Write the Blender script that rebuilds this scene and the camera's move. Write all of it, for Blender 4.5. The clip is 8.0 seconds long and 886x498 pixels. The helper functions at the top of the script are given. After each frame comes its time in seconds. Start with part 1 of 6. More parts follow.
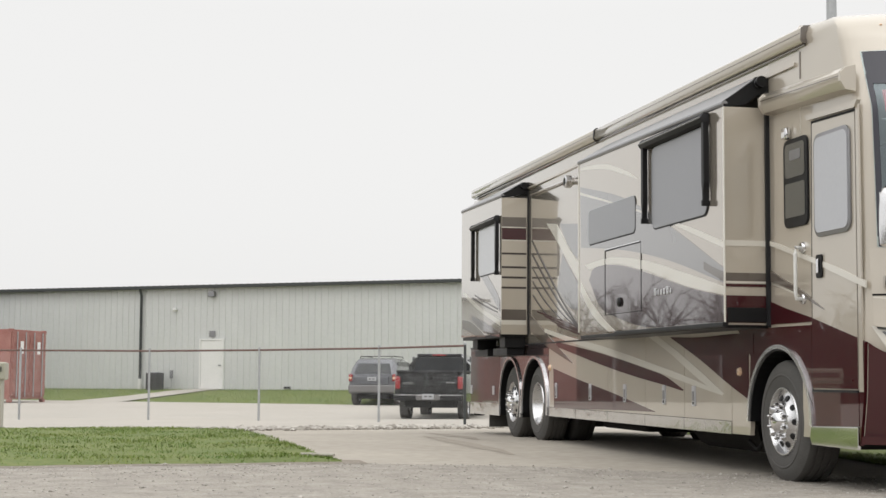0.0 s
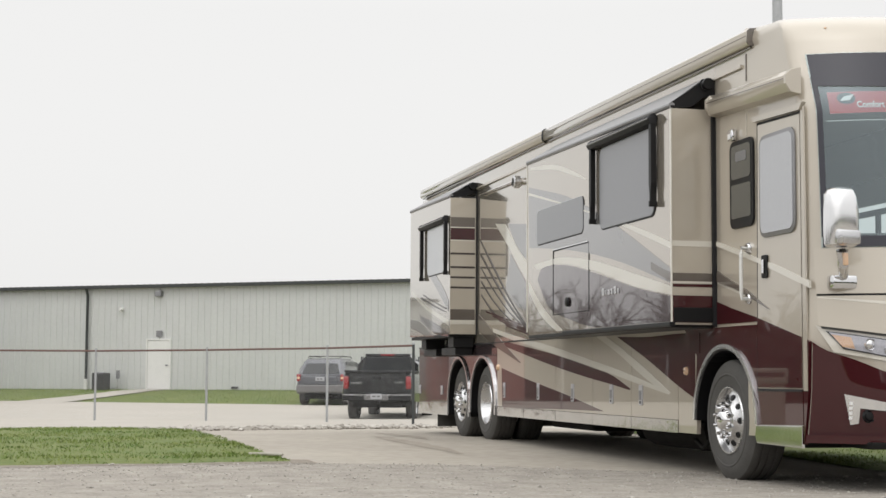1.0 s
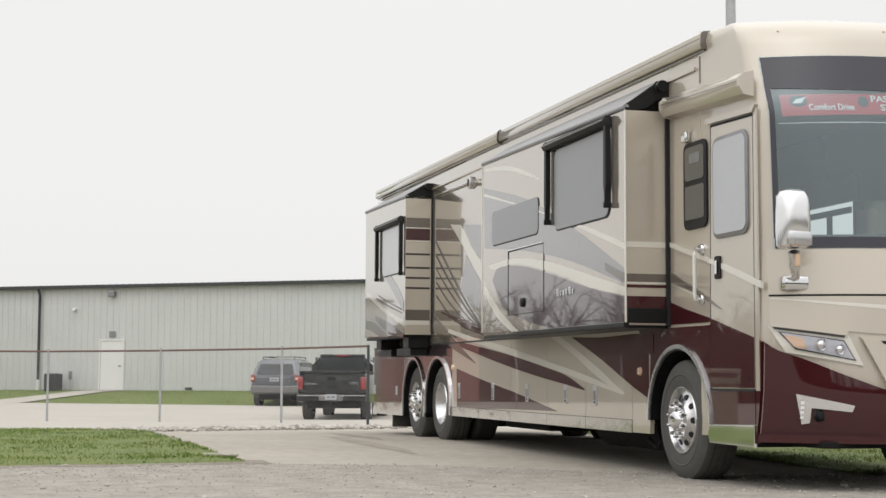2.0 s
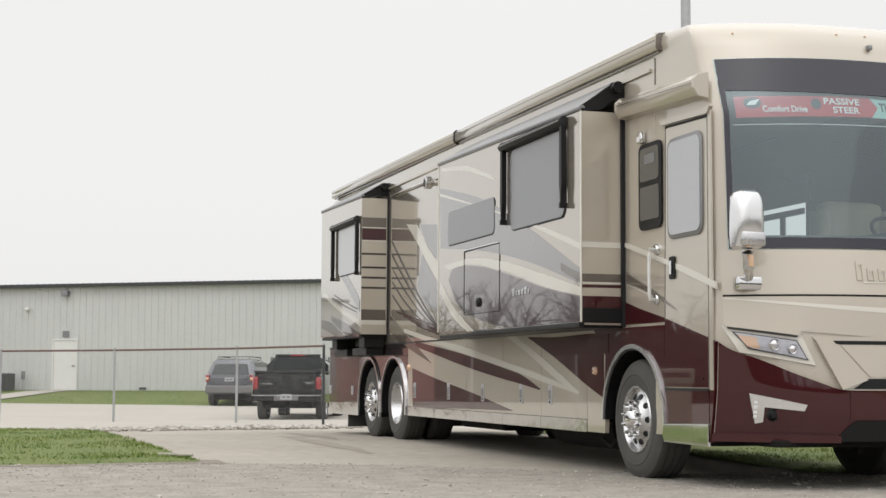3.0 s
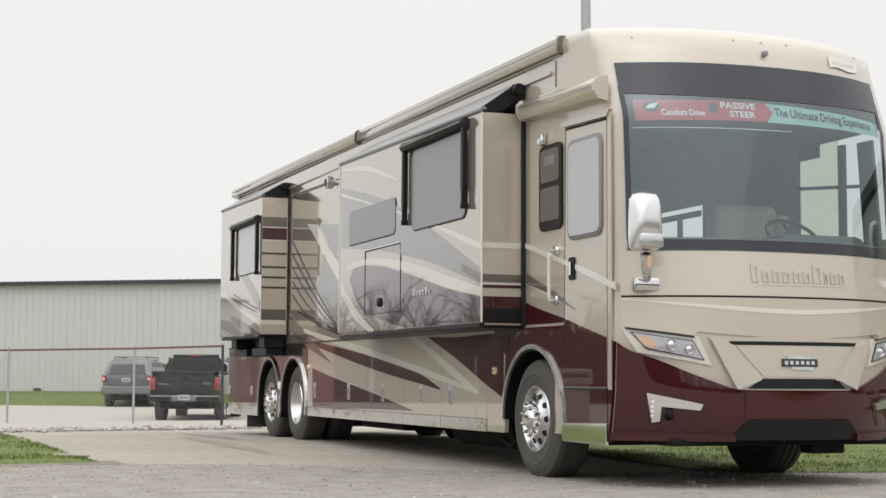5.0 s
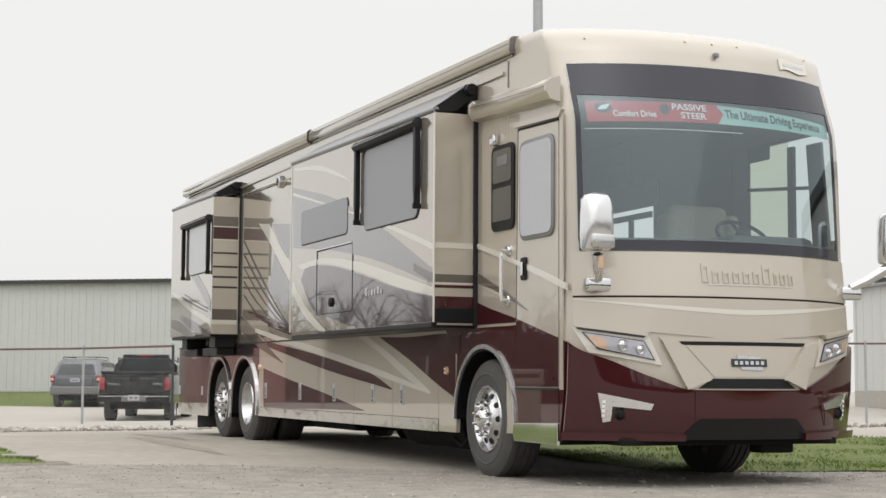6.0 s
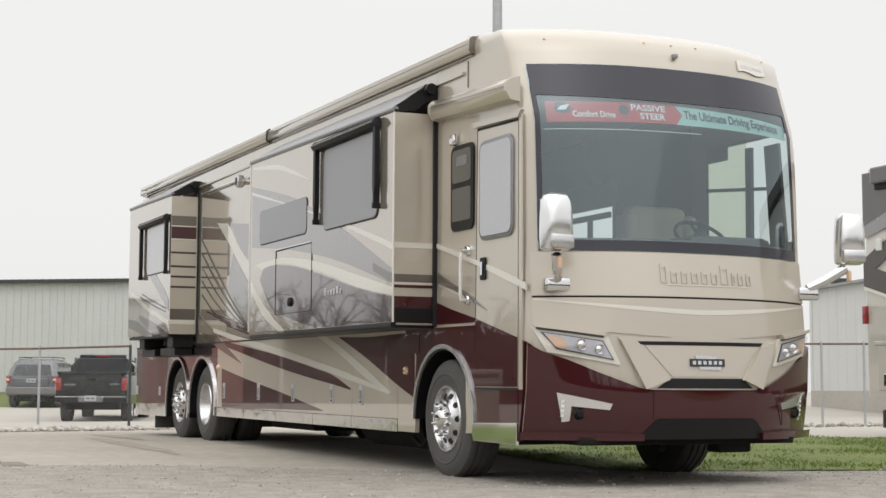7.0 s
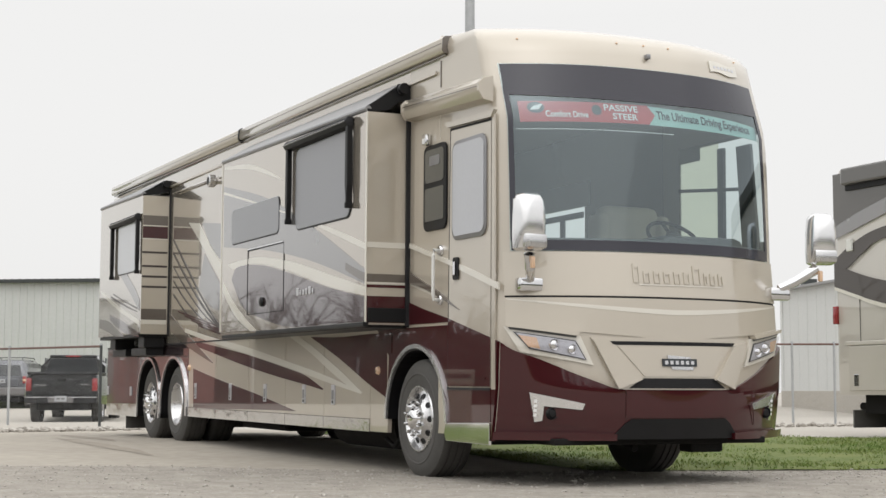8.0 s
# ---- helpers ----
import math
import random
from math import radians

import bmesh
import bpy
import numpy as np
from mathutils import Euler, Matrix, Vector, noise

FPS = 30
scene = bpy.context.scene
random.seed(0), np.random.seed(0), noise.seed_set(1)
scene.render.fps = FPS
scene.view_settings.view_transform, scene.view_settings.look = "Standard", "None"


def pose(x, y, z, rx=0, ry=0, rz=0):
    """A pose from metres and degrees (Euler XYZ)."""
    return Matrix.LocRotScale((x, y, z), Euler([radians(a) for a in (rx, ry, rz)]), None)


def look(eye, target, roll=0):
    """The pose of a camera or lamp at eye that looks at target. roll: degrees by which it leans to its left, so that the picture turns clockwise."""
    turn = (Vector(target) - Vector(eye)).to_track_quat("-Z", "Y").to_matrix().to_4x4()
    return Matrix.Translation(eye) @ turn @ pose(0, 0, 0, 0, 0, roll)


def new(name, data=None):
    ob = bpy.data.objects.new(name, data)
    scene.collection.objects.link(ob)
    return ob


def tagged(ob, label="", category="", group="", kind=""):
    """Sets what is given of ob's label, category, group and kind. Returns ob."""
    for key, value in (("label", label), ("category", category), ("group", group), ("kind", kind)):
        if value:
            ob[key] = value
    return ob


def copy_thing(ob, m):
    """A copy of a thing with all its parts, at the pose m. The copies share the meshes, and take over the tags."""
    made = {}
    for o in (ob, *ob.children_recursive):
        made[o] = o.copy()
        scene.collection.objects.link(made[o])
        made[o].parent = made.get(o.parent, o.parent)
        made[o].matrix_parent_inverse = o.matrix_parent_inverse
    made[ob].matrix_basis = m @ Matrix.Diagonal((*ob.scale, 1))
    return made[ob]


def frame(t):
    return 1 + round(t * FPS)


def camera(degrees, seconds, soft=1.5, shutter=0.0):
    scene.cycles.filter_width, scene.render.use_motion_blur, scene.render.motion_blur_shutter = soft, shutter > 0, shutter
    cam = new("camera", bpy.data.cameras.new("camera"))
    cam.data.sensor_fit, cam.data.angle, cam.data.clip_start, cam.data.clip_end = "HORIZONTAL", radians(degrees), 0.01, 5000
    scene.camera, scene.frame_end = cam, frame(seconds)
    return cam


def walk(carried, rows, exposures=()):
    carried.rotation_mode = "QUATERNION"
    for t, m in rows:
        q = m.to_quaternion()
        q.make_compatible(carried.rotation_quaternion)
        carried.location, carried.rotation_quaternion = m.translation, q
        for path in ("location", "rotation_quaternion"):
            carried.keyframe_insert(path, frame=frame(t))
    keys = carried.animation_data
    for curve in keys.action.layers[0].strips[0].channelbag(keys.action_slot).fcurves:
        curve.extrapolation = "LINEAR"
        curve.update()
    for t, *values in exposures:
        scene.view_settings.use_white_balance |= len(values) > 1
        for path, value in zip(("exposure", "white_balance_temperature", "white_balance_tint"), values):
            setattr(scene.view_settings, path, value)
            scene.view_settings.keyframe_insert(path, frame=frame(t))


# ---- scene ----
cam = camera(32.18, 8.0)
PATH = [
    (0.0, pose(-5.198, -9.877, 0.725, 95.16, -0.29, -11.52)),
    (0.5, pose(-5.205, -9.895, 0.722, 95.17, -0.26, -12.51)),
    (1.0, pose(-5.212, -9.912, 0.720, 95.17, -0.24, -13.45)),
    (1.5, pose(-5.219, -9.927, 0.718, 95.19, -0.21, -14.31)),
    (3.0, pose(-5.236, -9.960, 0.711, 95.21, -0.19, -16.80)),
    (3.5, pose(-5.241, -9.967, 0.709, 95.22, -0.18, -17.70)),
    (4.0, pose(-5.245, -9.973, 0.707, 95.23, -0.17, -18.74)),
    (4.5, pose(-5.248, -9.977, 0.705, 95.24, -0.17, -19.62)),
    (6.0, pose(-5.256, -9.977, 0.699, 95.27, -0.18, -22.35)),
    (6.5, pose(-5.257, -9.973, 0.697, 95.28, -0.17, -23.11)),
    (7.0, pose(-5.258, -9.968, 0.695, 95.29, -0.15, -23.89)),
    (7.5, pose(-5.259, -9.961, 0.693, 95.30, -0.13, -24.44)),
    (8.0, pose(-5.258, -9.952, 0.691, 95.31, -0.13, -24.94)),
]
walk(cam, PATH, exposures=[(0.0, 0.0), (8.0, 0.0)])

# ---- sky and sun: bright overcast ----
SUN_EL, SUN_AZ = radians(52), radians(200)
world = bpy.data.worlds.new("overcast_sky")
scene.world = world
world.use_nodes = True
wn = world.node_tree.nodes
wl = world.node_tree.links
wn.clear()
w_out = wn.new("ShaderNodeOutputWorld")
w_bg = wn.new("ShaderNodeBackground")
w_sky = wn.new("ShaderNodeTexSky")
w_sky.sky_type = "NISHITA"
w_sky.sun_disc = False
w_sky.sun_elevation = SUN_EL
w_sky.sun_rotation = SUN_AZ
w_sky.air_density, w_sky.dust_density, w_sky.ozone_density = 1.0, 4.0, 1.0
w_hsv = wn.new("ShaderNodeHueSaturation")
w_hsv.inputs["Saturation"].default_value = 0.12
w_mix = wn.new("ShaderNodeMix")
w_mix.data_type = "RGBA"
w_mix.inputs["Factor"].default_value = 0.82
CLOUD = 10.5
w_mix.inputs["B"].default_value = (CLOUD, CLOUD * 0.995, CLOUD * 0.985, 1)
wl.new(w_sky.outputs["Color"], w_hsv.inputs["Color"])
wl.new(w_hsv.outputs["Color"], w_mix.inputs["A"])
# overcast sky: brighter overhead than at the horizon
w_tc = wn.new("ShaderNodeTexCoord")
w_xyz = wn.new("ShaderNodeSeparateXYZ")
w_up = wn.new("ShaderNodeMapRange")
w_up.inputs["From Min"].default_value, w_up.inputs["From Max"].default_value = 0.24, 1.0
w_up.inputs["To Min"].default_value, w_up.inputs["To Max"].default_value = 1.0, 2.05
w_cl = wn.new("ShaderNodeVectorMath")
w_cl.operation = "SCALE"
wl.new(w_tc.outputs["Generated"], w_xyz.inputs["Vector"])
wl.new(w_xyz.outputs["Z"], w_up.inputs["Value"])
wl.new(w_mix.outputs["Result"], w_cl.inputs[0])
wl.new(w_up.outputs["Result"], w_cl.inputs["Scale"])
wl.new(w_cl.outputs["Vector"], w_bg.inputs["Color"])
wl.new(w_bg.outputs["Background"], w_out.inputs["Surface"])
w_bg.inputs["Strength"].default_value = 0.0945

sun = new("sun", bpy.data.lights.new("sun", "SUN"))
sun.data.energy = 0.48
sun.data.angle = radians(120)
sun.data.color = (1.0, 0.97, 0.92)
sun.matrix_world = look((-8, -6, 28), (0, 4, 0))


# ---- materials ----
def mat(name, color, rough=0.5, metal=0.0, coat=0.0, var=0.12, scale=6.0, fine=60.0, bump=0.0, spec=0.5,
        color2=None, island=False, per_object=False, bump_dist=0.01, coat_ior=1.5):
    m = bpy.data.materials.new(name)
    m.use_nodes = True
    nt = m.node_tree
    b = nt.nodes["Principled BSDF"]
    L = nt.links.new
    tc = nt.nodes.new("ShaderNodeTexCoord")
    n1 = nt.nodes.new("ShaderNodeTexNoise")
    n1.inputs["Scale"].default_value = scale
    n1.inputs["Detail"].default_value = 4
    n2 = nt.nodes.new("ShaderNodeTexNoise")
    n2.inputs["Scale"].default_value = fine
    n2.inputs["Detail"].default_value = 3
    L(tc.outputs["Object"], n1.inputs["Vector"])
    L(tc.outputs["Object"], n2.inputs["Vector"])
    add = nt.nodes.new("ShaderNodeMath")
    add.operation = "ADD"
    L(n1.outputs["Fac"], add.inputs[0])
    L(n2.outputs["Fac"], add.inputs[1])
    src = add.outputs[0]
    if island or per_object:
        if island:
            g = nt.nodes.new("ShaderNodeNewGeometry")
            rnd = g.outputs["Random Per Island"]
        else:
            g = nt.nodes.new("ShaderNodeObjectInfo")
            rnd = g.outputs["Random"]
        a2 = nt.nodes.new("ShaderNodeMath")
        a2.operation = "MULTIPLY_ADD"
        a2.inputs[1].default_value = 0.8
        L(rnd, a2.inputs[0])
        L(src, a2.inputs[2])
        a3 = nt.nodes.new("ShaderNodeMath")
        a3.operation = "SUBTRACT"
        a3.inputs[1].default_value = 0.4
        L(a2.outputs[0], a3.inputs[0])
        src = a3.outputs[0]
    r = nt.nodes.new("ShaderNodeMapRange")
    r.inputs["From Min"].default_value = 0.6
    r.inputs["From Max"].default_value = 1.4
    L(src, r.inputs["Value"])
    mx = nt.nodes.new("ShaderNodeMix")
    mx.data_type = "RGBA"
    c2 = color2 or tuple(min(1, c * (1 + var)) for c in color)
    c1 = color if color2 else tuple(c * (1 - var) for c in color)
    mx.inputs["A"].default_value = (*c1, 1)
    mx.inputs["B"].default_value = (*c2, 1)
    L(r.outputs["Result"], mx.inputs["Factor"])
    L(mx.outputs["Result"], b.inputs["Base Color"])
    rr = nt.nodes.new("ShaderNodeMapRange")
    rr.inputs["To Min"].default_value = max(0.0, rough * 0.85)
    rr.inputs["To Max"].default_value = min(1.0, rough * 1.15)
    L(n1.outputs["Fac"], rr.inputs["Value"])
    L(rr.outputs["Result"], b.inputs["Roughness"])
    b.inputs["Metallic"].default_value = metal
    b.inputs["Coat Weight"].default_value = coat
    b.inputs["Coat Roughness"].default_value = 0.02
    b.inputs["Coat IOR"].default_value = coat_ior
    b.inputs["Specular IOR Level"].default_value = spec
    if bump:
        bp = nt.nodes.new("ShaderNodeBump")
        bp.inputs["Strength"].default_value = bump
        bp.inputs["Distance"].default_value = bump_dist
        L(add.outputs[0], bp.inputs["Height"])
        L(bp.outputs["Normal"], b.inputs["Normal"])
    return m


def glass(name, tint, rough=0.0, ior=1.5, sheen=(1, 1, 1)):
    m = bpy.data.materials.new(name)
    m.use_nodes = True
    nt = m.node_tree
    nt.nodes.clear()
    out = nt.nodes.new("ShaderNodeOutputMaterial")
    tr = nt.nodes.new("ShaderNodeBsdfTransparent")
    tr.inputs["Color"].default_value = (*tint, 1)
    gl = nt.nodes.new("ShaderNodeBsdfGlossy")
    gl.inputs["Roughness"].default_value = rough
    gl.inputs["Color"].default_value = (*sheen, 1)
    lw = nt.nodes.new("ShaderNodeLayerWeight")
    lw.inputs["Blend"].default_value = 0.5
    pw = nt.nodes.new("ShaderNodeMath")
    pw.operation = "POWER"
    pw.inputs[1].default_value = 4.5
    nt.links.new(lw.outputs["Facing"], pw.inputs[0])
    fr = nt.nodes.new("ShaderNodeMapRange")
    fr.inputs["To Min"].default_value, fr.inputs["To Max"].default_value = ((ior - 1) / (ior + 1)) ** 2, 1.0
    nt.links.new(pw.outputs[0], fr.inputs["Value"])
    mx = nt.nodes.new("ShaderNodeMixShader")
    nt.links.new(fr.outputs[0], mx.inputs[0])
    nt.links.new(tr.outputs[0], mx.inputs[1])
    nt.links.new(gl.outputs[0], mx.inputs[2])
    nt.links.new(mx.outputs[0], out.inputs["Surface"])
    return m


M_BEIGE = mat("champagne_paint", (0.49, 0.44, 0.365), 0.30, 0.15, 1.0, 0.03, 1.5, 400, coat_ior=1.75)
M_PEARL = mat("champagne_pearl_paint", (0.47, 0.42, 0.355), 0.14, 0.6, 1.0, 0.03, 1.5, 400, coat_ior=1.75)
M_CREAM = mat("cream_paint", (0.66, 0.63, 0.56), 0.35, 0.0, 1.0, 0.03, 1.5, 400, coat_ior=1.75)
M_MAROON = mat("maroon_paint", (0.046, 0.0055, 0.008), 0.3, 0.0, 1.0, 0.08, 2, 400, spec=0.1, coat_ior=1.55)
M_TAUPE = mat("taupe_paint", (0.115, 0.095, 0.078), 0.32, 0.1, 1.0, 0.05, 2, 400, spec=0.15, coat_ior=1.75)
M_SILVER = mat("silver_paint", (0.25, 0.245, 0.245), 0.26, 0.5, 1.0, 0.04, 2, 400, coat_ior=1.75)
M_DARKLINE = mat("dark_pinstripe_paint", (0.03, 0.02, 0.02), 0.4, 0, 0.6, 0.1, 4, 200)
M_BLACK = mat("black_plastic", (0.007, 0.007, 0.008), 0.45, 0, 0.0, 0.2, 5, 150, spec=0.3)
M_RUBBER = mat("tyre_rubber", (0.075, 0.072, 0.068), 0.78, 0, 0, 0.25, 8, 120, 0.15)
M_SEAL = mat("dark_rubber_seal", (0.020, 0.020, 0.022), 0.6, 0, 0, 0.2, 8, 120, spec=0.3)
M_CHROME = mat("polished_chrome", (0.75, 0.75, 0.76), 0.06, 1.0, 0, 0.03, 4, 90)
M_ALU = mat("polished_aluminium", (0.66, 0.66, 0.67), 0.27, 1.0, 0, 0.06, 6, 120)
M_STEELSTRIP = mat("brushed_steel_strip", (0.60, 0.59, 0.58), 0.10, 1.0, 0, 0.06, 1.6, 4, 0.22, bump_dist=0.02)
M_GREYPANE = mat("grey_window_pane", (0.215, 0.22, 0.24), 0.3, 0.0, 0.35, 0.03, 1, 40)
M_PALEPANE = mat("pale_blind_window_pane", (0.43, 0.44, 0.47), 0.2, 0.0, 0.6, 0.03, 1, 40)
M_DARKPANE = mat("dark_tinted_pane", (0.05, 0.055, 0.05), 0.05, 0, 1.0, 0.2, 3, 40)
M_FRAME = mat("grey_aluminium_frame", (0.28, 0.28, 0.29), 0.35, 0.6, 0, 0.08, 6, 150)
M_WSBAND = mat("black_ceramic_band", (0.03, 0.03, 0.042), 0.12, 0, 0.0, 0.05, 3, 60)
M_WS = glass("tinted_windscreen_glass", (0.70, 0.775, 0.775), 0.0, 2.2, (0.82, 0.94, 1.0))
M_CLEAR = glass("clear_glass", (0.85, 0.88, 0.87))
M_YELLOWTINT = glass("yellow_tint_glass", (0.78, 0.78, 0.64))
M_LAMP = glass("lamp_lens_glass", (0.9, 0.9, 0.92))
M_AMBER = mat("amber_lens", (0.74, 0.50, 0.33), 0.15, 0, 0.8, 0.1, 20, 200)
M_BOWL = mat("lamp_bowl_silver", (0.55, 0.55, 0.58), 0.35, 0.5, 0.3, 0.15, 30, 200)
M_SHELL = mat("bright_mirror_shell", (0.82, 0.82, 0.83), 0.16, 0.85, 0.4, 0.04, 6, 120)
M_RED = mat("red_lens", (0.27, 0.016, 0.02), 0.18, 0, 0.8, 0.1, 20, 200)
M_BANNER_RED = mat("red_banner_film", (0.50, 0.03, 0.035), 0.4, 0, 0, 0.05, 6, 100)
M_BANNER_TEAL = mat("teal_banner_film", (0.38, 0.62, 0.58), 0.4, 0, 0, 0.05, 6, 100)
M_WHITE = mat("white_print", (0.8, 0.8, 0.8), 0.5, 0, 0, 0.03, 8, 100)
M_INK = mat("dark_print", (0.03, 0.035, 0.04), 0.5, 0, 0, 0.05, 8, 100)
M_LEATHER = mat("cream_leather", (0.55, 0.50, 0.40), 0.5, 0, 0, 0.08, 5, 90, 0.1)
M_INTERIOR = mat("interior_lining", (0.58, 0.57, 0.54), 0.7, 0, 0, 0.1, 3, 50)
M_DASH = mat("grey_dashboard", (0.10, 0.105, 0.105), 0.55, 0, 0, 0.12, 4, 90)
M_CHASSIS = mat("black_chassis", (0.010, 0.0095, 0.009), 0.8, 0, 0, 0.3, 5, 60, spec=0.2)
M_CONCRETE = mat("pale_concrete", (0.36, 0.335, 0.295), 0.9, 0, 0, 0.10, 0.35, 9, 0.15, color2=(0.45, 0.42, 0.375))
M_PAD = mat("worn_concrete_pad", (0.29, 0.26, 0.22), 0.88, 0, 0, 0.1, 0.6, 7, 0.2, color2=(0.42, 0.385, 0.33))
M_GRAVEL = mat("gravel", (0.22, 0.198, 0.17), 0.95, 0, 0, 0.2, 3.5, 34, 1.0, color2=(0.43, 0.40, 0.355), bump_dist=0.03)
M_DIRT = mat("bare_dirt", (0.15, 0.125, 0.10), 0.95, 0, 0, 0.3, 2.5, 30, 0.6, color2=(0.30, 0.265, 0.22))
M_STONE = mat("loose_stone", (0.26, 0.24, 0.21), 0.9, 0, 0, 0.3, 8, 60, 0.3, color2=(0.50, 0.47, 0.43), island=True)
M_TURF = mat("turf", (0.07, 0.125, 0.020), 0.95, 0, 0, 0.3, 0.9, 11, 0.5, color2=(0.19, 0.20, 0.065))
M_BLADE = mat("grass_blade", (0.075, 0.165, 0.020), 0.7, 0, 0, 0.3, 0.8, 3.5, 0, color2=(0.225, 0.25, 0.065))
M_SIDING = mat("grey_metal_siding", (0.585, 0.595, 0.585), 0.55, 0.1, 0, 0.05, 0.6, 8)
M_ROOFTRIM = mat("dark_eave_trim", (0.05, 0.055, 0.055), 0.5, 0.2, 0, 0.1, 2, 20)
M_ROOF = mat("grey_metal_roof", (0.30, 0.30, 0.30), 0.5, 0.3, 0, 0.08, 1, 10)
M_DOORWHITE = mat("white_painted_door", (0.72, 0.72, 0.70), 0.5, 0, 0, 0.04, 3, 40)
M_GALV = mat("galvanised_steel", (0.40, 0.41, 0.42), 0.5, 0.5, 0, 0.15, 8, 80)
M_WIRE = mat("galvanised_wire", (0.55, 0.56, 0.57), 0.45, 0.3, 0, 0.08, 8, 80)
M_RAIL = mat("rusty_rail", (0.16, 0.10, 0.085), 0.65, 0.4, 0, 0.3, 8, 60)
M_CONTAINER = mat("weathered_red_container", (0.25, 0.09, 0.075), 0.7, 0, 0, 0.3, 2.5, 30, color2=(0.40, 0.22, 0.19))
M_UTIL = mat("beige_utility_cabinet", (0.40, 0.385, 0.32), 0.55, 0, 0, 0.06, 4, 40)
M_AC = mat("dark_condenser_casing", (0.06, 0.06, 0.06), 0.6, 0, 0, 0.2, 6, 80)
M_TRUCK = mat("black_truck_paint", (0.012, 0.013, 0.015), 0.25, 0, 1.0, 0.1, 4, 200)
M_SUV = mat("grey_suv_paint", (0.13, 0.135, 0.15), 0.3, 0.4, 1.0, 0.06, 4, 300)
M_SUVLOW = mat("grey_plastic_cladding", (0.16, 0.155, 0.155), 0.5, 0.1, 0.3, 0.06, 4, 300)
M_AUTOGLASS = mat("dark_vehicle_glass", (0.03, 0.033, 0.036), 0.08, 0, 0.15, 0.1, 2, 60)
M_PLATE = mat("number_plate", (0.40, 0.41, 0.43), 0.4, 0, 0, 0.04, 8, 60)
M_DKGREY = mat("dark_grey_coach_paint", (0.10, 0.095, 0.09), 0.3, 0.1, 1.0, 0.05, 2, 200)
M_BROWN = mat("dark_brown_coach_paint", (0.045, 0.035, 0.028), 0.3, 0.1, 1.0, 0.05, 2, 200)
M_TANCOACH = mat("tan_coach_paint", (0.52, 0.49, 0.44), 0.32, 0.1, 1.0, 0.04, 2, 200)


# ---- mesh helpers ----
def finish(name, bm, material, parent=None, label="", smooth=False, kind="", angle=None):
    me = bpy.data.meshes.new(name)
    bm.normal_update()
    bm.to_mesh(me)
    bm.free()
    for p in me.polygons:
        p.use_smooth = smooth
    ms = material if isinstance(material, (list, tuple)) else [material]
    for mm in ms:
        me.materials.append(mm)
    if smooth:
        me.set_sharp_from_angle(angle=radians(angle or 35))
    ob = new(name, me)
    if parent is not None:
        ob.parent = parent
    if label or kind:
        tagged(ob, label, "", "", kind)
    return ob


def part(name, bm, material, parent, label="", smooth=False, kind=""):
    return finish(name, bm, material, parent, label, smooth, kind)


def root(name, m, label, category, group=""):
    e = new(name)
    e.empty_display_size = 0.2
    e.matrix_world = m
    return tagged(e, label, category, group)


def box(x0, x1, y0, y1, z0, z1, bevel=0.0, bm=None, seg=2):
    own = bm is None
    b = bmesh.new()
    vs = [b.verts.new((x, y, z)) for z in (z0, z1) for y in (y0, y1) for x in (x0, x1)]
    for f in ((0, 2, 3, 1), (4, 5, 7, 6), (0, 1, 5, 4), (2, 6, 7, 3), (0, 4, 6, 2), (1, 3, 7, 5)):
        b.faces.new([vs[k] for k in f])
    if bevel:
        bmesh.ops.bevel(b, geom=b.edges[:], offset=bevel, segments=seg, affect="EDGES", profile=0.5)
    if own:
        return b
    merge(bm, b)
    return bm


def merge(bm, b, m=None):
    if m is not None:
        b.transform(m)
    b.verts.index_update()
    keys = [bm.verts.new(v.co) for v in b.verts]
    for f in b.faces:
        nf = bm.faces.new([keys[v.index] for v in f.verts])
        nf.material_index = f.material_index
    b.free()
    return bm


def prism(pts, axis, lo, hi, bevel=0.0):
    """A flat outline given in the two other axes, thickened along axis from lo to hi."""
    b = bmesh.new()

    def put(p, h):
        return {"x": (h, p[0], p[1]), "y": (p[0], h, p[1]), "z": (p[0], p[1], h)}[axis]

    a = [b.verts.new(put(p, lo)) for p in pts]
    c = [b.verts.new(put(p, hi)) for p in pts]
    b.faces.new(a)
    b.faces.new(c[::-1])
    n = len(pts)
    for k in range(n):
        b.faces.new((a[k], c[k], c[(k + 1) % n], a[(k + 1) % n]))
    bmesh.ops.recalc_face_normals(b, faces=b.faces[:])
    if bevel:
        caps = [e for e in b.edges if all(len(f.verts) == 4 or len(f.verts) == n for f in e.link_faces) and any(len(f.verts) == n for f in e.link_faces)]
        bmesh.ops.bevel(b, geom=caps, offset=bevel, segments=2, affect="EDGES", profile=0.5)
    return b


def rounded(x0, x1, y0, y1, r, n=5):
    pts = []
    for cx, cy, a in ((x1 - r, y1 - r, 0), (x0 + r, y1 - r, 90), (x0 + r, y0 + r, 180), (x1 - r, y0 + r, 270)):
        for k in range(n + 1):
            q = radians(a + 90 * k / n)
            pts.append((cx + r * math.cos(q), cy + r * math.sin(q)))
    return pts


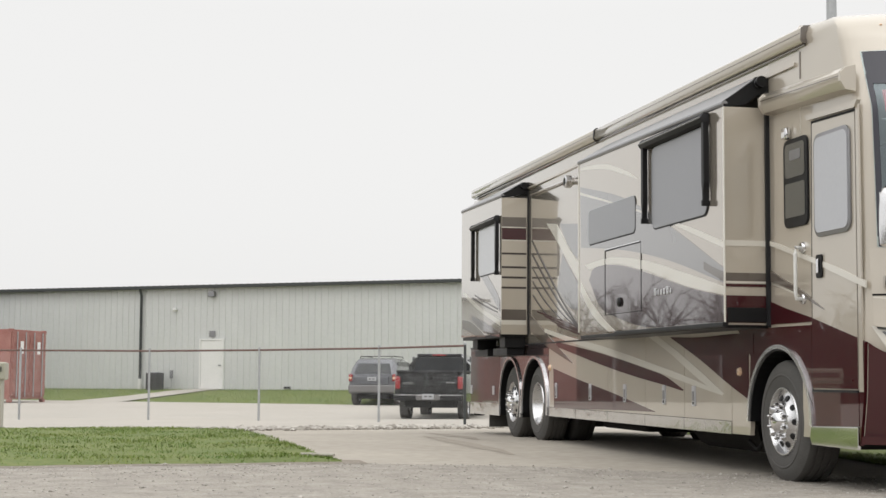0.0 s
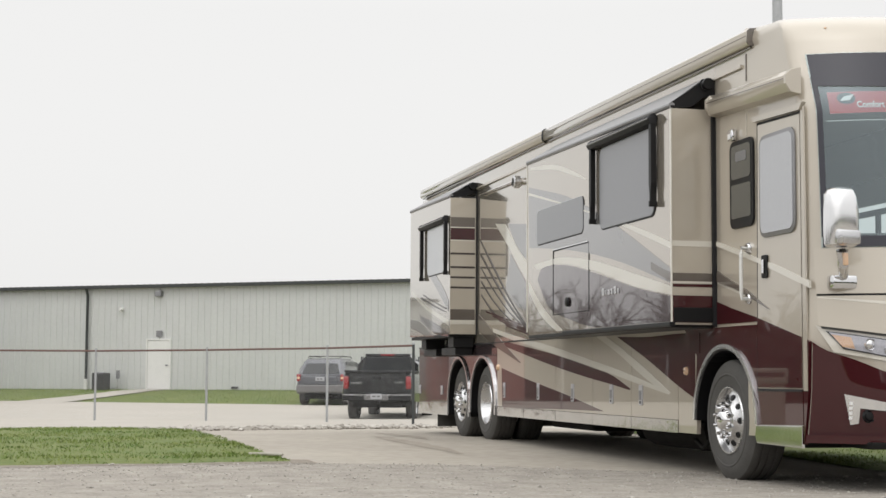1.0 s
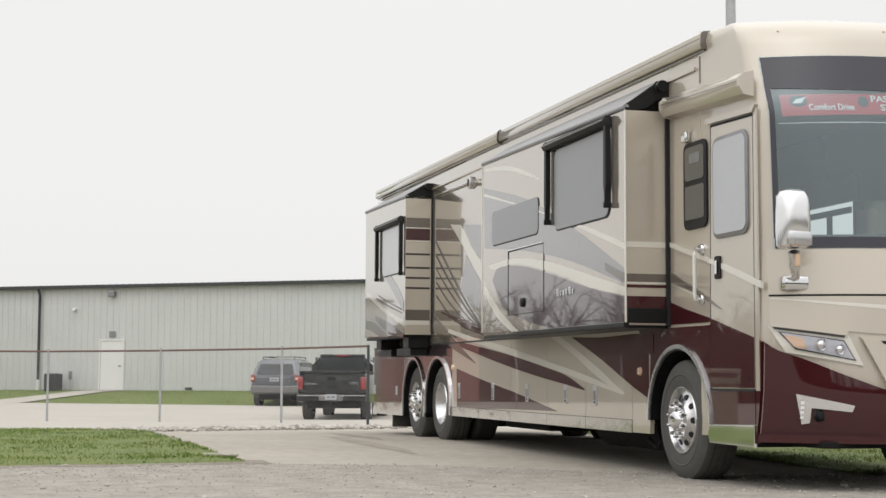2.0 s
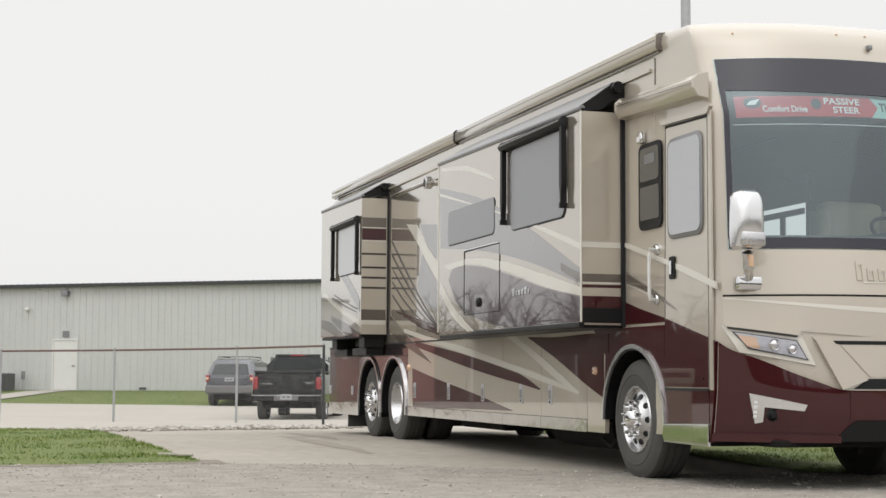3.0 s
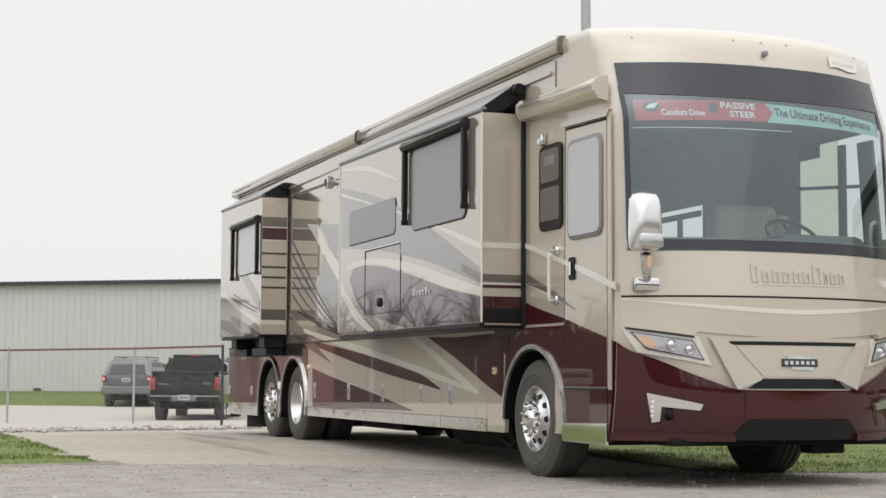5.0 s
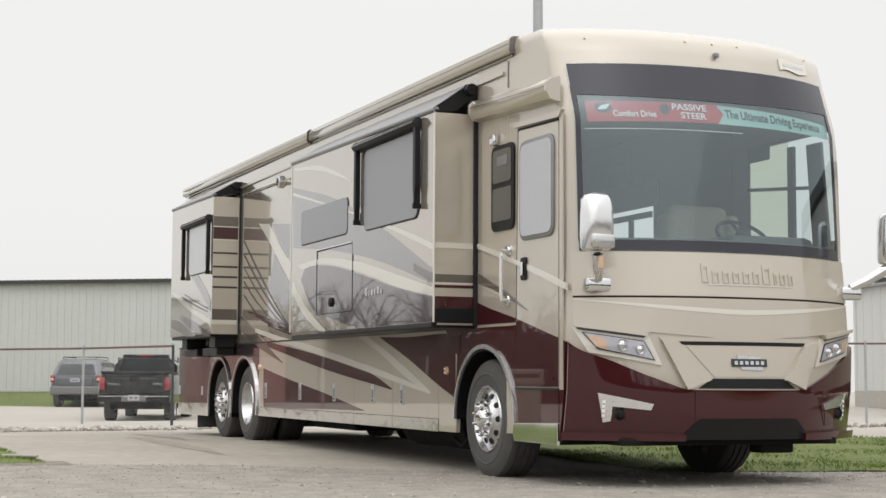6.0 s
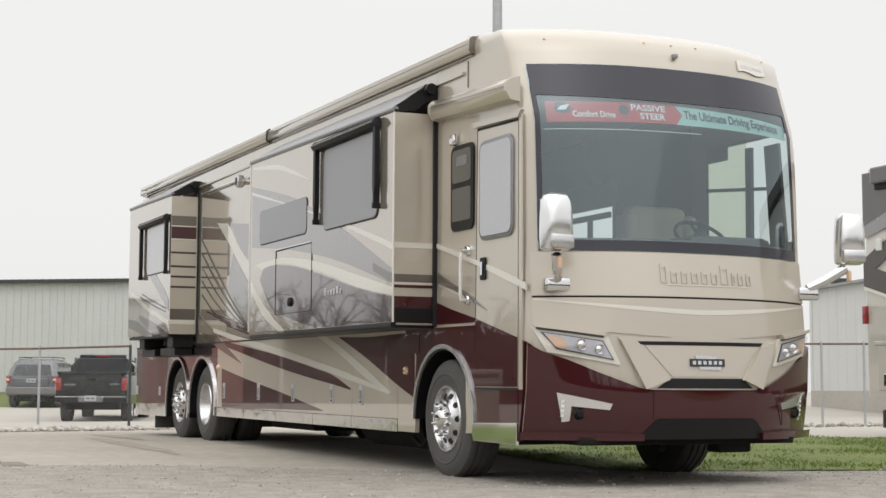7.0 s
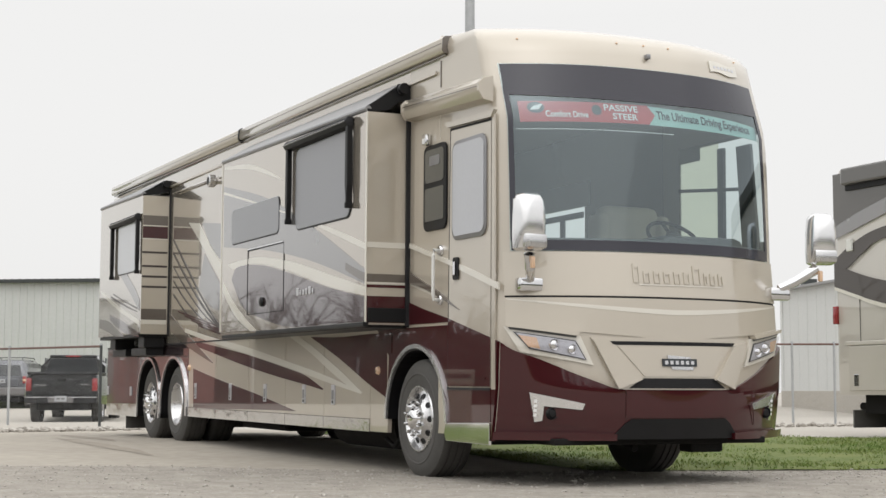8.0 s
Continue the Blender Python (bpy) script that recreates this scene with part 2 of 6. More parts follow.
def tube(points, r, seg=10, bm=None):
    """A round bar along points; r may be a list."""
    own = bm is None
    b = bm or bmesh.new()
    P = [Vector(p) for p in points]
    rs = r if isinstance(r, (list, tuple)) else [r] * len(P)
    rings = []
    for k, p in enumerate(P):
        d = (P[min(k + 1, len(P) - 1)] - P[max(k - 1, 0)]).normalized()
        ref = Vector((0, 0, 1)) if abs(d.z) < 0.9 else Vector((1, 0, 0))
        s = d.cross(ref).normalized()
        u = s.cross(d).normalized()
        rings.append([b.verts.new(p + rs[k] * (math.cos(2 * math.pi * j / seg) * s + math.sin(2 * math.pi * j / seg) * u)) for j in range(seg)])
    for a, c in zip(rings, rings[1:]):
        for j in range(seg):
            b.faces.new((a[j], a[(j + 1) % seg], c[(j + 1) % seg], c[j]))
    b.faces.new(rings[0][::-1])
    b.faces.new(rings[-1])
    return b


def lathe(profile, seg=40, axis="x"):
    """Turns (along, radius) pairs about an axis through the origin."""
    b = bmesh.new()
    rings = []
    for h, r in profile:
        ring = []
        for j in range(seg):
            a = 2 * math.pi * j / seg
            c, s = r * math.cos(a), r * math.sin(a)
            ring.append(b.verts.new({"x": (h, c, s), "y": (c, h, s), "z": (c, s, h)}[axis]))
        rings.append(ring)
    for p, q in zip(rings, rings[1:]):
        for j in range(seg):
            b.faces.new((p[j], p[(j + 1) % seg], q[(j + 1) % seg], q[j]))
    bmesh.ops.recalc_face_normals(b, faces=b.faces[:])
    return b


def lerp(table, v):
    for (a, p), (c, q) in zip(table, table[1:]):
        if v <= c:
            k = 0 if c == a else max(0.0, (v - a) / (c - a))
            return p + (q - p) * k
    return table[-1][1]


def curve(pts, n=24):
    """Smooth open line through 2D points."""
    P = [Vector((*p, 0)) for p in pts]
    P = [2 * P[0] - P[1]] + P + [2 * P[-1] - P[-2]]
    out = []
    m = len(P) - 3
    for k in range(m):
        for j in range(n // m + 1):
            t = j / (n // m + 1)
            a, b, c, d = P[k:k + 4]
            q = 0.5 * ((2 * b) + (c - a) * t + (2 * a - 5 * b + 4 * c - d) * t * t + (3 * b - a - 3 * c + d) * t ** 3)
            out.append((q.x, q.y))
    out.append((P[-2].x, P[-2].y))
    return out


def swoosh(top, bottom, n=24):
    """Outline between two smooth lines that run the same way."""
    return curve(top, n) + curve(bottom, n)[::-1]


# ---- ground ----
GZ = [(-60, -0.025), (0, -0.025), (2, -0.022), (5, 0.012), (10, 0.055), (14, 0.03), (20, -0.06), (28, -0.11), (35, -0.18), (43, 0.08), (46, 0.10), (90, 0.4), (900, 0.5)]


def gz(x, y):
    return lerp(GZ, y)


def sheet(name, xs, rows, lift, material, parent=None, label="", rough=0.0):
    """A draped sheet: rows(x) gives the list of y at that x."""
    b = bmesh.new()
    cols = []
    for x in xs:
        cols.append([b.verts.new((x, y, gz(x, y) + lift + (rough * noise.noise(Vector((x * 1.3, y * 1.3, 3.1))) if 0 < j < len(rows(x)) - 1 else 0))) for j, y in enumerate(rows(x))])
    for p, q in zip(cols, cols[1:]):
        for j in range(len(p) - 1):
            b.faces.new((p[j], q[j], q[j + 1], p[j + 1]))
    return tagged(finish(name, b, material, parent, label, True), label, "", "", "structure")


YS = [-1200, -300, -60, -20, -10, 0, 2, 4, 6, 8, 10, 12, 14, 16, 18, 20, 22, 24, 28, 31, 35, 39, 43, 46, 60, 90, 300, 900]
XS = [-900, -300, -100, -60, -40, -30, -20, -15, -10, -5, 0, 5, 10, 15, 20, 30, 40, 60, 100, 300, 900]
sheet("ground", XS, lambda x: YS, 0.0, M_CONCRETE, None, "pale concrete and dust lot reaching to the horizon")

# gravel road in front, its edge runs slantwise past the coach's front wheels
EDGE = [(-60, 3.4), (-6.3, 4.1), (-3.2, 4.5), (-1.57, 3.9), (-0.73, 3.1), (0.8, 2.25), (2.6, 1.65), (3.1, 1.5), (4.4, 1.15), (9, -0.6), (20, -4.5), (60, -14)]


def edge(x):
    return lerp(EDGE, x) + 0.08 * noise.noise(Vector((x * 1.7, 0, 0))) + 0.05 * noise.noise(Vector((x * 5, 2, 0)))


GX = [-60, -40, -25, -16] + [-12 + 0.3 * k for k in range(80)] + [13, 18, 26, 40, 60]
sheet("gravel_road", GX, lambda x: [-34] + [edge(x) - d for d in (14, 9, 6, 4, 3, 2.2, 1.5, 1, 0.6, 0.3, 0)], 0.012, M_GRAVEL, None,
      "grey-brown loose gravel road in front of the coach")
PADX = [-3.28 + 0.355 * k for k in range(20)]
sheet("driveway_pad", PADX, lambda x: [edge(x) + d for d in (0.0, 0.4, 1.0)] + [7 + 0.8 * k for k in range(11)] + [15.6 + 0.45 * max(0, x + 3.1)], 0.006, M_PAD, None,
      "worn tan concrete driveway pad under the coach")


# faint dusty wheel tracks on the pad
M_TRACK = mat("dusty_wheel_track", (0.235, 0.205, 0.17), 0.92, 0, 0, 0.1, 1.6, 11, 0.2, color2=(0.36, 0.325, 0.275))
for x_t, y_t, l_t in ((-1.2, 5.9, 5.2), (-0.75, 9.5, 3.5)):
    tb_ = bmesh.new()
    last_ = None
    for k in range(27):
        y = y_t + l_t * k / 26
        w = 0.13 * math.sin(math.pi * (k + 0.4) / 26.8) ** 0.6 + 0.05 * noise.noise(Vector((x_t, y * 2.1, 0)))
        c = x_t + 0.06 * noise.noise(Vector((y * 0.8, 3, x_t)))
        pair = [tb_.verts.new((c + d * max(0.02, w), y, gz(c, y) + 0.010)) for d in (-1, 1)]
        if last_:
            tb_.faces.new((last_[0], last_[1], pair[1], pair[0]))
        last_ = pair
    finish("wheel_track", tb_, M_TRACK, None, "faint dusty wheel track on the concrete pad", False, "structure")


# loose stones along the gravel
def stones(name, spots, parent, label):
    b = bmesh.new()
    for x, y, r in spots:
        t = bmesh.new()
        bmesh.ops.create_icosphere(t, subdivisions=1, radius=r)
        sx, sy, sz = random.uniform(0.7, 1.4), random.uniform(0.7, 1.3), random.uniform(0.45, 0.8)
        for v in t.verts:
            v.co *= random.uniform(0.8, 1.15)
            v.co = Vector((v.co.x * sx, v.co.y * sy, v.co.z * sz))
        t.transform(pose(x, y, gz(x, y) + 0.012 + r * 0.2, 0, 0, random.uniform(0, 360)))
        merge(b, t)
    me = finish(name, b, M_STONE, parent, label, True)
    return tagged(me, label, "stones", "", "stuff")


random.seed(4)
spots = []
for k in range(4600):
    x = random.uniform(-7.5, 5.5)
    d = random.random() ** 1.6 * 6.5
    spots.append((x, edge(x) - d + random.gauss(0, 0.08), random.uniform(0.004, 0.0125) if random.random() < 0.975 else random.uniform(0.013, 0.026)))
stones("gravel_stones", spots, None, "scattered small grey stones on the gravel road")
spots = []
for k in range(420):
    x = random.uniform(-4.2, 2.2)
    spots.append((x, 16.0 + 0.72 * (x + 3) + random.gauss(0, 0.55), random.uniform(0.03, 0.085)))
for k in range(260):
    x = random.uniform(8, 18)
    spots.append((x, 14.2 + 0.18 * (x - 10) + random.gauss(0, 0.4), random.uniform(0.04, 0.10)))
stones("rubble_edge", spots, None, "row of pale broken stones edging the lot")


# ---- grass ----
def blades(b_verts, b_faces, x, y, z, h, lean):
    a = random.uniform(0, 6.283)
    w = random.uniform(0.004, 0.009)
    dx, dy = math.cos(a), math.sin(a)
    k = len(b_verts)
    lx, ly = random.gauss(0, lean), random.gauss(0, lean)
    b_verts += [(x - dx * w, y - dy * w, z), (x + dx * w, y + dy * w, z), (x + lx, y + ly, z + h)]
    b_faces.append((k, k + 1, k + 2))


def lawn(name, xs, lo, hi, n, label, hmax=0.05, lift=0.03, ny=16, clumps=True):
    b = bmesh.new()
    cols = []

    def top(x, y, e):
        k = max(0, min(1, e * 4, (x - xs[0]) * 3, (xs[-1] - x) * 3))
        return gz(x, y) + lift * k + 0.025 * noise.noise(Vector((x * 0.8, y * 0.8, 5))) * k + 0.016

    for x in xs:
        y0, y1 = lo(x), hi(x)
        cols.append([])
        for j in range(ny + 1):
            k = j / ny
            y = y0 + (y1 - y0) * k
            cols[-1].append(b.verts.new((x, y, top(x, y, min(k, 1 - k) * (y1 - y0)))))
    for p, q in zip(cols, cols[1:]):
        for j in range(ny):
            b.faces.new((p[j], q[j], q[j + 1], p[j + 1]))
    ground = finish(name, b, M_TURF, None, label, True)
    tagged(ground, label, "", "", "structure")
    vs, fs = [], []
    done = 0
    while done < n:
        x = random.uniform(xs[0], xs[-1])
        y0, y1 = lo(x), hi(x)
        if y1 - y0 < 0.1:
            done += 1
            continue
        k = random.random() ** 1.25
        y = y0 + (y1 - y0) * k
        e = min(y - y0, y1 - y)
        d = noise.noise(Vector((x * 0.9, y * 0.9, 1))) + 0.6 * noise.noise(Vector((x * 3, y * 3, 7)))
        if random.random() > 0.55 + 0.75 * d or (e < 0.35 and random.random() > 0.35 + e):
            done += 0.35
            continue
        h = hmax * random.uniform(0.35, 1.0) * (0.7 + 0.5 * max(-0.6, d))
        blades(vs, fs, x, y, top(x, y, e) - 0.004, h, 0.02)
        done += 1
    me = bpy.data.meshes.new("grass_blades")
    me.from_pydata(vs, [], fs)
    me.materials.append(M_BLADE)
    tagged(new("grass_blades", me), "short green and yellowish lawn grass", "grass", "", "stuff")


random.seed(9)
LX = [-16, -13, -11] + [-9.5 + 0.25 * k for k in range(26)] + [-3.2]
LEFT_HI = [(-16, 15.0), (-7.5, 15.7), (-6.4, 16.2), (-4.4, 16.6), (-3.7, 16.0), (-3.45, 12.0), (-3.3, 7.8), (-3.2, 4.7)]
sheet("dirt_verge", [-16, -12] + [-9.5 + 0.25 * k for k in range(27)], lambda x: [edge(x) - 0.12 + 0.1 * noise.noise(Vector((x * 3, 7, 0))), edge(x) + 0.1, edge(x) + 0.5], 0.015, M_DIRT, None, "bare brown dirt along the grass edge")
lawn("lawn_west", LX, lambda x: edge(x) + 0.16 + 0.14 * noise.noise(Vector((x * 2.2, 9, 0))), lambda x: max(edge(x) + 0.32, lerp(LEFT_HI, x) + 0.12 * noise.noise(Vector((x * 4, 1, 1)))), 60000,
     "green grass verge beside the driveway pad")
RX = [1.8 + 0.3 * k for k in range(49)]
RIGHT_HI = [(1.8, 3.2), (2.4, 9.0), (3.3, 14.0), (4.3, 13.5), (6, 9.9), (7.7, 8.2), (9, 7.4), (12, 6.6), (16, 5.6)]
lawn("lawn_east", RX, lambda x: edge(x) + 0.12 + 0.16 * noise.noise(Vector((x * 2.1, 3, 2))), lambda x: lerp(RIGHT_HI, x) + 0.1 * noise.noise(Vector((x * 3, 4, 1))), 60000,
     "green grass strip beyond the coach")
# mown field behind the road
sheet("field", [-120, -60, -20, 0, 20, 60, 120], lambda x: [-160, -90, -50, -30 + 0.05 * x], 0.02, M_TURF, None, "grass field on the other side of the road")

# ---- grey metal building ----
A = Vector((-10.95, 62.8, 0))
B = Vector((7.8, 50.3, 0))
along = (B - A).normalized()
outn = Vector((along.y, -along.x, 0))
hall_m = Matrix(((along.x, -outn.x, 0, A.x), (along.y, -outn.y, 0, A.y), (0, 0, 1, 0), (0, 0, 0, 1)))
hall = root("warehouse", hall_m, "long grey ribbed metal warehouse with dark eaves", "building")


def ribbed(x0, x1, z0, z1, y=0.0, pitch=0.305, rib=0.035, depth=0.03):
    b = bmesh.new()
    pr = []
    x = x0
    while x < x1:
        pr += [(x, y), (min(x + pitch - rib * 2, x1), y), (min(x + pitch - rib * 1.5, x1), y - depth), (min(x + pitch - rib * 0.5, x1), y - depth)]
        x += pitch
    pr.append((x1, y))
    lo = [b.verts.new((p, q, z0)) for p, q in pr]
    hi = [b.verts.new((p, q, z1)) for p, q in pr]
    for k in range(len(pr) - 1):
        if (lo[k].co - lo[k + 1].co).length > 1e-5:
            b.faces.new((lo[k], lo[k + 1], hi[k + 1], hi[k]))
    return b


HB, HT = 0.60, 5.0
part("wall", ribbed(-2, 34, HB - 0.1, HT), M_SIDING, hall, "pale grey ribbed sheet wall")
part("end_wall", box(-2, 34, 0.05, 18, 0.2, HT - 0.02), M_SIDING, hall)
part("roof", prism([(-0.25, HT), (9, HT + 0.30), (18.2, HT), (18.2, HT - 0.02), (9, HT + 0.2), (-0.25, HT - 0.04)], "x", -2.2, 34.2), M_ROOF, hall)
eave = box(-2.2, 34.2, -0.30, -0.18, HT - 0.07, HT + 0.07, 0.01)
part("eave_gutter", eave, M_ROOFTRIM, hall, "dark eave gutter")
seam_b = bmesh.new()
for k in range(116):
    box(-2 + k * 0.31, -1.97 + k * 0.31, -0.27, 2.0, HT + 0.02, HT + 0.085, 0, seam_b)
part("roof_seams", seam_b, M_ROOF, hall, "", False, "stuff")


PIPE, DOOR = 7.55, 11.1
part("downpipe", tube([(PIPE, -0.25, HT - 0.05), (PIPE, -0.13, HT - 0.35), (PIPE, -0.12, 1.0)], 0.06, 10), M_ROOFTRIM, hall, "dark downpipe", True)
part("downpipe_guard", tube([(PIPE, -0.12, 1.05), (PIPE, -0.12, HB - 0.05)], 0.09, 10), M_DOORWHITE, hall, "white pipe guard", True)
d = part("door", box(DOOR - 0.52, DOOR + 0.52, -0.09, -0.02, HB + 0.02, HB + 2.08, 0.01), M_DOORWHITE, hall, "white steel service door")
part("door_frame", merge(merge(box(DOOR - 0.6, DOOR - 0.53, -0.11, 0.0, HB, HB + 2.16), box(DOOR + 0.53, DOOR + 0.6, -0.11, 0.0, HB, HB + 2.16)), box(DOOR - 0.53, DOOR + 0.53, -0.11, 0.0, HB + 2.09, HB + 2.16)), M_DOORWHITE, hall)
part("door_handle", box(DOOR + 0.36, DOOR + 0.48, -0.14, -0.09, HB + 1.0, HB + 1.06, 0.01), M_FRAME, d)
part("sign_plate", box(DOOR - 0.14, DOOR + 0.14, -0.08, -0.03, HB + 2.24, HB + 2.5, 0.01), M_FRAME, hall, "small grey plate over the door")
part("wall_pack_light", box(DOOR - 0.16, DOOR + 0.14, -0.24, -0.02, 4.55, 4.78, 0.03), M_FRAME, hall, "small wall-mounted flood lamp")
part("security_light", merge(box(9.16, 9.34, -0.16, -0.02, 3.99, 4.11, 0.02), tube([(9.28, -0.16, 4.03), (9.28, -0.26, 3.97)], 0.05, 8)), M_DOORWHITE, hall, "small white twin-head lamp")
part("wall_vent", box(14.6, 14.9, -0.10, -0.02, HB + 0.05, HB + 0.14, 0.01), M_AC, hall, "low dark wall vent")

# grass bank and footpath in front of the warehouse
bank = bmesh.new()
cols = []
for k in range(34):
    u = -30 + k * 2
    col = []
    for v, z in ((-0.0, HB), (-1.5, HB - 0.06), (-4.5, 0.30), (-6.7, 0.13), (-7.0, 0.06)):
        q = hall_m @ Vector((u, v, 0))
        col.append(bank.verts.new((q.x, q.y, z)))
    cols.append(col)
for p, q in zip(cols, cols[1:]):
    for j in range(4):
        bank.faces.new((p[j], p[j + 1], q[j + 1], q[j]))
tagged(finish("grass_bank", bank, M_TURF, None, "", True), "mown grass bank along the warehouse wall", "", "", "structure")
pv, pf = [], []
for k in range(30000):
    u, v = random.uniform(-9, 22), -random.random() * 6.9
    if abs(u - (DOOR + 0.09 * v)) < 0.85 + 0.05 * max(0, -v - 3):
        continue
    q = hall_m @ Vector((u, v, 0))
    blades(pv, pf, q.x, q.y, lerp([(-7.0, 0.06), (-6.7, 0.13), (-4.5, 0.30), (-1.5, HB - 0.06), (0, HB)], v) - 0.01, random.uniform(0.03, 0.09), 0.03)
me = bpy.data.meshes.new("grass_blades")
me.from_pydata(pv, [], pf)
me.materials.append(M_BLADE)
tagged(new("grass_blades", me), "mown green grass on the bank", "grass", "", "stuff")
path_b = bmesh.new()
prev = None
for v, z in ((-0.1, HB + 0.02), (-1.5, HB - 0.03), (-4.5, 0.335), (-6.8, 0.165), (-8.2, 0.09)):
    c = DOOR + 0.09 * v
    w = 0.75 + 0.05 * max(0, -v - 3)
    a1, a2 = hall_m @ Vector((c - w - 0.15 * max(0, -v - 4), v, z)), hall_m @ Vector((c + w, v, z))
    pair = (path_b.verts.new(a1), path_b.verts.new(a2))
    if prev:
        path_b.faces.new((prev[0], pair[0], pair[1], prev[1]))
    prev = pair
tagged(finish("footpath", path_b, M_CONCRETE, None, "", False), "pale concrete footpath up to the service door", "", "", "structure")

# air conditioner condenser by the wall
ac = root("air_conditioner", hall_m @ pose(8.72, -0.75, HB - 0.04) @ Matrix.Diagonal((0.78, 0.78, 1.0, 1)), "dark square air conditioner condenser beside the wall", "air conditioner")
part("casing", box(-0.36, 0.36, -0.36, 0.36, 0.0, 0.74, 0.03), M_AC, ac)
for k in range(12):
    part("louvre", box(-0.33, 0.33, -0.385, -0.355, 0.06 + k * 0.055, 0.085 + k * 0.055), M_AC, ac)
part("fan_guard", lathe([(0.745, 0.30), (0.77, 0.28), (0.775, 0.05)], 20, "z"), M_FRAME, ac, "", True)
part("disconnect_box", merge(box(0.62, 0.80, 0.5, 0.6, 0.5, 0.85, 0.01), tube([(0.71, 0.55, 0.5), (0.71, 0.55, 0.1), (0.4, 0.3, 0.08)], 0.02, 6)), M_FRAME, ac)

# second building beyond the fence
C0, C1 = Vector((35.8, 43.8, 0)), Vector((33.3, 34.2, 0))
al2 = (C1 - C0).normalized()
on2 = Vector((al2.y, -al2.x, 0))
shed_m = Matrix(((al2.x, -on2.x, 0, C0.x), (al2.y, -on2.y, 0, C0.y), (0, 0, 1, 0), (0, 0, 0, 1)))
shed = root("storage_building", shed_m, "pale metal storage building with concrete footing", "building")
part("wall", ribbed(0, 24, 0.75, 5.15, 0.0, 0.9, 0.03, 0.02), M_SIDING, shed)
part("body", box(0.0, 24, 0.05, 12, 0.3, 5.1), M_SIDING, shed)
part("footing", box(-0.05, 24, -0.06, 0.4, -0.2, 0.76, 0.01), M_CONCRETE, shed, "concrete footing")
part("roof", prism([(-0.3, 5.12), (6, 5.9), (12.3, 5.12), (12.3, 5.05), (-0.3, 5.02)], "x", -0.3, 24.3), M_ROOF, shed)
part("corner_trim", box(-0.09, 0.14, -0.04, 0.3, 0.75, 5.1, 0.01), M_SIDING, shed)
part("roof_vent", box(0.2, 0.6, 0.8, 1.4, 5.1, 5.55, 0.03), M_ROOFTRIM, shed, "dark roof vent")

# ---- chain-link fence ----
FP = [(-11.2, 31.2), (-7.92, 30.8), (-4.69, 30.4), (-2.0, 28.9), (0.67, 26.6), (1.86, 22.4)]
FP2 = [(8.0, 22.6), (12.6, 21.1), (17.4, 19.35), (18.35, 19.0), (23.4, 17.6)]
fence = root("chain_link_fence", pose(0, 0, 0), "grey chain-link fence with a rusty top rail", "fence")
fb, ff_ = [], []


def wire(p, q):
    k = len(fb)
    d = Vector((0, 0, 0.0015))
    e = Vector((q[0] - p[0], q[1] - p[1], 0)).normalized() * 0.0015
    P, Q = Vector(p), Vector(q)
    fb.extend([tuple(P + e), tuple(P - e), tuple(Q - e), tuple(Q + e)])
    ff_.append((k, k + 1, k + 2, k + 3))


for run, H in ((FP, 1.76), (FP2, 1.87)):
    for k, (x, y) in enumerate(run):
        z = gz(x, y)
        last = run is FP and k == len(run) - 1
        z -= 0.06 if last else 0
        part("post", tube([(x, y, z - 0.2), (x, y, z + H + (0.02 if not last else 0.05))], 0.03, 10), M_ROOFTRIM if last else M_GALV, fence, "", True)
        part("post_cap", lathe([(z + H + 0.02, 0.036), (z + H + 0.06, 0.03), (z + H + 0.075, 0.005)], 10, "z"), M_GALV, fence).location = (x, y, 0.0)
    for (x0, y0), (x1, y1) in zip(run, run[1:]):
        z0, z1 = gz(x0, y0), gz(x1, y1) - (0.06 if (x1, y1) == FP[-1] else 0)
        part("top_rail", tube([(x0, y0, z0 + H), (x1, y1, z1 + H)], 0.024, 8), M_RAIL, fence, "rusty top rail", True)
        L = math.hypot(x1 - x0, y1 - y0)
        n = int(L / 0.085)
        m = int(H / 0.085)
        for j in range(-m, n):
            for s in (0, 1):
                u0, v0, u1, v1 = j / n, 0.03, (j + m) / n, H
                if u0 < 0:
                    v0 += (0 - u0) / (u1 - u0) * (v1 - v0)
                    u0 = 0
                if u1 > 1:
                    v1 = v0 + (1 - u0) / (u1 - u0) * (v1 - v0)
                    u1 = 1
                if s:
                    v0, v1 = H + 0.03 - v0, H + 0.03 - v1
                wire((x0 + (x1 - x0) * u0, y0 + (y1 - y0) * u0, z0 + (z1 - z0) * u0 + v0), (x0 + (x1 - x0) * u1, y0 + (y1 - y0) * u1, z0 + (z1 - z0) * u1 + v1))
me = bpy.data.meshes.new("chain_link_mesh")
me.from_pydata(fb, [], ff_)
me.materials.append(M_WIRE)
wires = new("chain_link_mesh", me)
wires.parent = fence
tagged(wires, "fine diamond wire mesh", "", "", "stuff")

# pale pipe left at the tip of the verge
pp_ = root("loose_pipe", pose(-3.36, 5.35, gz(-3.4, 5.3) + 0.045, 0, 0, 50), "pale broken pipe lying at the grass edge", "pipe")
part("pipe", tube([(0, -0.2, 0), (0.02, 0.0, 0.004), (0.0, 0.2, 0.0)], 0.016, 8), M_CONCRETE, pp_, "", True)

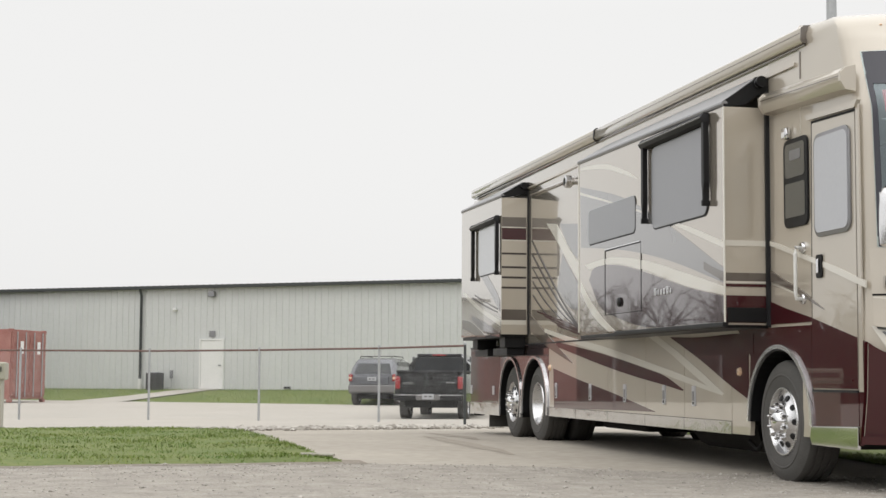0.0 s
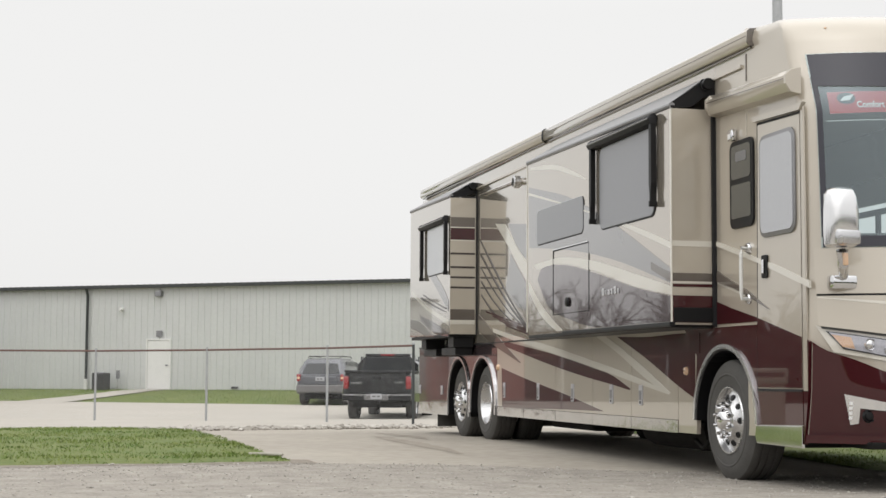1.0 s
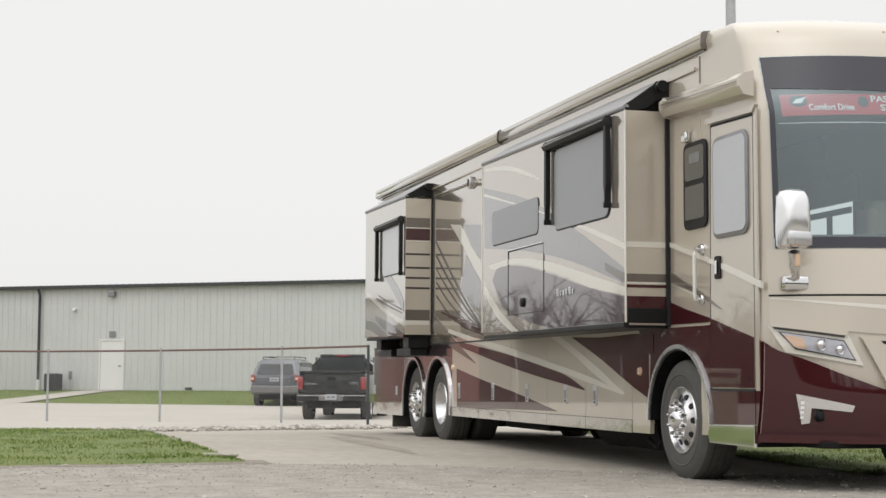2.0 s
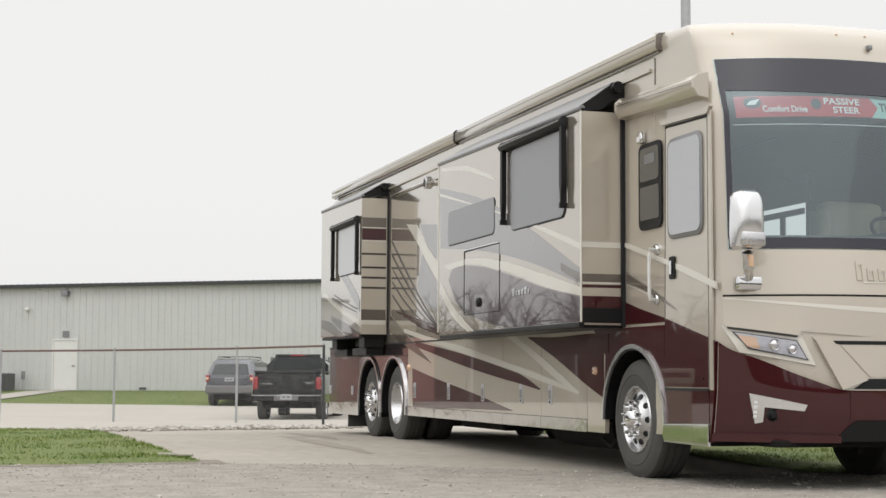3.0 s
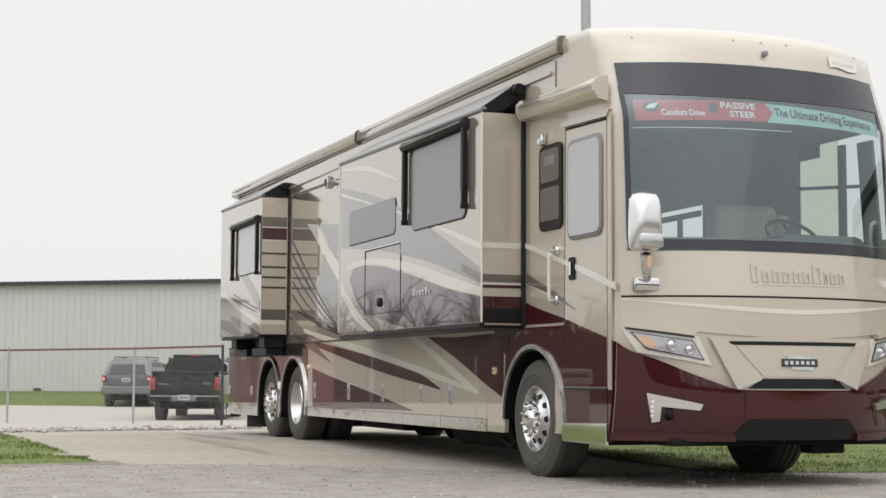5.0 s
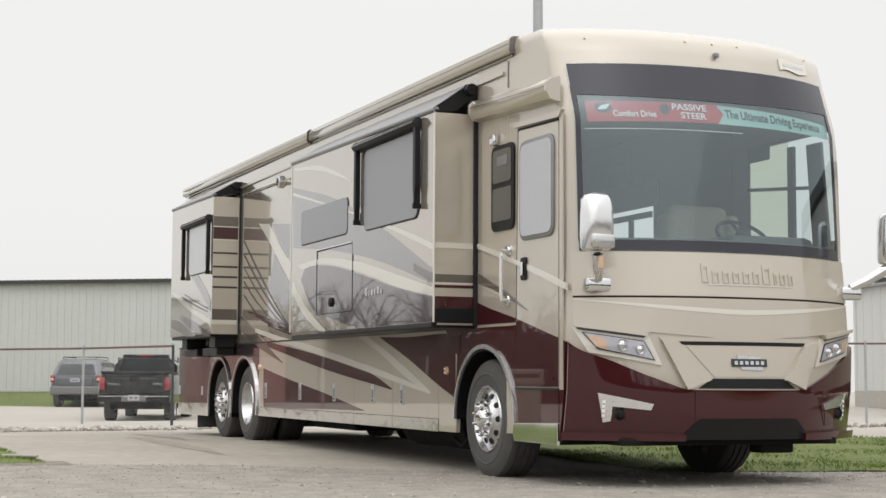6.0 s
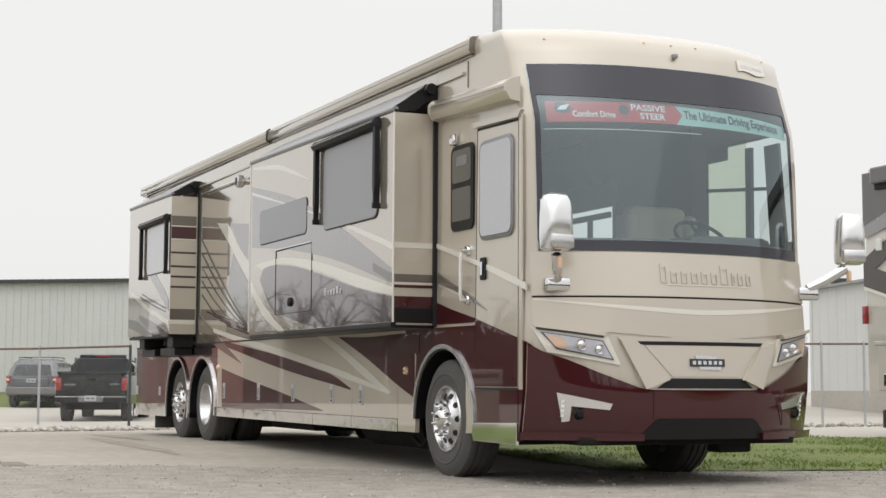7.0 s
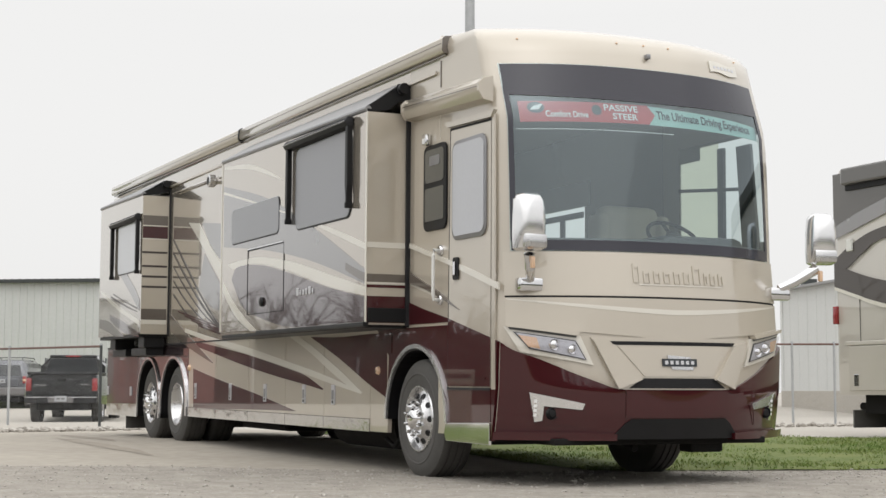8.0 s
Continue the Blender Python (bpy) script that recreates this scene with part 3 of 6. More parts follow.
# ---- light pole beyond the coach ----
lp = root("light_pole", pose(11.93, 25.4, gz(11.9, 25.4)), "tall grey steel light pole beyond the coach", "light pole")
part("shaft", tube([(0, 0, 0), (0, 0, 12.5)], [0.16, 0.12], 16), M_GALV, lp, "", True)
part("base_plate", box(-0.25, 0.25, -0.25, 0.25, 0, 0.04, 0.01), M_GALV, lp)
part("lamp_arm", tube([(0, 0, 12.4), (0.9, -0.2, 12.6)], 0.04, 8), M_GALV, lp)
part("lamp_head", box(0.7, 1.4, -0.4, -0.1, 12.55, 12.7, 0.04), M_FRAME, lp)

# ---- shipping container ----
ct = root("shipping_container", pose(-8.30, 49.3, gz(-8, 49) - 0.0, 0, 0, 64), "weathered red steel shipping container with door bars", "container")
part("body", box(-2.44, 0, -0.0, 2.99, 0.12, 2.62, 0.02), M_CONTAINER, ct)
cs = ribbed(0.1, 2.9, 0.25, 2.5, 0.0, 0.28, 0.07, 0.04)
cs.transform(pose(0, 0, 0, 0, 0, 90))
part("corrugated_side", cs, M_CONTAINER, ct)
for s in (0, 1):
    x0 = -2.38 + s * 1.2
    dr = part("door_leaf", box(x0, x0 + 1.16, -0.05, 0.0, 0.24, 2.5, 0.01), M_CONTAINER, ct)
    for j in range(5):
        part("door_rib", box(x0 + 0.03, x0 + 1.13, -0.075, -0.05, 0.36 + j * 0.44, 0.62 + j * 0.44, 0.01), M_CONTAINER, dr)
    for j in (0.25, 0.85):
        part("locking_bar", tube([(x0 + j, -0.10, 0.2), (x0 + j, -0.10, 2.54)], 0.022, 8), M_GALV, dr, "worn steel locking bar", True)
    part("placard", box(x0 + 0.5, x0 + 0.72, -0.082, -0.076, 1.75, 2.2), M_WHITE, dr, "white placard")
for x in (-2.44, -0.12):
    for z in (0.0, 2.5):
        part("corner_casting", box(x, x + 0.13, -0.06, 0.12, z, z + 0.14, 0.015), M_CONTAINER, ct)

# ---- utility cabinet on the verge ----
ub = root("utility_cabinet", pose(-7.42, 17.4, gz(-7.4, 17.4) - 0.02), "beige steel utility cabinet on the verge", "utility box")
part("body", box(-0.55, 0.12, -0.3, 0.3, 0.0, 0.86, 0.015), M_UTIL, ub)
part("hood", box(-0.6, 0.18, -0.36, 0.36, 0.86, 1.16, 0.03), M_UTIL, ub)
for k in range(4):
    part("vent_slot", box(-0.5, 0.12, -0.372, -0.355, 1.0 + k * 0.022, 1.012 + k * 0.022), M_AC, ub)
part("cabinet_door", box(-0.5, 0.07, -0.318, -0.3, 0.08, 0.8, 0.006), M_UTIL, ub)
part("latch", box(0.0, 0.04, -0.34, -0.318, 0.42, 0.52, 0.006), M_FRAME, ub)


# ---- bare woods west of the lot and behind the camera, unseen but for reflections ----
def bare_tree(h, seed):
    rnd = random.Random(seed)
    e = root("tree", pose(0, 0, -50), "unseen leafless grey-brown tree, mirrored in the coach paint", "tree", "woods")
    tb, bb = bmesh.new(), bmesh.new()

    def grow(p, d, L, r, depth):
        q = p + d * L
        tube([p, p + d * L * 0.5 + Vector((rnd.gauss(0, 0.03), rnd.gauss(0, 0.03), 0)) * L, q], [r, r * 0.85, r * 0.65], 6 if depth < 2 else 4, tb if depth == 0 else bb)
        if depth < 4:
            for k in range(3 if depth else 6):
                nd = (d + Vector((rnd.gauss(0, 0.55), rnd.gauss(0, 0.55), rnd.gauss(0.12, 0.3)))).normalized()
                grow(p + d * L * rnd.uniform(0.45, 1.0), nd, L * rnd.uniform(0.5, 0.72), r * 0.5, depth + 1)

    grow(Vector((0, 0, 0)), Vector((0, 0, 1)), h * 0.42, h * 0.022, 0)
    part("trunk", tb, M_BARK, e, "", True)
    part("crown", bb, M_BARK, e, "bare branching crown", False)
    return e


M_BARK = mat("grey_brown_bark", (0.055, 0.045, 0.036), 0.9, 0, 0, 0.3, 4, 30)
M_SCRUB = mat("dull_scrub_leaves", (0.03, 0.035, 0.018), 0.85, 0, 0, 0.4, 2, 30, 0, color2=(0.06, 0.055, 0.03), island=True)
random.seed(21)
spots = []
# west trees show in the paint; those behind the camera only darken its reflections
for k in range(190):
    a_ = radians(-8 - 250 * k / 189 + random.uniform(-1, 1))
    d_ = random.uniform(52, 66)
    x, y = d_ * math.sin(a_), 5 + d_ * math.cos(a_)
    if y < 0 or x < -9.2 - 0.081 * (y + 10):
        spots.append((x, y))
first = [bare_tree(7.2, 3), bare_tree(6.4, 8), bare_tree(7.0, 15)]
for k, (x, y) in enumerate(spots):
    m = pose(x, y, gz(x, y) - 0.1, 0, 0, random.uniform(0, 360)) @ Matrix.Scale(random.uniform(0.85, 1.2), 4)
    if k < 3:
        first[k].matrix_world = m
    else:
        t_ = copy_thing(first[k % 3], m)
        t_.matrix_basis = m
# unseen scrub, added as a dark band for the lower paint to reflect
sv_, sf_ = [], []
for k in range(55000):
    a_ = radians(-7 - 251 * random.random())
    d_ = random.uniform(52, 60)
    x, y = d_ * math.sin(a_), 5 + d_ * math.cos(a_)
    if y > 0 and x > -6.8 - 0.081 * (y + 10):
        continue
    hgt = 2.9 + 1.0 * noise.noise(Vector((a_ * 14, 0, 0)))
    z = gz(x, y) + random.random() * hgt
    n0 = len(sv_)
    for j in range(3):
        sv_.append((x + random.gauss(0, 0.36), y + random.gauss(0, 0.36), z + random.gauss(0, 0.36)))
    sf_.append((n0, n0 + 1, n0 + 2))
me = bpy.data.meshes.new("scrub")
me.from_pydata(sv_, [], sf_)
me.materials.append(M_SCRUB)
tagged(new("scrub", me), "unseen dull brown-green scrub, added to darken the paint reflections", "shrubs", "", "stuff")

# ---- the motorhome ----
# Built with its kerb-side wall at x = 0 and its nose towards -y; it stands slightly nose-down.
W, REAR = 2.57, 13.45
M_PLUM = mat("plum_grey_paint", (0.085, 0.058, 0.062), 0.16, 0.55, 1.0, 0.06, 2, 400, coat_ior=1.8)
rv = root("motorhome", pose(0, 1.86, 0, 0.43, 0, 0) @ pose(0, -1.86, 0), "champagne, cream and maroon diesel motorhome with extended slide-outs", "motorhome")
NOSE = [  # height, y of the corners, bulge of the middle, inset of the sides
    (0.36, 0.46, 0.54, 0.0), (0.55, 0.42, 0.53, 0.0), (0.72, 0.39, 0.50, 0.0), (1.05, 0.37, 0.45, 0.0), (1.4, 0.40, 0.46, 0.0),
    (1.75, 0.44, 0.44, 0.0), (2.3, 0.455, 0.385, 0.0), (2.8, 0.475, 0.335, 0.0), (3.25, 0.65, 0.37, 0.0), (3.45, 0.72, 0.37, 0.0),
    (3.53, 0.80, 0.36, 0.01), (3.585, 0.90, 0.33, 0.045), (3.615, 1.05, 0.27, 0.11), (3.638, 1.40, 0.1, 0.30)]


def nose(u, z, off=0.0):
    """A place on the front: u from 0 at the kerb side to 1, at height z, pushed out by off."""
    ye = lerp([(r[0], r[1]) for r in NOSE], z)
    s = lerp([(r[0], r[2]) for r in NOSE], z)
    ins = lerp([(r[0], r[3]) for r in NOSE], z)
    x = ins + (W - 2 * ins) * u
    y = ye - s * (1 - abs(2 * u - 1) ** 2.4)
    return Vector((x + off * (2 * u - 1) * 0.6, y - off, z))


def pane(us, lo, hi, nz, off):
    """One sheet of curved glass on the front."""
    b = bmesh.new()
    F = [[b.verts.new(nose(u, lo + (hi - lo) * j / nz, off)) for j in range(nz + 1)] for u in us]
    for k in range(len(us) - 1):
        for j in range(nz):
            b.faces.new((F[k][j], F[k + 1][j], F[k + 1][j + 1], F[k][j + 1]))
    return b


def patch(us, lo, hi, nz, off, thick=0.012):
    """A raised piece of the front skin between the heights lo(u) and hi(u)."""
    b = bmesh.new()
    F, K = [], []
    for u in us:
        z0, z1 = lo(u), hi(u)
        F.append([b.verts.new(nose(u, z0 + (z1 - z0) * j / nz, off)) for j in range(nz + 1)])
        K.append([b.verts.new(nose(u, z0 + (z1 - z0) * j / nz, off - thick)) for j in range(nz + 1)])
    for k in range(len(us) - 1):
        for j in range(nz):
            b.faces.new((F[k][j], F[k + 1][j], F[k + 1][j + 1], F[k][j + 1]))
        b.faces.new((F[k][0], K[k][0], K[k + 1][0], F[k + 1][0]))
        b.faces.new((F[k][nz], F[k + 1][nz], K[k + 1][nz], K[k][nz]))
    for k in (0, len(us) - 1):
        for j in range(nz):
            b.faces.new((F[k][j], F[k][j + 1], K[k][j + 1], K[k][j]))
    bmesh.ops.recalc_face_normals(b, faces=b.faces[:])
    return b


def span(a, b, n):
    return [a + (b - a) * k / n for k in range(n + 1)]


def quad_patch(c, n, off, thick=0.012):
    """A raised four-cornered piece of the front: corners (u, z) lower left, lower right, upper right, upper left."""
    b = bmesh.new()
    F, K = [], []
    for i in range(n + 1):
        p = i / n
        F.append([])
        K.append([])
        for j in range(n + 1):
            q = j / n
            u = (1 - q) * ((1 - p) * c[0][0] + p * c[1][0]) + q * ((1 - p) * c[3][0] + p * c[2][0])
            z = (1 - q) * ((1 - p) * c[0][1] + p * c[1][1]) + q * ((1 - p) * c[3][1] + p * c[2][1])
            F[-1].append(b.verts.new(nose(u, z, off)))
            K[-1].append(b.verts.new(nose(u, z, off - thick)))
    for i in range(n):
        for j in range(n):
            b.faces.new((F[i][j], F[i + 1][j], F[i + 1][j + 1], F[i][j + 1]))
        b.faces.new((F[i][0], K[i][0], K[i + 1][0], F[i + 1][0]))
        b.faces.new((F[i][n], F[i + 1][n], K[i + 1][n], K[i][n]))
        b.faces.new((F[0][i], F[0][i + 1], K[0][i + 1], K[0][i]))
        b.faces.new((F[n][i], K[n][i], K[n][i + 1], F[n][i + 1]))
    bmesh.ops.recalc_face_normals(b, faces=b.faces[:])
    return b


def flip(c):
    """The same piece mirrored to the other side of the front."""
    (a, p), (b, q), (d, r), (e, s) = c
    return ((1 - b, q), (1 - a, p), (1 - e, s), (1 - d, r))


def mid(u):
    return abs(2 * u - 1)


# front cap skin with the windscreen opening left free
WS0, WS1 = 0.040, 0.950
WZ0, WZ1 = 1.775, 3.24
us = [0.0, 0.008, 0.02] + span(WS0, WS1, 30) + [0.98, 0.992, 1.0]
zs = [0.36, 0.45, 0.55, 0.72, 0.88, 1.05, 1.22, 1.4, 1.58, WZ0] + span(WZ0, WZ1, 8)[1:] + [3.35, 3.45, 3.50, 3.53, 3.56, 3.585, 3.60, 3.615, 3.626, 3.638]
cap_b = bmesh.new()
rings = []
for z in zs:
    ins = lerp([(r[0], r[3]) for r in NOSE], z)
    a, c = nose(0, z), nose(1, z)
    row = [Vector((ins, y, z)) for y in (1.45, 1.14, a.y + 0.07)]
    if z > 3.51:
        row = [Vector((ins, y, z)) for y in (1.45, a.y + 0.5 * (1.45 - a.y), a.y + 0.06 * (1.45 - a.y))]
    if ins:
        row = [Vector((ins * k - 0.02 * (1 - k), p.y, z)) for k, p in zip((0.1, 0.55, 1.0), row)]
    ring = []
    for p in row:
        ring.append(cap_b.verts.new(p))
    for u in us:
        p = nose(u, z)
        if u in (0.0, 1.0):
            p.y += 0.025
        if u in (0.008, 0.992):
            p.y += 0.006
        ring.append(cap_b.verts.new(p))
    for p in row[::-1]:
        ring.append(cap_b.verts.new(Vector((W - p.x, p.y, p.z))))
    rings.append(ring)
for i in range(len(zs) - 1):
    for j in range(len(rings[0]) - 1):
        far_window = 1.9 < zs[i] < 2.75 and j in (len(rings[0]) - 3, len(rings[0]) - 2)
        inside = far_window or WZ0 - 0.01 <= zs[i] < WZ1 - 0.01 and 3 + 3 <= j < len(rings[0]) - 1 - 6
        # the entry door opening is skinned by the door itself
        if not inside:
            cap_b.faces.new((rings[i][j], rings[i][j + 1], rings[i + 1][j + 1], rings[i + 1][j]))
cap_b.faces.new(rings[-1])
part("front_cap", cap_b, M_BEIGE, rv, "champagne moulded front cap", True)

# body shell behind the cap
prof = [(0.0, 1.20), (0.0, 1.93), (0.0, 2.76), (0.0, 3.48), (0.01, 3.53), (0.08, 3.56), (0.28, 3.585), (0.8, 3.61), (1.285, 3.62)]
prof = prof + [(W - x, z) for x, z in prof[-2::-1]]
sh = bmesh.new()
secs = []
for y in (1.45, 1.76, 2.05, 3.5, 4.45, 8, REAR - 0.12, REAR - 0.03, REAR):
    k = 0 if y < REAR - 0.05 else (0.012 if y < REAR else 0.05)
    secs.append([sh.verts.new((x + (k if x < 1 else -k if x > 1.6 else 0), y, z - k)) for x, z in prof])
for p, q in zip(secs, secs[1:]):
    for j in range(len(prof) - 1):
        # rear half of the driver's window
        if (p is secs[0] or p is secs[3]) and prof[j] == (W, 2.76) and prof[j + 1] == (W, 1.93):
            continue
        sh.faces.new((p[j], q[j], q[j + 1], p[j + 1])).material_index = 0 if p in secs[:2] else 1
sh.faces.new(secs[-1])
bmesh.ops.recalc_face_normals(sh, faces=sh.faces[:])
part("body_shell", sh, [M_BEIGE, M_PEARL], rv, "champagne body shell", True)
part("rear_panel", box(0.02, W - 0.02, REAR - 0.06, REAR - 0.012, 0.35, 1.25, 0.01), M_MAROON, rv)

# lower side panels, with wheel arches cut out
AF, AD, AT = 1.88, 9.60, 10.90
AR = 0.60


def arch(yc, r, top, n=14, z0=0.34):
    """Points of an arch from its rear foot to its front foot."""
    pts = [(yc + r, z0)]
    for k in range(n + 1):
        a = math.pi * k / n
        pts.append((yc + r * math.cos(a), top - r + r * math.sin(a)))
    pts.append((yc - r, z0))
    return pts


def ribbon(line, inner, outer, x0, x1):
    """A flat band that follows an arch, from inner to outer beside its line."""
    b = bmesh.new()
    rows_ = []
    for k, (y, z) in enumerate(line):
        y0, z0 = line[max(0, k - 1)]
        y1, z1 = line[min(len(line) - 1, k + 1)]
        l_ = math.hypot(y1 - y0, z1 - z0)
        ny_, nz_ = -(z0 - z1) / l_, (y0 - y1) / l_
        rows_.append([b.verts.new((x, y + ny_ * d, z + nz_ * d)) for x, d in ((x1, inner), (x0, inner), (x0, outer), (x1, outer))])
    for p, q in zip(rows_, rows_[1:]):
        for j in range(4):
            b.faces.new((p[j], q[j], q[(j + 1) % 4], p[(j + 1) % 4]))
    b.faces.new(rows_[0])
    b.faces.new(rows_[-1][::-1])
    bmesh.ops.recalc_face_normals(b, faces=b.faces[:])
    return b


def side_panel(name, pts, material, x0=-0.004, x1=0.035, parent=None, label=""):
    return part(name, prism(pts, "x", x0, x1), material, parent or rv, label)


# panel behind the tag axle, the saddle over both rear axles, the bay doors and the panel round the front wheel
SK = 1.235
side_panel("rear_corner_panel", [(REAR, 0.26), (REAR, SK), (11.54, SK), (11.54, 0.26)], M_MAROON, label="maroon rear corner panel")
saddle = [(11.53, SK), (11.53, 0.27)] + arch(AT, 0.59, 1.06, 14, 0.27)[1:-1]
saddle = [p for p in saddle if p[0] > 10.27 or p[1] > 0.75]
drv = [p for p in arch(AD, 0.62, 1.06, 14, 0.33)[1:-1] if p[0] < 10.23 or p[1] > 0.75]
saddle += drv + [(8.96, 0.33), (8.93, 0.33), (8.93, SK)]
side_panel("wheel_arch_panel", saddle, M_PLUM)
bays = [8.92, 7.72, 6.47, 5.22, 4.08, 2.90]
for a, c in zip(bays, bays[1:]):
    dd = side_panel("bay_door", [(a - 0.004, 0.44), (a - 0.004, SK), (c + 0.004, SK), (c + 0.004, 0.44)], M_BEIGE)
    part("steel_strip", prism([(a - 0.004, 0.325), (a - 0.004, 0.436), (c + 0.004, 0.436), (c + 0.004, 0.325)], "x", -0.010, 0.03), M_STEELSTRIP, dd, "polished steel lower strip")
front_low = [(2.896, SK), (2.896, 0.33), (2.50, 0.33)] + arch(AF, 0.61, 1.06, 16, 0.33)[1:-1] + [(1.265, 0.33), (1.262, 0.33), (1.262, SK)]
side_panel("front_wheel_panel", front_low, M_BEIGE)
part("side_maroon_skin", prism([(2.74, SK - 0.004), (2.47, 1.0), (2.49, 0.78)] + [p for p in arch(AF, 0.615, 1.065, 16, 0.33)[1:-1] if p[1] > 0.4] + [(1.266, 0.33), (1.266, SK - 0.004)], "x", -0.008, -0.003), M_MAROON, rv, "maroon paint round the front wheel")
part("rear_steel_strip", prism([(REAR, 0.25), (REAR, 0.42), (11.54, 0.44), (11.54, 0.26)], "x", -0.012, 0.03), M_STEELSTRIP, rv, "polished steel lower strip")
for (yc, r, top, z0) in ((AT, 0.59, 1.06, 0.27), (AD, 0.62, 1.06, 0.33), (AF, 0.61, 1.06, 0.36)):
    line = arch(yc, r, top, 22, z0)
    if yc == AT:
        line = [p for p in line if p[0] > 10.27 or p[1] > 0.72]
    if yc == AD:
        line = [p for p in line if p[0] < 10.23 or p[1] > 0.72]
    if yc == AF:
        line = [p for p in line if p[1] > 0.4]
    part("arch_trim", ribbon(line, -0.006, 0.030, -0.030, 0.0), M_SHELL, rv, "bright metal wheel arch trim")
    part("arch_liner", ribbon(line, -0.02, -0.006, -0.012, 0.3), M_BLACK, rv)
# far side, plain
part("far_side_panel", box(W - 0.035, W + 0.004, 2.5, REAR, 0.33, SK), M_BEIGE, rv)
part("far_front_panel", prism([(2.5, SK)] + arch(AF, 0.61, 1.06, 10, 0.33) + [(0.9, 0.33), (0.9, SK)], "x", W - 0.035, W + 0.004), M_MAROON, rv)
part("waist_seam", box(-0.012, 0.0, 2.05, REAR, SK, SK + 0.018), M_SEAL, rv)

# kerb-side wall forward of the large slide, and the maroon sweep over door and wall
part("wall_sweep", prism([(2.10, SK + 0.02), (2.10, 1.46), (1.75, 1.38), (1.256, 1.285), (1.256, SK + 0.02)], "x", -0.006, 0.0), M_MAROON, rv)
door = part("entry_door", prism([(0.487, 0.735), (1.247, 0.735), (1.205, 2.80), (0.484, 2.775)], "x", -0.012, 0.02), M_BEIGE, rv, "champagne entry door with tall window")
part("door_sweep", prism([(0.489, 0.74), (1.245, 0.74), (1.245, 1.285), (0.489, 1.115)], "x", -0.015, -0.012), M_MAROON, door, "maroon lower door paint")
part("door_crease", prism([(0.56, 0.795), (1.17, 0.795), (1.17, 0.812), (0.56, 0.812)], "x", -0.022, -0.015), M_MAROON, door)
part("door_seal", merge(merge(prism([(0.470, 0.72), (0.482, 0.72), (0.480, 2.79), (0.468, 2.79)], "x", -0.009, 0.0), prism([(0.48, 2.782), (1.21, 2.807), (1.21, 2.822), (0.48, 2.797)], "x", -0.009, 0.0)), prism([(1.252, 0.72), (1.266, 0.72), (1.226, 2.82), (1.212, 2.82)], "x", -0.009, 0.0)), M_SEAL, door)
part("door_frame", merge(prism([(0.40, 0.72), (0.465, 0.72), (0.463, 2.86), (0.425, 2.86)], "x", -0.016, -0.002), prism([(0.45, 2.80), (1.24, 2.83), (1.30, 2.875), (0.40, 2.85)], "x", -0.035, 0.0)), M_BEIGE, rv)
wf = part("door_window_frame", prism(rounded(0.545, 1.155, 1.90, 2.70, 0.09), "x", -0.028, -0.012, 0.004), M_FRAME, door, "grey window frame", True)
part("door_window_pane", prism(rounded(0.573, 1.127, 1.932, 2.668, 0.065), "x", -0.034, -0.028), M_PALEPANE, door, "pale grey blinded window pane")
hd = part("door_handle", prism(rounded(1.035, 1.135, 1.585, 1.765, 0.02), "x", -0.028, -0.012, 0.003), M_BLACK, door, "black recessed door handle")
part("handle_lever", box(-0.045, -0.03, 1.07, 1.10, 1.62, 1.73, 0.006), M_CHROME, hd)
part("step_panel", prism([(0.485, 0.47), (1.255, 0.45), (1.255, 0.71), (0.485, 0.715)], "x", -0.012, 0.02), M_MAROON, rv, "maroon panel under the entry door")
part("step_seam", box(-0.018, -0.0, 0.49, 1.25, 0.712, 0.730), M_SEAL, rv)
part("mirror_steel_flap", prism([(0.487, 0.30), (1.258, 0.305), (1.29, 0.36), (1.27, 0.445), (0.487, 0.465)], "x", -0.022, 0.0, 0.004), M_CHROME, rv, "mirror-polished steel skirt reflecting grass")
# narrow sliding window beside the door
sw_ = part("side_window_frame", prism(rounded(1.285, 1.73, 2.02, 2.735, 0.07), "x", -0.02, 0.0, 0.004), M_BLACK, rv, "black narrow sliding window")
part("upper_pane", prism(rounded(1.325, 1.69, 2.42, 2.695, 0.04), "x", -0.024, -0.02), M_DARKPANE, sw_)
part("lower_pane", prism(rounded(1.325, 1.69, 2.10, 2.375, 0.02), "x", -0.024, -0.02), M_DARKPANE, sw_)
part("window_sticker", prism(rounded(1.40, 1.60, 2.56, 2.64, 0.02), "x", -0.027, -0.0245), M_FRAME, sw_)
pl = part("porch_lamp", box(-0.05, 0.0, 1.61, 1.71, 2.74, 2.84, 0.02), M_CHROME, rv, "small chrome porch lamp", True)
part("lens", box(-0.056, -0.05, 1.635, 1.685, 2.755, 2.80, 0.002), M_WHITE, pl)
part("panel_seam", box(-0.004, 0.001, 1.43, 1.437, 2.76, 3.0), M_CREAM, rv)
gb = part("grab_handle", tube([(-0.01, 1.40, 1.84), (-0.07, 1.40, 1.845), (-0.075, 1.40, 1.80), (-0.075, 1.40, 1.48), (-0.07, 1.40, 1.44), (-0.01, 1.40, 1.44)], 0.015, 10), M_DOORWHITE, rv, "pale grab handle by the door", True)
for z in (1.845, 1.44):
    part("handle_rosette", lathe([(-0.03, 0.035), (-0.012, 0.045), (0.0, 0.045)], 16, "x"), M_CHROME, gb, "", True).location = (0, 1.40, z)
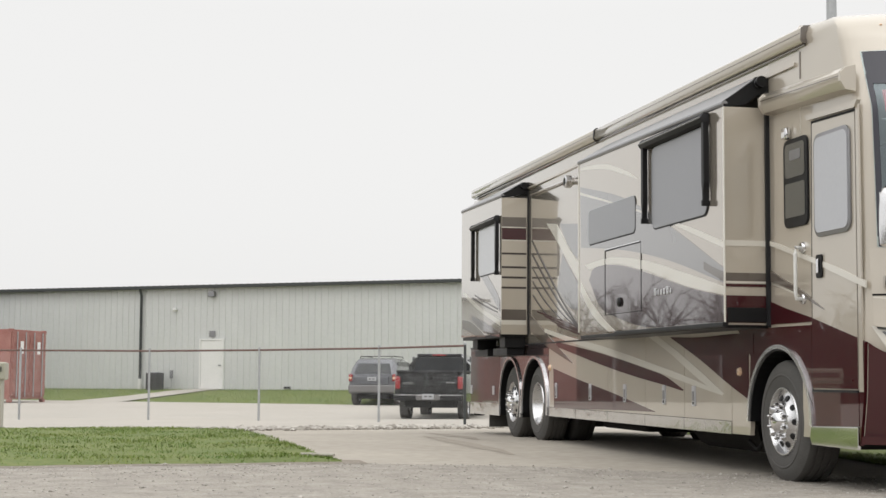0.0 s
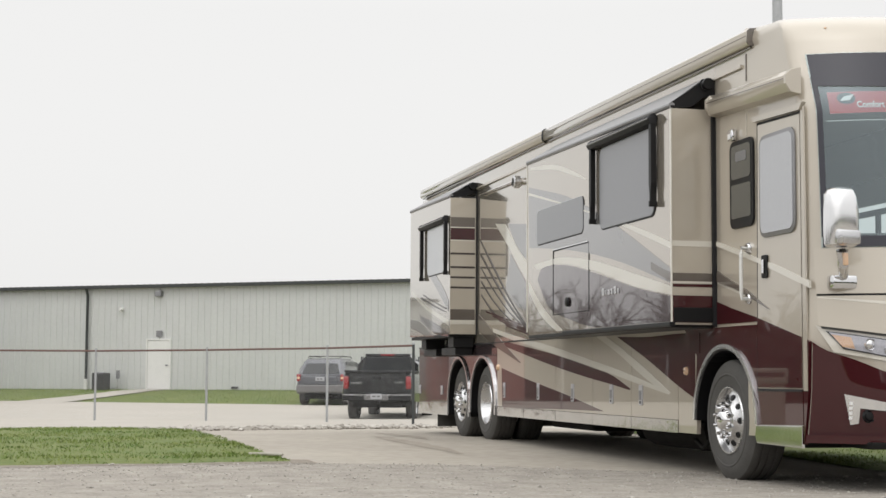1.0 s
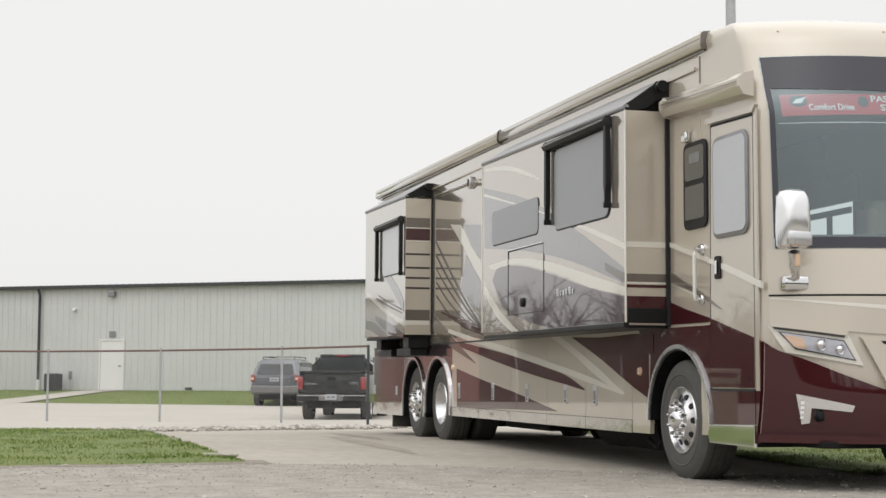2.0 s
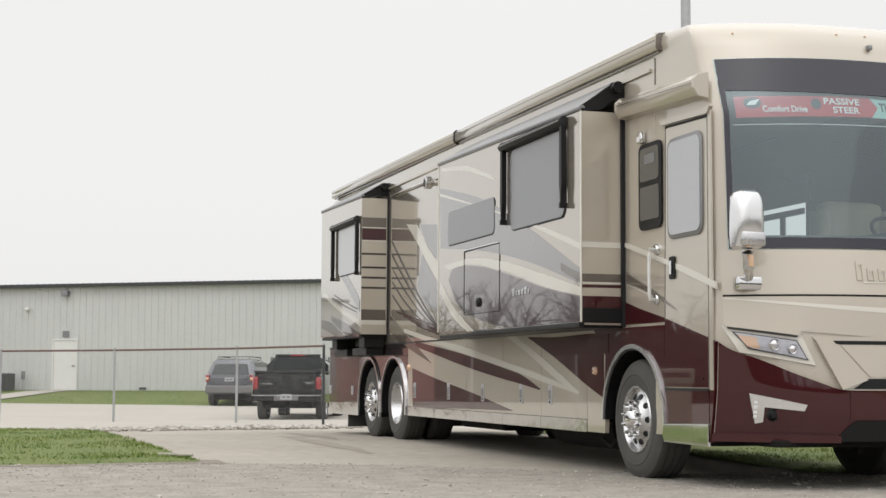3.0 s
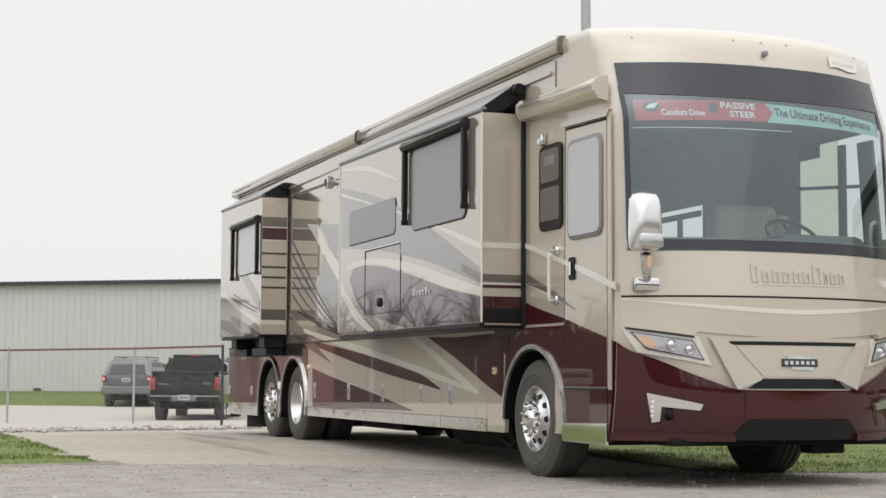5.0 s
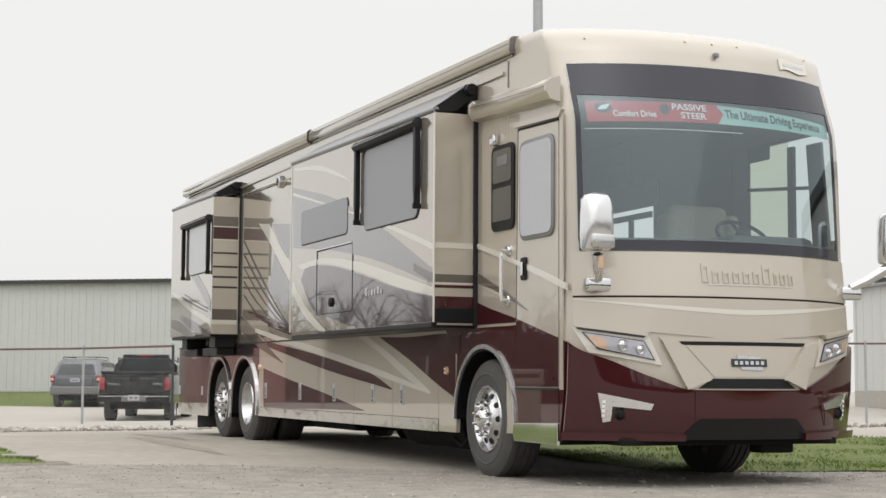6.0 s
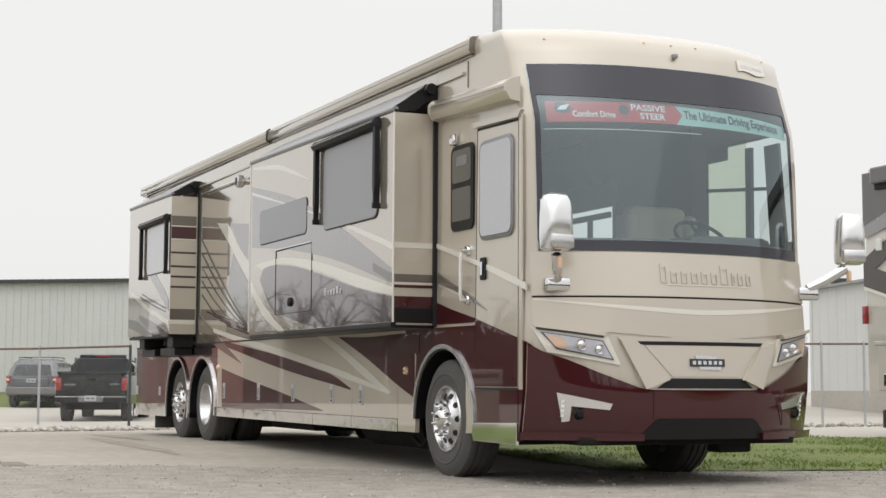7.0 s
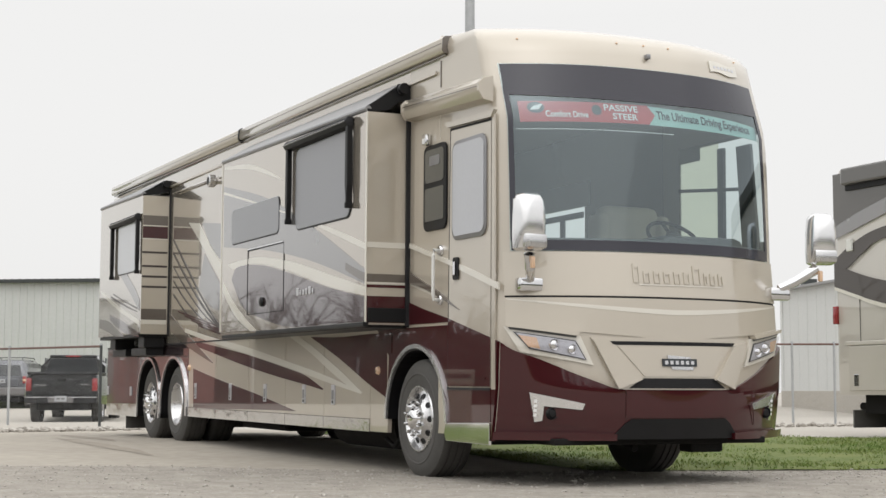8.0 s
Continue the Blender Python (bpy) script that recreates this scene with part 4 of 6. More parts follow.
# entry awning cassette
ea = part("entry_awning", prism([(-0.0, 3.185), (-0.085, 3.165), (-0.122, 3.125), (-0.122, 3.065), (-0.085, 3.005), (-0.0, 2.99)], "y", 0.50, 1.96, 0.005), M_BEIGE, rv, "champagne entry awning cassette", True)
part("end_cap", prism([(-0.0, 3.19), (-0.086, 3.169), (-0.127, 3.128), (-0.127, 3.062), (-0.086, 3.0), (-0.0, 2.985)], "y", 0.47, 0.505, 0.004), M_BEIGE, ea)
part("end_cap", prism([(-0.0, 3.188), (-0.088, 3.168), (-0.126, 3.128), (-0.126, 3.062), (-0.088, 3.0), (-0.0, 2.985)], "y", 1.955, 1.985, 0.004), M_BEIGE, ea)
part("seam", box(-0.1245, -0.12, 0.51, 1.95, 3.098, 3.104), M_TAUPE, ea)

for ob_ in [ea] + list(ea.children):
    ob_.data.transform(Matrix(((1, 0, 0, 0), (0, 1, 0, 0), (0, 0.042, 1, -0.082), (0, 0, 0, 1))))

# roof awning cassette along the top of the wall
RISE = Matrix(((1, 0, 0, 0), (0, 1, 0, 0), (0, 0.0085, 1, -0.060), (0, 0, 0, 1)))
for y0, y1 in ((1.29, 6.80), (6.84, 13.25)):
    aw = part("roof_awning", prism([(0.06, 3.652), (-0.03, 3.646), (-0.052, 3.628), (-0.058, 3.535), (-0.045, 3.512), (0.06, 3.505)], "y", y0, y1, 0.006), M_BEIGE, rv, "champagne roof awning cassette", True)
    aw.data.transform(RISE)
    # taupe strip paints the shade below the cassette
    part("shadow_gap", box(-0.02, 0.05, y0 + 0.02, y1 - 0.02, 3.492, 3.506), M_TAUPE, aw).data.transform(RISE)
    part("seam", box(-0.0585, -0.050, y0 + 0.02, y1 - 0.02, 3.586, 3.591), M_TAUPE, aw).data.transform(RISE)
part("awning_joint", prism([(0.06, 3.66), (-0.032, 3.654), (-0.058, 3.632), (-0.064, 3.532), (-0.048, 3.505), (0.06, 3.498)], "y", 6.80, 6.84), M_BLACK, rv).data.transform(RISE)
part("awning_joint", prism([(0.05, 3.655), (-0.03, 3.649), (-0.055, 3.63), (-0.061, 3.533), (-0.047, 3.508), (0.05, 3.50)], "y", 1.284, 1.29), M_TAUPE, rv).data.transform(RISE)
part("gutter_rail", box(-0.02, 0.0, 1.5, 13.3, 3.32, 3.345), M_BEIGE, rv)
part("cap_joint", box(-0.006, 0.0, 1.42, 1.435, 3.2, 3.42), M_TAUPE, rv)


# ---- slide-outs ----
def slide(name, x0, ya, yb, za, zb, ta, tb, label):
    """A room box from the front end (ya) to the rear end (yb), bottoms za and zb, tops ta and tb."""
    b = prism([(ya, za), (ya, ta), (yb, tb), (yb, zb)], "x", x0, 0.02)
    for f in b.faces:
        f.material_index = 1 if f.normal.y < -0.9 else 0
    return part(name, b, [M_PEARL, M_BEIGE], rv, label)


ms = slide("living_slide", -0.395, 2.07, 6.285, 1.252, 1.298, 3.07, 3.14, "champagne living room slide-out with silver and plum swooshes")
bs = slide("bedroom_slide", -0.375, 9.95, 12.45, 1.374, 1.387, 3.199, 3.24, "champagne bedroom slide-out with striped end wall")


def roller(parent, x, y0, y1, z0, z1, wall):
    """Slide topper: grey rail on the slide's edge, roll on the wall, fabric between."""
    part("topper_rail", tube([(x, y0, z0), (x, y1, z1)], 0.028, 10), M_FRAME, parent, "grey slide topper rail", True)
    tr_ = part("topper_roll", tube([(-0.075, y0 - 0.02, wall), (-0.075, y1, wall + 0.03)], 0.045, 14), M_FRAME, parent, "grey rolled slide topper", True)
    part("end_cap", tube([(-0.075, y0 - 0.06, wall), (-0.075, y0 - 0.015, wall)], 0.048, 16), M_BLACK, tr_, "black roll end cap", True)
    part("topper_bracket", prism([(x - 0.01, z0 - 0.03), (x - 0.01, z0 + 0.025), (-0.15, wall - 0.01), (-0.11, wall + 0.045), (0.0, wall + 0.055), (0.0, wall - 0.09), (-0.1, wall - 0.11), (-0.2, z0 + 0.0)], "y", y0 + 0.0, y0 + 0.02), M_BLACK, parent, "black topper end plate")
    b = bmesh.new()
    vs = [b.verts.new(p) for p in ((x, y0 + 0.02, z0 + 0.028), (x, y1, z1 + 0.028), (-0.075, y1, wall + 0.09), (-0.075, y0 + 0.02, wall + 0.06))]
    vs2 = [b.verts.new(v.co - Vector((0, 0, 0.004))) for v in vs]
    b.faces.new(vs)
    b.faces.new(vs2[::-1])
    for k in range(4):
        b.faces.new((vs[k], vs2[k], vs2[(k + 1) % 4], vs[(k + 1) % 4]))
    part("topper_fabric", b, M_FRAME, parent, "grey slide topper fabric")


roller(ms, -0.385, 2.07, 6.285, 3.095, 3.165, 3.285)
roller(bs, -0.365, 9.95, 12.45, 3.222, 3.262, 3.36)


def window_awning(parent, x, y0, y1, ztop, zbot, pane, win):
    """A dark folded window awning: cassette above, two side arms, over its window."""
    fr = part("slide_window", prism(rounded(*win, 0.10), "x", x - 0.012, x, 0.003), pane, parent, "grey tinted window with rounded corners")
    # dark sheet shifted down and forward: the window's shadow edge, put in as colour
    part("window_edge", prism(rounded(win[0] - 0.012, win[1] - 0.002, win[2] - 0.012, win[3] + 0.002, 0.10), "x", x - 0.008, x + 0.001), M_SEAL, fr)
    wa = part("window_awning", prism([(x - 0.005, ztop + 0.035), (x - 0.07, ztop + 0.028), (x - 0.092, ztop - 0.005), (x - 0.07, ztop - 0.042), (x - 0.005, ztop - 0.048)], "y", y0, y1, 0.006), M_SEAL, parent, "dark folded window awning", True)
    part("valance", prism([(x - 0.085, ztop + 0.006), (x - 0.098, ztop - 0.003), (x - 0.086, ztop - 0.012)], "y", y0 + 0.01, y1 - 0.01), M_FRAME, wa)
    for y in (y0 + 0.03, y1 - 0.03):
        arm = part("awning_arm", prism([(y - 0.028, ztop + 0.04), (y + 0.028, ztop + 0.04), (y + 0.032, zbot + 0.17), (y + 0.016, zbot + 0.09), (y + 0.014, zbot), (y - 0.014, zbot), (y - 0.016, zbot + 0.09), (y - 0.032, zbot + 0.17)], "x", x - 0.062, x - 0.012, 0.005), M_BLACK, wa, "black awning arm")
        part("arm_foot", box(x - 0.07, x - 0.004, y - 0.016, y + 0.016, zbot - 0.03, zbot + 0.02, 0.005), M_BLACK, arm)


window_awning(ms, -0.395, 2.37, 4.01, 3.03, 2.30, M_GREYPANE, (2.43, 3.85, 2.205, 2.975))
window_awning(bs, -0.375, 10.04, 11.56, 2.93, 2.20, M_PALEPANE, (10.17, 11.28, 2.22, 2.92))
part("slide_window", prism(rounded(4.34, 5.89, 2.225, 2.59, 0.07), "x", -0.406, -0.395, 0.003), M_GREYPANE, ms, "grey flush galley window")
# same shifted dark sheet, painting the galley window's shadow edge
part("window_edge", prism(rounded(4.328, 5.888, 2.213, 2.588, 0.07), "x", -0.402, -0.3945), M_SEAL, ms)
tv = part("entertainment_hatch", box(-0.403, -0.395, 4.19, 5.32, 2.11, 2.12), M_SEAL, ms, "outside entertainment hatch outline")
for bx in ((4.181, 4.187, 1.45, 2.12), (5.323, 5.329, 1.45, 2.12), (4.181, 5.329, 1.45, 1.456)):
    part("hatch_seam", box(-0.402, -0.3945, *bx), M_SEAL, tv)
part("hatch_hinge", box(-0.409, -0.395, 4.2, 5.31, 2.121, 2.13), M_CHROME, tv)
hl = part("hatch_latch", lathe([(-0.428, 0.0001), (-0.426, 0.03), (-0.42, 0.045), (-0.405, 0.05)], 16, "x"), M_BLACK, tv, "black hatch latch", True)
hl.location = (0, 4.83, 1.565)
for k, (y, w_, h_) in enumerate(((3.76, 0.06, 0.10), (3.68, 0.03, 0.07), (3.60, 0.05, 0.07), (3.52, 0.04, 0.08), (3.43, 0.06, 0.10), (3.35, 0.03, 0.07))):
    part("model_emblem", box(-0.408, -0.395, y - w_ / 2, y + w_ / 2, 1.575, 1.575 + h_ * 0.7, 0.004), M_ALU, ms, "chrome model emblem")
part("slide_flange", box(-0.42, -0.37, 2.055, 4.97, 1.235, 1.275, 0.006), M_BLACK, ms, "black lower slide flange")
part("slide_underside", box(-0.385, 0.0, 2.1, 6.25, 1.228, 1.262), M_BLACK, ms)
part("slide_underside", box(-0.36, 0.0, 10.0, 12.4, 1.34, 1.38), M_BLACK, bs)
part("slide_edge_trim", box(-0.401, -0.39, 2.058, 2.085, 1.27, 3.07, 0.003), M_CREAM, ms)
part("slide_edge_trim", box(-0.401, -0.39, 6.27, 6.298, 1.30, 3.14, 0.003), M_CREAM, ms)
part("slide_seal", box(-0.035, -0.001, 2.04, 2.07, 1.25, 3.2), M_SEAL, ms, "dark rubber slide seal")
part("slide_seal", box(-0.022, -0.001, 9.932, 9.95, 1.36, 3.3), M_SEAL, bs, "dark rubber slide seal")
part("slide_mechanism", merge(box(-0.30, -0.02, 10.05, 10.35, 1.20, 1.345, 0.01), box(-0.26, -0.02, 10.1, 10.9, 1.10, 1.20, 0.01)), M_BLACK, bs)
part("slide_mechanism", merge(box(-0.30, -0.02, 11.7, 12.0, 1.20, 1.345, 0.01), box(-0.22, -0.02, 11.4, 12.2, 1.10, 1.20, 0.01)), M_BLACK, bs)

# painted bands on the slides' end walls: heights of each band
for z0, z1, mm in ((1.906, 1.954, M_CREAM), (1.615, 1.683, M_TAUPE), (1.597, 1.613, M_CREAM), (1.567, 1.591, M_MAROON), (1.27, 1.495, M_MAROON)):
    part("painted_band", box(-0.391, -0.036, 2.0665, 2.07, z0, z1), mm, ms)
part("end_wall_ledge", box(-0.38, -0.036, 2.052, 2.0665, 1.275, 1.395, 0.004), M_BLACK, ms)
for z0, z1, mm in ((2.809, 2.938, M_TAUPE), (2.794, 2.808, M_CREAM), (2.636, 2.793, M_MAROON), (2.619, 2.634, M_CREAM), (2.437, 2.462, M_DARKLINE), (2.254, 2.28, M_DARKLINE),
                   (2.118, 2.144, M_DARKLINE), (1.982, 2.008, M_DARKLINE), (1.563, 1.705, M_TAUPE), (1.502, 1.562, M_CREAM)):
    part("painted_band", box(-0.371, -0.036, 9.9465, 9.95, z0, z1), mm, bs)

LAYER = {"n": 0}


def decal(name, material, x, top, bottom):
    LAYER["n"] += 1
    k = 0.0015 + 0.0004 * (LAYER["n"] % 12)
    base = {0: rv, -0.395: ms, -0.375: bs}[x]
    x0 = x - k - (0.0045 if x == 0 and min(p[1] for p in top + bottom) < 1.22 else 0.0) - (0.012 if x == 0 and min(p[0] for p in top) < 1.2 else 0.0)
    b = prism(swoosh(top, bottom), "x", x0 - 0.001, x - 0.0005)
    part(name, b, material, base)


decal("cream_stripe", M_CREAM, 0, [(9.12, 1.43), (8.05, 1.3), (6.69, 1.16), (5.14, 0.97), (4.13, 0.84), (3.1, 0.68)], [(9.12, 1.38), (8.04, 1.24), (6.69, 1.09), (5.13, 0.91), (4.13, 0.78), (3.12, 0.66)])
decal("cream_stripe", M_CREAM, 0, [(4.88, 1.24), (4.3, 1.08), (3.67, 0.88), (3.07, 0.67)], [(5.11, 1.23), (4.46, 1.05), (3.82, 0.84), (3.26, 0.68)])
decal("maroon_stripe", M_MAROON, 0, [(8.54, 1.25), (6.69, 1.08), (5.13, 0.9), (4.62, 0.83), (4.1, 0.7)], [(8.64, 1.2), (6.68, 0.95), (5.49, 0.82), (4.62, 0.74), (4.13, 0.69)])
decal("maroon_field", M_MAROON, 0, [(8.7, 0.92), (7.55, 0.78), (6.26, 0.64), (4.88, 0.47)], [(8.67, 0.43), (7.53, 0.44), (6.25, 0.46), (4.91, 0.47)])
decal("taupe_swoosh", M_TAUPE, 0, [(9.86, 1.64), (9.07, 1.37), (7.84, 0.98)], [(9.84, 1.42), (9.06, 1.21), (7.89, 0.98)])
decal("maroon_field", M_MAROON, 0, [(4.46, 1.21), (3.68, 1.19), (2.97, 1.2), (2.52, 1.2)], [(4.43, 1.2), (3.68, 0.99), (2.96, 0.76), (2.51, 0.63)])
decal("cream_arc", M_CREAM, 0, [(9.04, 2.77), (8.35, 2.39), (7.8, 2.08), (7.56, 1.93)], [(8.57, 2.72), (8.11, 2.43), (7.71, 2.22), (7.57, 2.13)])
decal("silver_field", M_SILVER, 0, [(8.42, 2.71), (8.0, 2.67), (7.59, 2.63)], [(8.11, 2.44), (7.81, 2.28), (7.57, 2.19)])
decal("silver_field", M_SILVER, 0, [(8.3, 2.32), (7.97, 2.12), (7.56, 1.88)], [(8.53, 1.91), (8.07, 1.68), (7.54, 1.58)])
decal("pinstripe", M_DARKLINE, 0, [(9.78, 2.62), (9.12, 2.23), (8.32, 1.76), (7.58, 1.41)], [(9.78, 2.6), (9.17, 2.22), (8.37, 1.76), (7.63, 1.4)])
decal("pinstripe", M_DARKLINE, 0, [(9.77, 2.44), (9.11, 2.08), (8.31, 1.68), (7.58, 1.39)], [(9.77, 2.42), (9.16, 2.07), (8.36, 1.67), (7.63, 1.38)])
decal("pinstripe", M_DARKLINE, 0, [(9.76, 2.26), (9.1, 1.93), (8.31, 1.59), (7.58, 1.38)], [(9.75, 2.24), (9.15, 1.92), (8.36, 1.59), (7.63, 1.37)])
decal("pinstripe", M_DARKLINE, 0, [(9.74, 2.08), (9.09, 1.78), (8.3, 1.51), (7.58, 1.36)], [(9.74, 2.05), (9.14, 1.77), (8.35, 1.51), (7.62, 1.35)])
decal("pinstripe", M_DARKLINE, 0, [(9.73, 1.9), (9.08, 1.63), (8.3, 1.43), (7.58, 1.35)], [(9.73, 1.87), (9.13, 1.62), (8.35, 1.42), (7.62, 1.34)])
decal("maroon_dash", M_MAROON, 0, [(9.49, 1.67), (7.58, 1.41)], [(9.49, 1.65), (7.58, 1.39)])
decal("maroon_dash", M_MAROON, 0, [(9.16, 1.6), (7.58, 1.38)], [(9.16, 1.58), (7.58, 1.36)])
decal("maroon_dash", M_MAROON, 0, [(8.84, 1.53), (7.58, 1.36)], [(8.84, 1.51), (7.58, 1.34)])
decal("maroon_dash", M_MAROON, 0, [(8.53, 1.46), (7.58, 1.33)], [(8.53, 1.44), (7.58, 1.31)])
decal("cream_swoosh", M_CREAM, -0.395, [(6.18, 3.1), (5.32, 3.02), (4.67, 2.87), (4.26, 2.74)], [(6.18, 3.07), (5.32, 2.97), (4.75, 2.85), (4.29, 2.74)])
decal("silver_field", M_SILVER, -0.395, [(6.21, 2.89), (4.75, 2.61), (3.4, 2.2), (2.08, 1.72)], [(6.18, 2.22), (4.73, 2.08), (3.4, 1.88), (2.08, 1.6)])
decal("silver_line", M_CREAM, -0.395, [(6.21, 2.83), (5.12, 2.61), (4.05, 2.39)], [(6.21, 2.8), (5.11, 2.59), (4.08, 2.38)])
decal("cream_stripe", M_CREAM, -0.395, [(3.34, 2.24), (2.67, 2.09), (2.08, 1.94)], [(3.4, 2.23), (2.67, 2.04), (2.08, 1.89)])
decal("taupe_stripe", M_TAUPE, -0.395, [(2.53, 1.81), (2.33, 1.75), (2.08, 1.69)], [(2.53, 1.74), (2.33, 1.68), (2.08, 1.61)])
decal("cream_band", M_CREAM, -0.395, [(6.04, 2.02), (5.09, 2.03), (4.03, 1.92), (2.95, 1.73), (2.08, 1.57)], [(5.87, 1.96), (5.09, 1.97), (4.03, 1.83), (2.95, 1.62), (2.08, 1.5)])
decal("plum_field", M_PLUM, -0.395, [(5.89, 1.85), (5.67, 1.97), (4.9, 1.94), (4.03, 1.81), (2.94, 1.61), (2.09, 1.49)], [(5.83, 1.8), (5.46, 1.53), (4.79, 1.39), (4.01, 1.29), (2.94, 1.28), (2.1, 1.28)])
decal("cream_swoosh", M_CREAM, -0.395, [(6.2, 1.84), (5.86, 1.63), (5.45, 1.44), (5.01, 1.28)], [(6.2, 1.74), (5.96, 1.58), (5.65, 1.42), (5.21, 1.28)])
decal("cream_stripe", M_CREAM, -0.375, [(12.31, 2.06), (11.36, 1.82), (10.66, 1.68), (10.03, 1.56)], [(12.31, 2.01), (11.36, 1.76), (10.66, 1.62), (10.03, 1.49)])
decal("taupe_stripe", M_TAUPE, -0.375, [(12.38, 1.65), (11.72, 1.58), (10.83, 1.36)], [(12.38, 1.52), (11.91, 1.46), (11.36, 1.37)])
decal("plum_field", M_PLUM, -0.375, [(11.73, 1.69), (10.83, 1.55), (10.03, 1.4)], [(11.72, 1.61), (10.83, 1.41), (10.03, 1.34)])
decal("silver_swoosh", M_SILVER, -0.375, [(11.12, 2.2), (10.56, 1.94), (10.03, 1.68)], [(10.77, 2.21), (10.29, 1.99), (10.03, 1.83)])
decal("pinstripe", M_DARKLINE, -0.375, [(11.69, 1.95), (10.83, 1.79), (10.16, 1.68)], [(11.69, 1.93), (10.83, 1.77), (10.16, 1.67)])
decal("pinstripe", M_DARKLINE, -0.375, [(11.55, 1.98), (10.83, 1.84), (10.16, 1.73)], [(11.54, 1.96), (10.83, 1.83), (10.16, 1.71)])
decal("cream_stripe", M_CREAM, 0, [(2.02, 1.95), (1.61, 1.85), (1.17, 1.74), (0.8, 1.65), (0.35, 1.52)], [(2.02, 1.91), (1.61, 1.81), (1.17, 1.7), (0.81, 1.6), (0.35, 1.47)])
decal("taupe_stripe", M_TAUPE, 0, [(2.01, 1.7), (1.72, 1.6), (1.44, 1.51), (1.01, 1.34)], [(2.01, 1.61), (1.72, 1.55), (1.44, 1.47), (1.06, 1.35)])
decal("cream_stripe", M_CREAM, 0, [(2.01, 1.6), (1.72, 1.54), (1.47, 1.47)], [(2.01, 1.59), (1.72, 1.52), (1.47, 1.46)])

# bay latches and marker lamps
for y in (8.57, 7.13, 5.87, 4.64, 3.82):
    lt = part("bay_latch", prism(rounded(y - 0.045, y + 0.045, 0.55, 0.74, 0.012), "x", -0.016, -0.002, 0.003), M_BOWL, rv, "small satin silver bay latch")
    part("latch_paddle", box(-0.022, -0.014, y - 0.025, y + 0.025, 0.60, 0.69, 0.004), M_FRAME, lt)
    part("latch_lock", box(-0.020, -0.014, y - 0.018, y + 0.018, 0.565, 0.59, 0.003), M_AC, lt)
for y in (13.37, 11.92):
    part("bay_latch", prism(rounded(y - 0.05, y + 0.05, 0.55, 0.68, 0.012), "x", -0.016, -0.002, 0.003), M_BOWL, rv, "small satin silver bay latch")
for y, z in ((2.70, 0.87), (8.86, 0.93)):
    ml = part("marker_lamp", lathe([(-0.035, 0.012), (-0.03, 0.03), (-0.004, 0.042), (0.0, 0.042)], 14, "x"), M_AMBER, rv, "amber side marker lamp", True)
    ml.location = (0, y, z)
part("filler_door", prism(rounded(2.40, 2.56, 1.02, 1.20, 0.02), "x", -0.012, -0.007), M_MAROON, rv)
fl = part("flood_lamp", lathe([(-0.16, 0.05), (-0.15, 0.075), (-0.08, 0.075), (-0.05, 0.04), (0.0, 0.03)], 18, "x"), M_ALU, rv, "round chrome flood lamp on the wall", True)
fl.location = (-0.0, 7.68, 3.14)
part("awning_arm_bar", tube([(-0.03, 9.75, 3.22), (-0.03, 7.7, 3.20)], 0.012, 8), M_CHROME, rv, "", True)


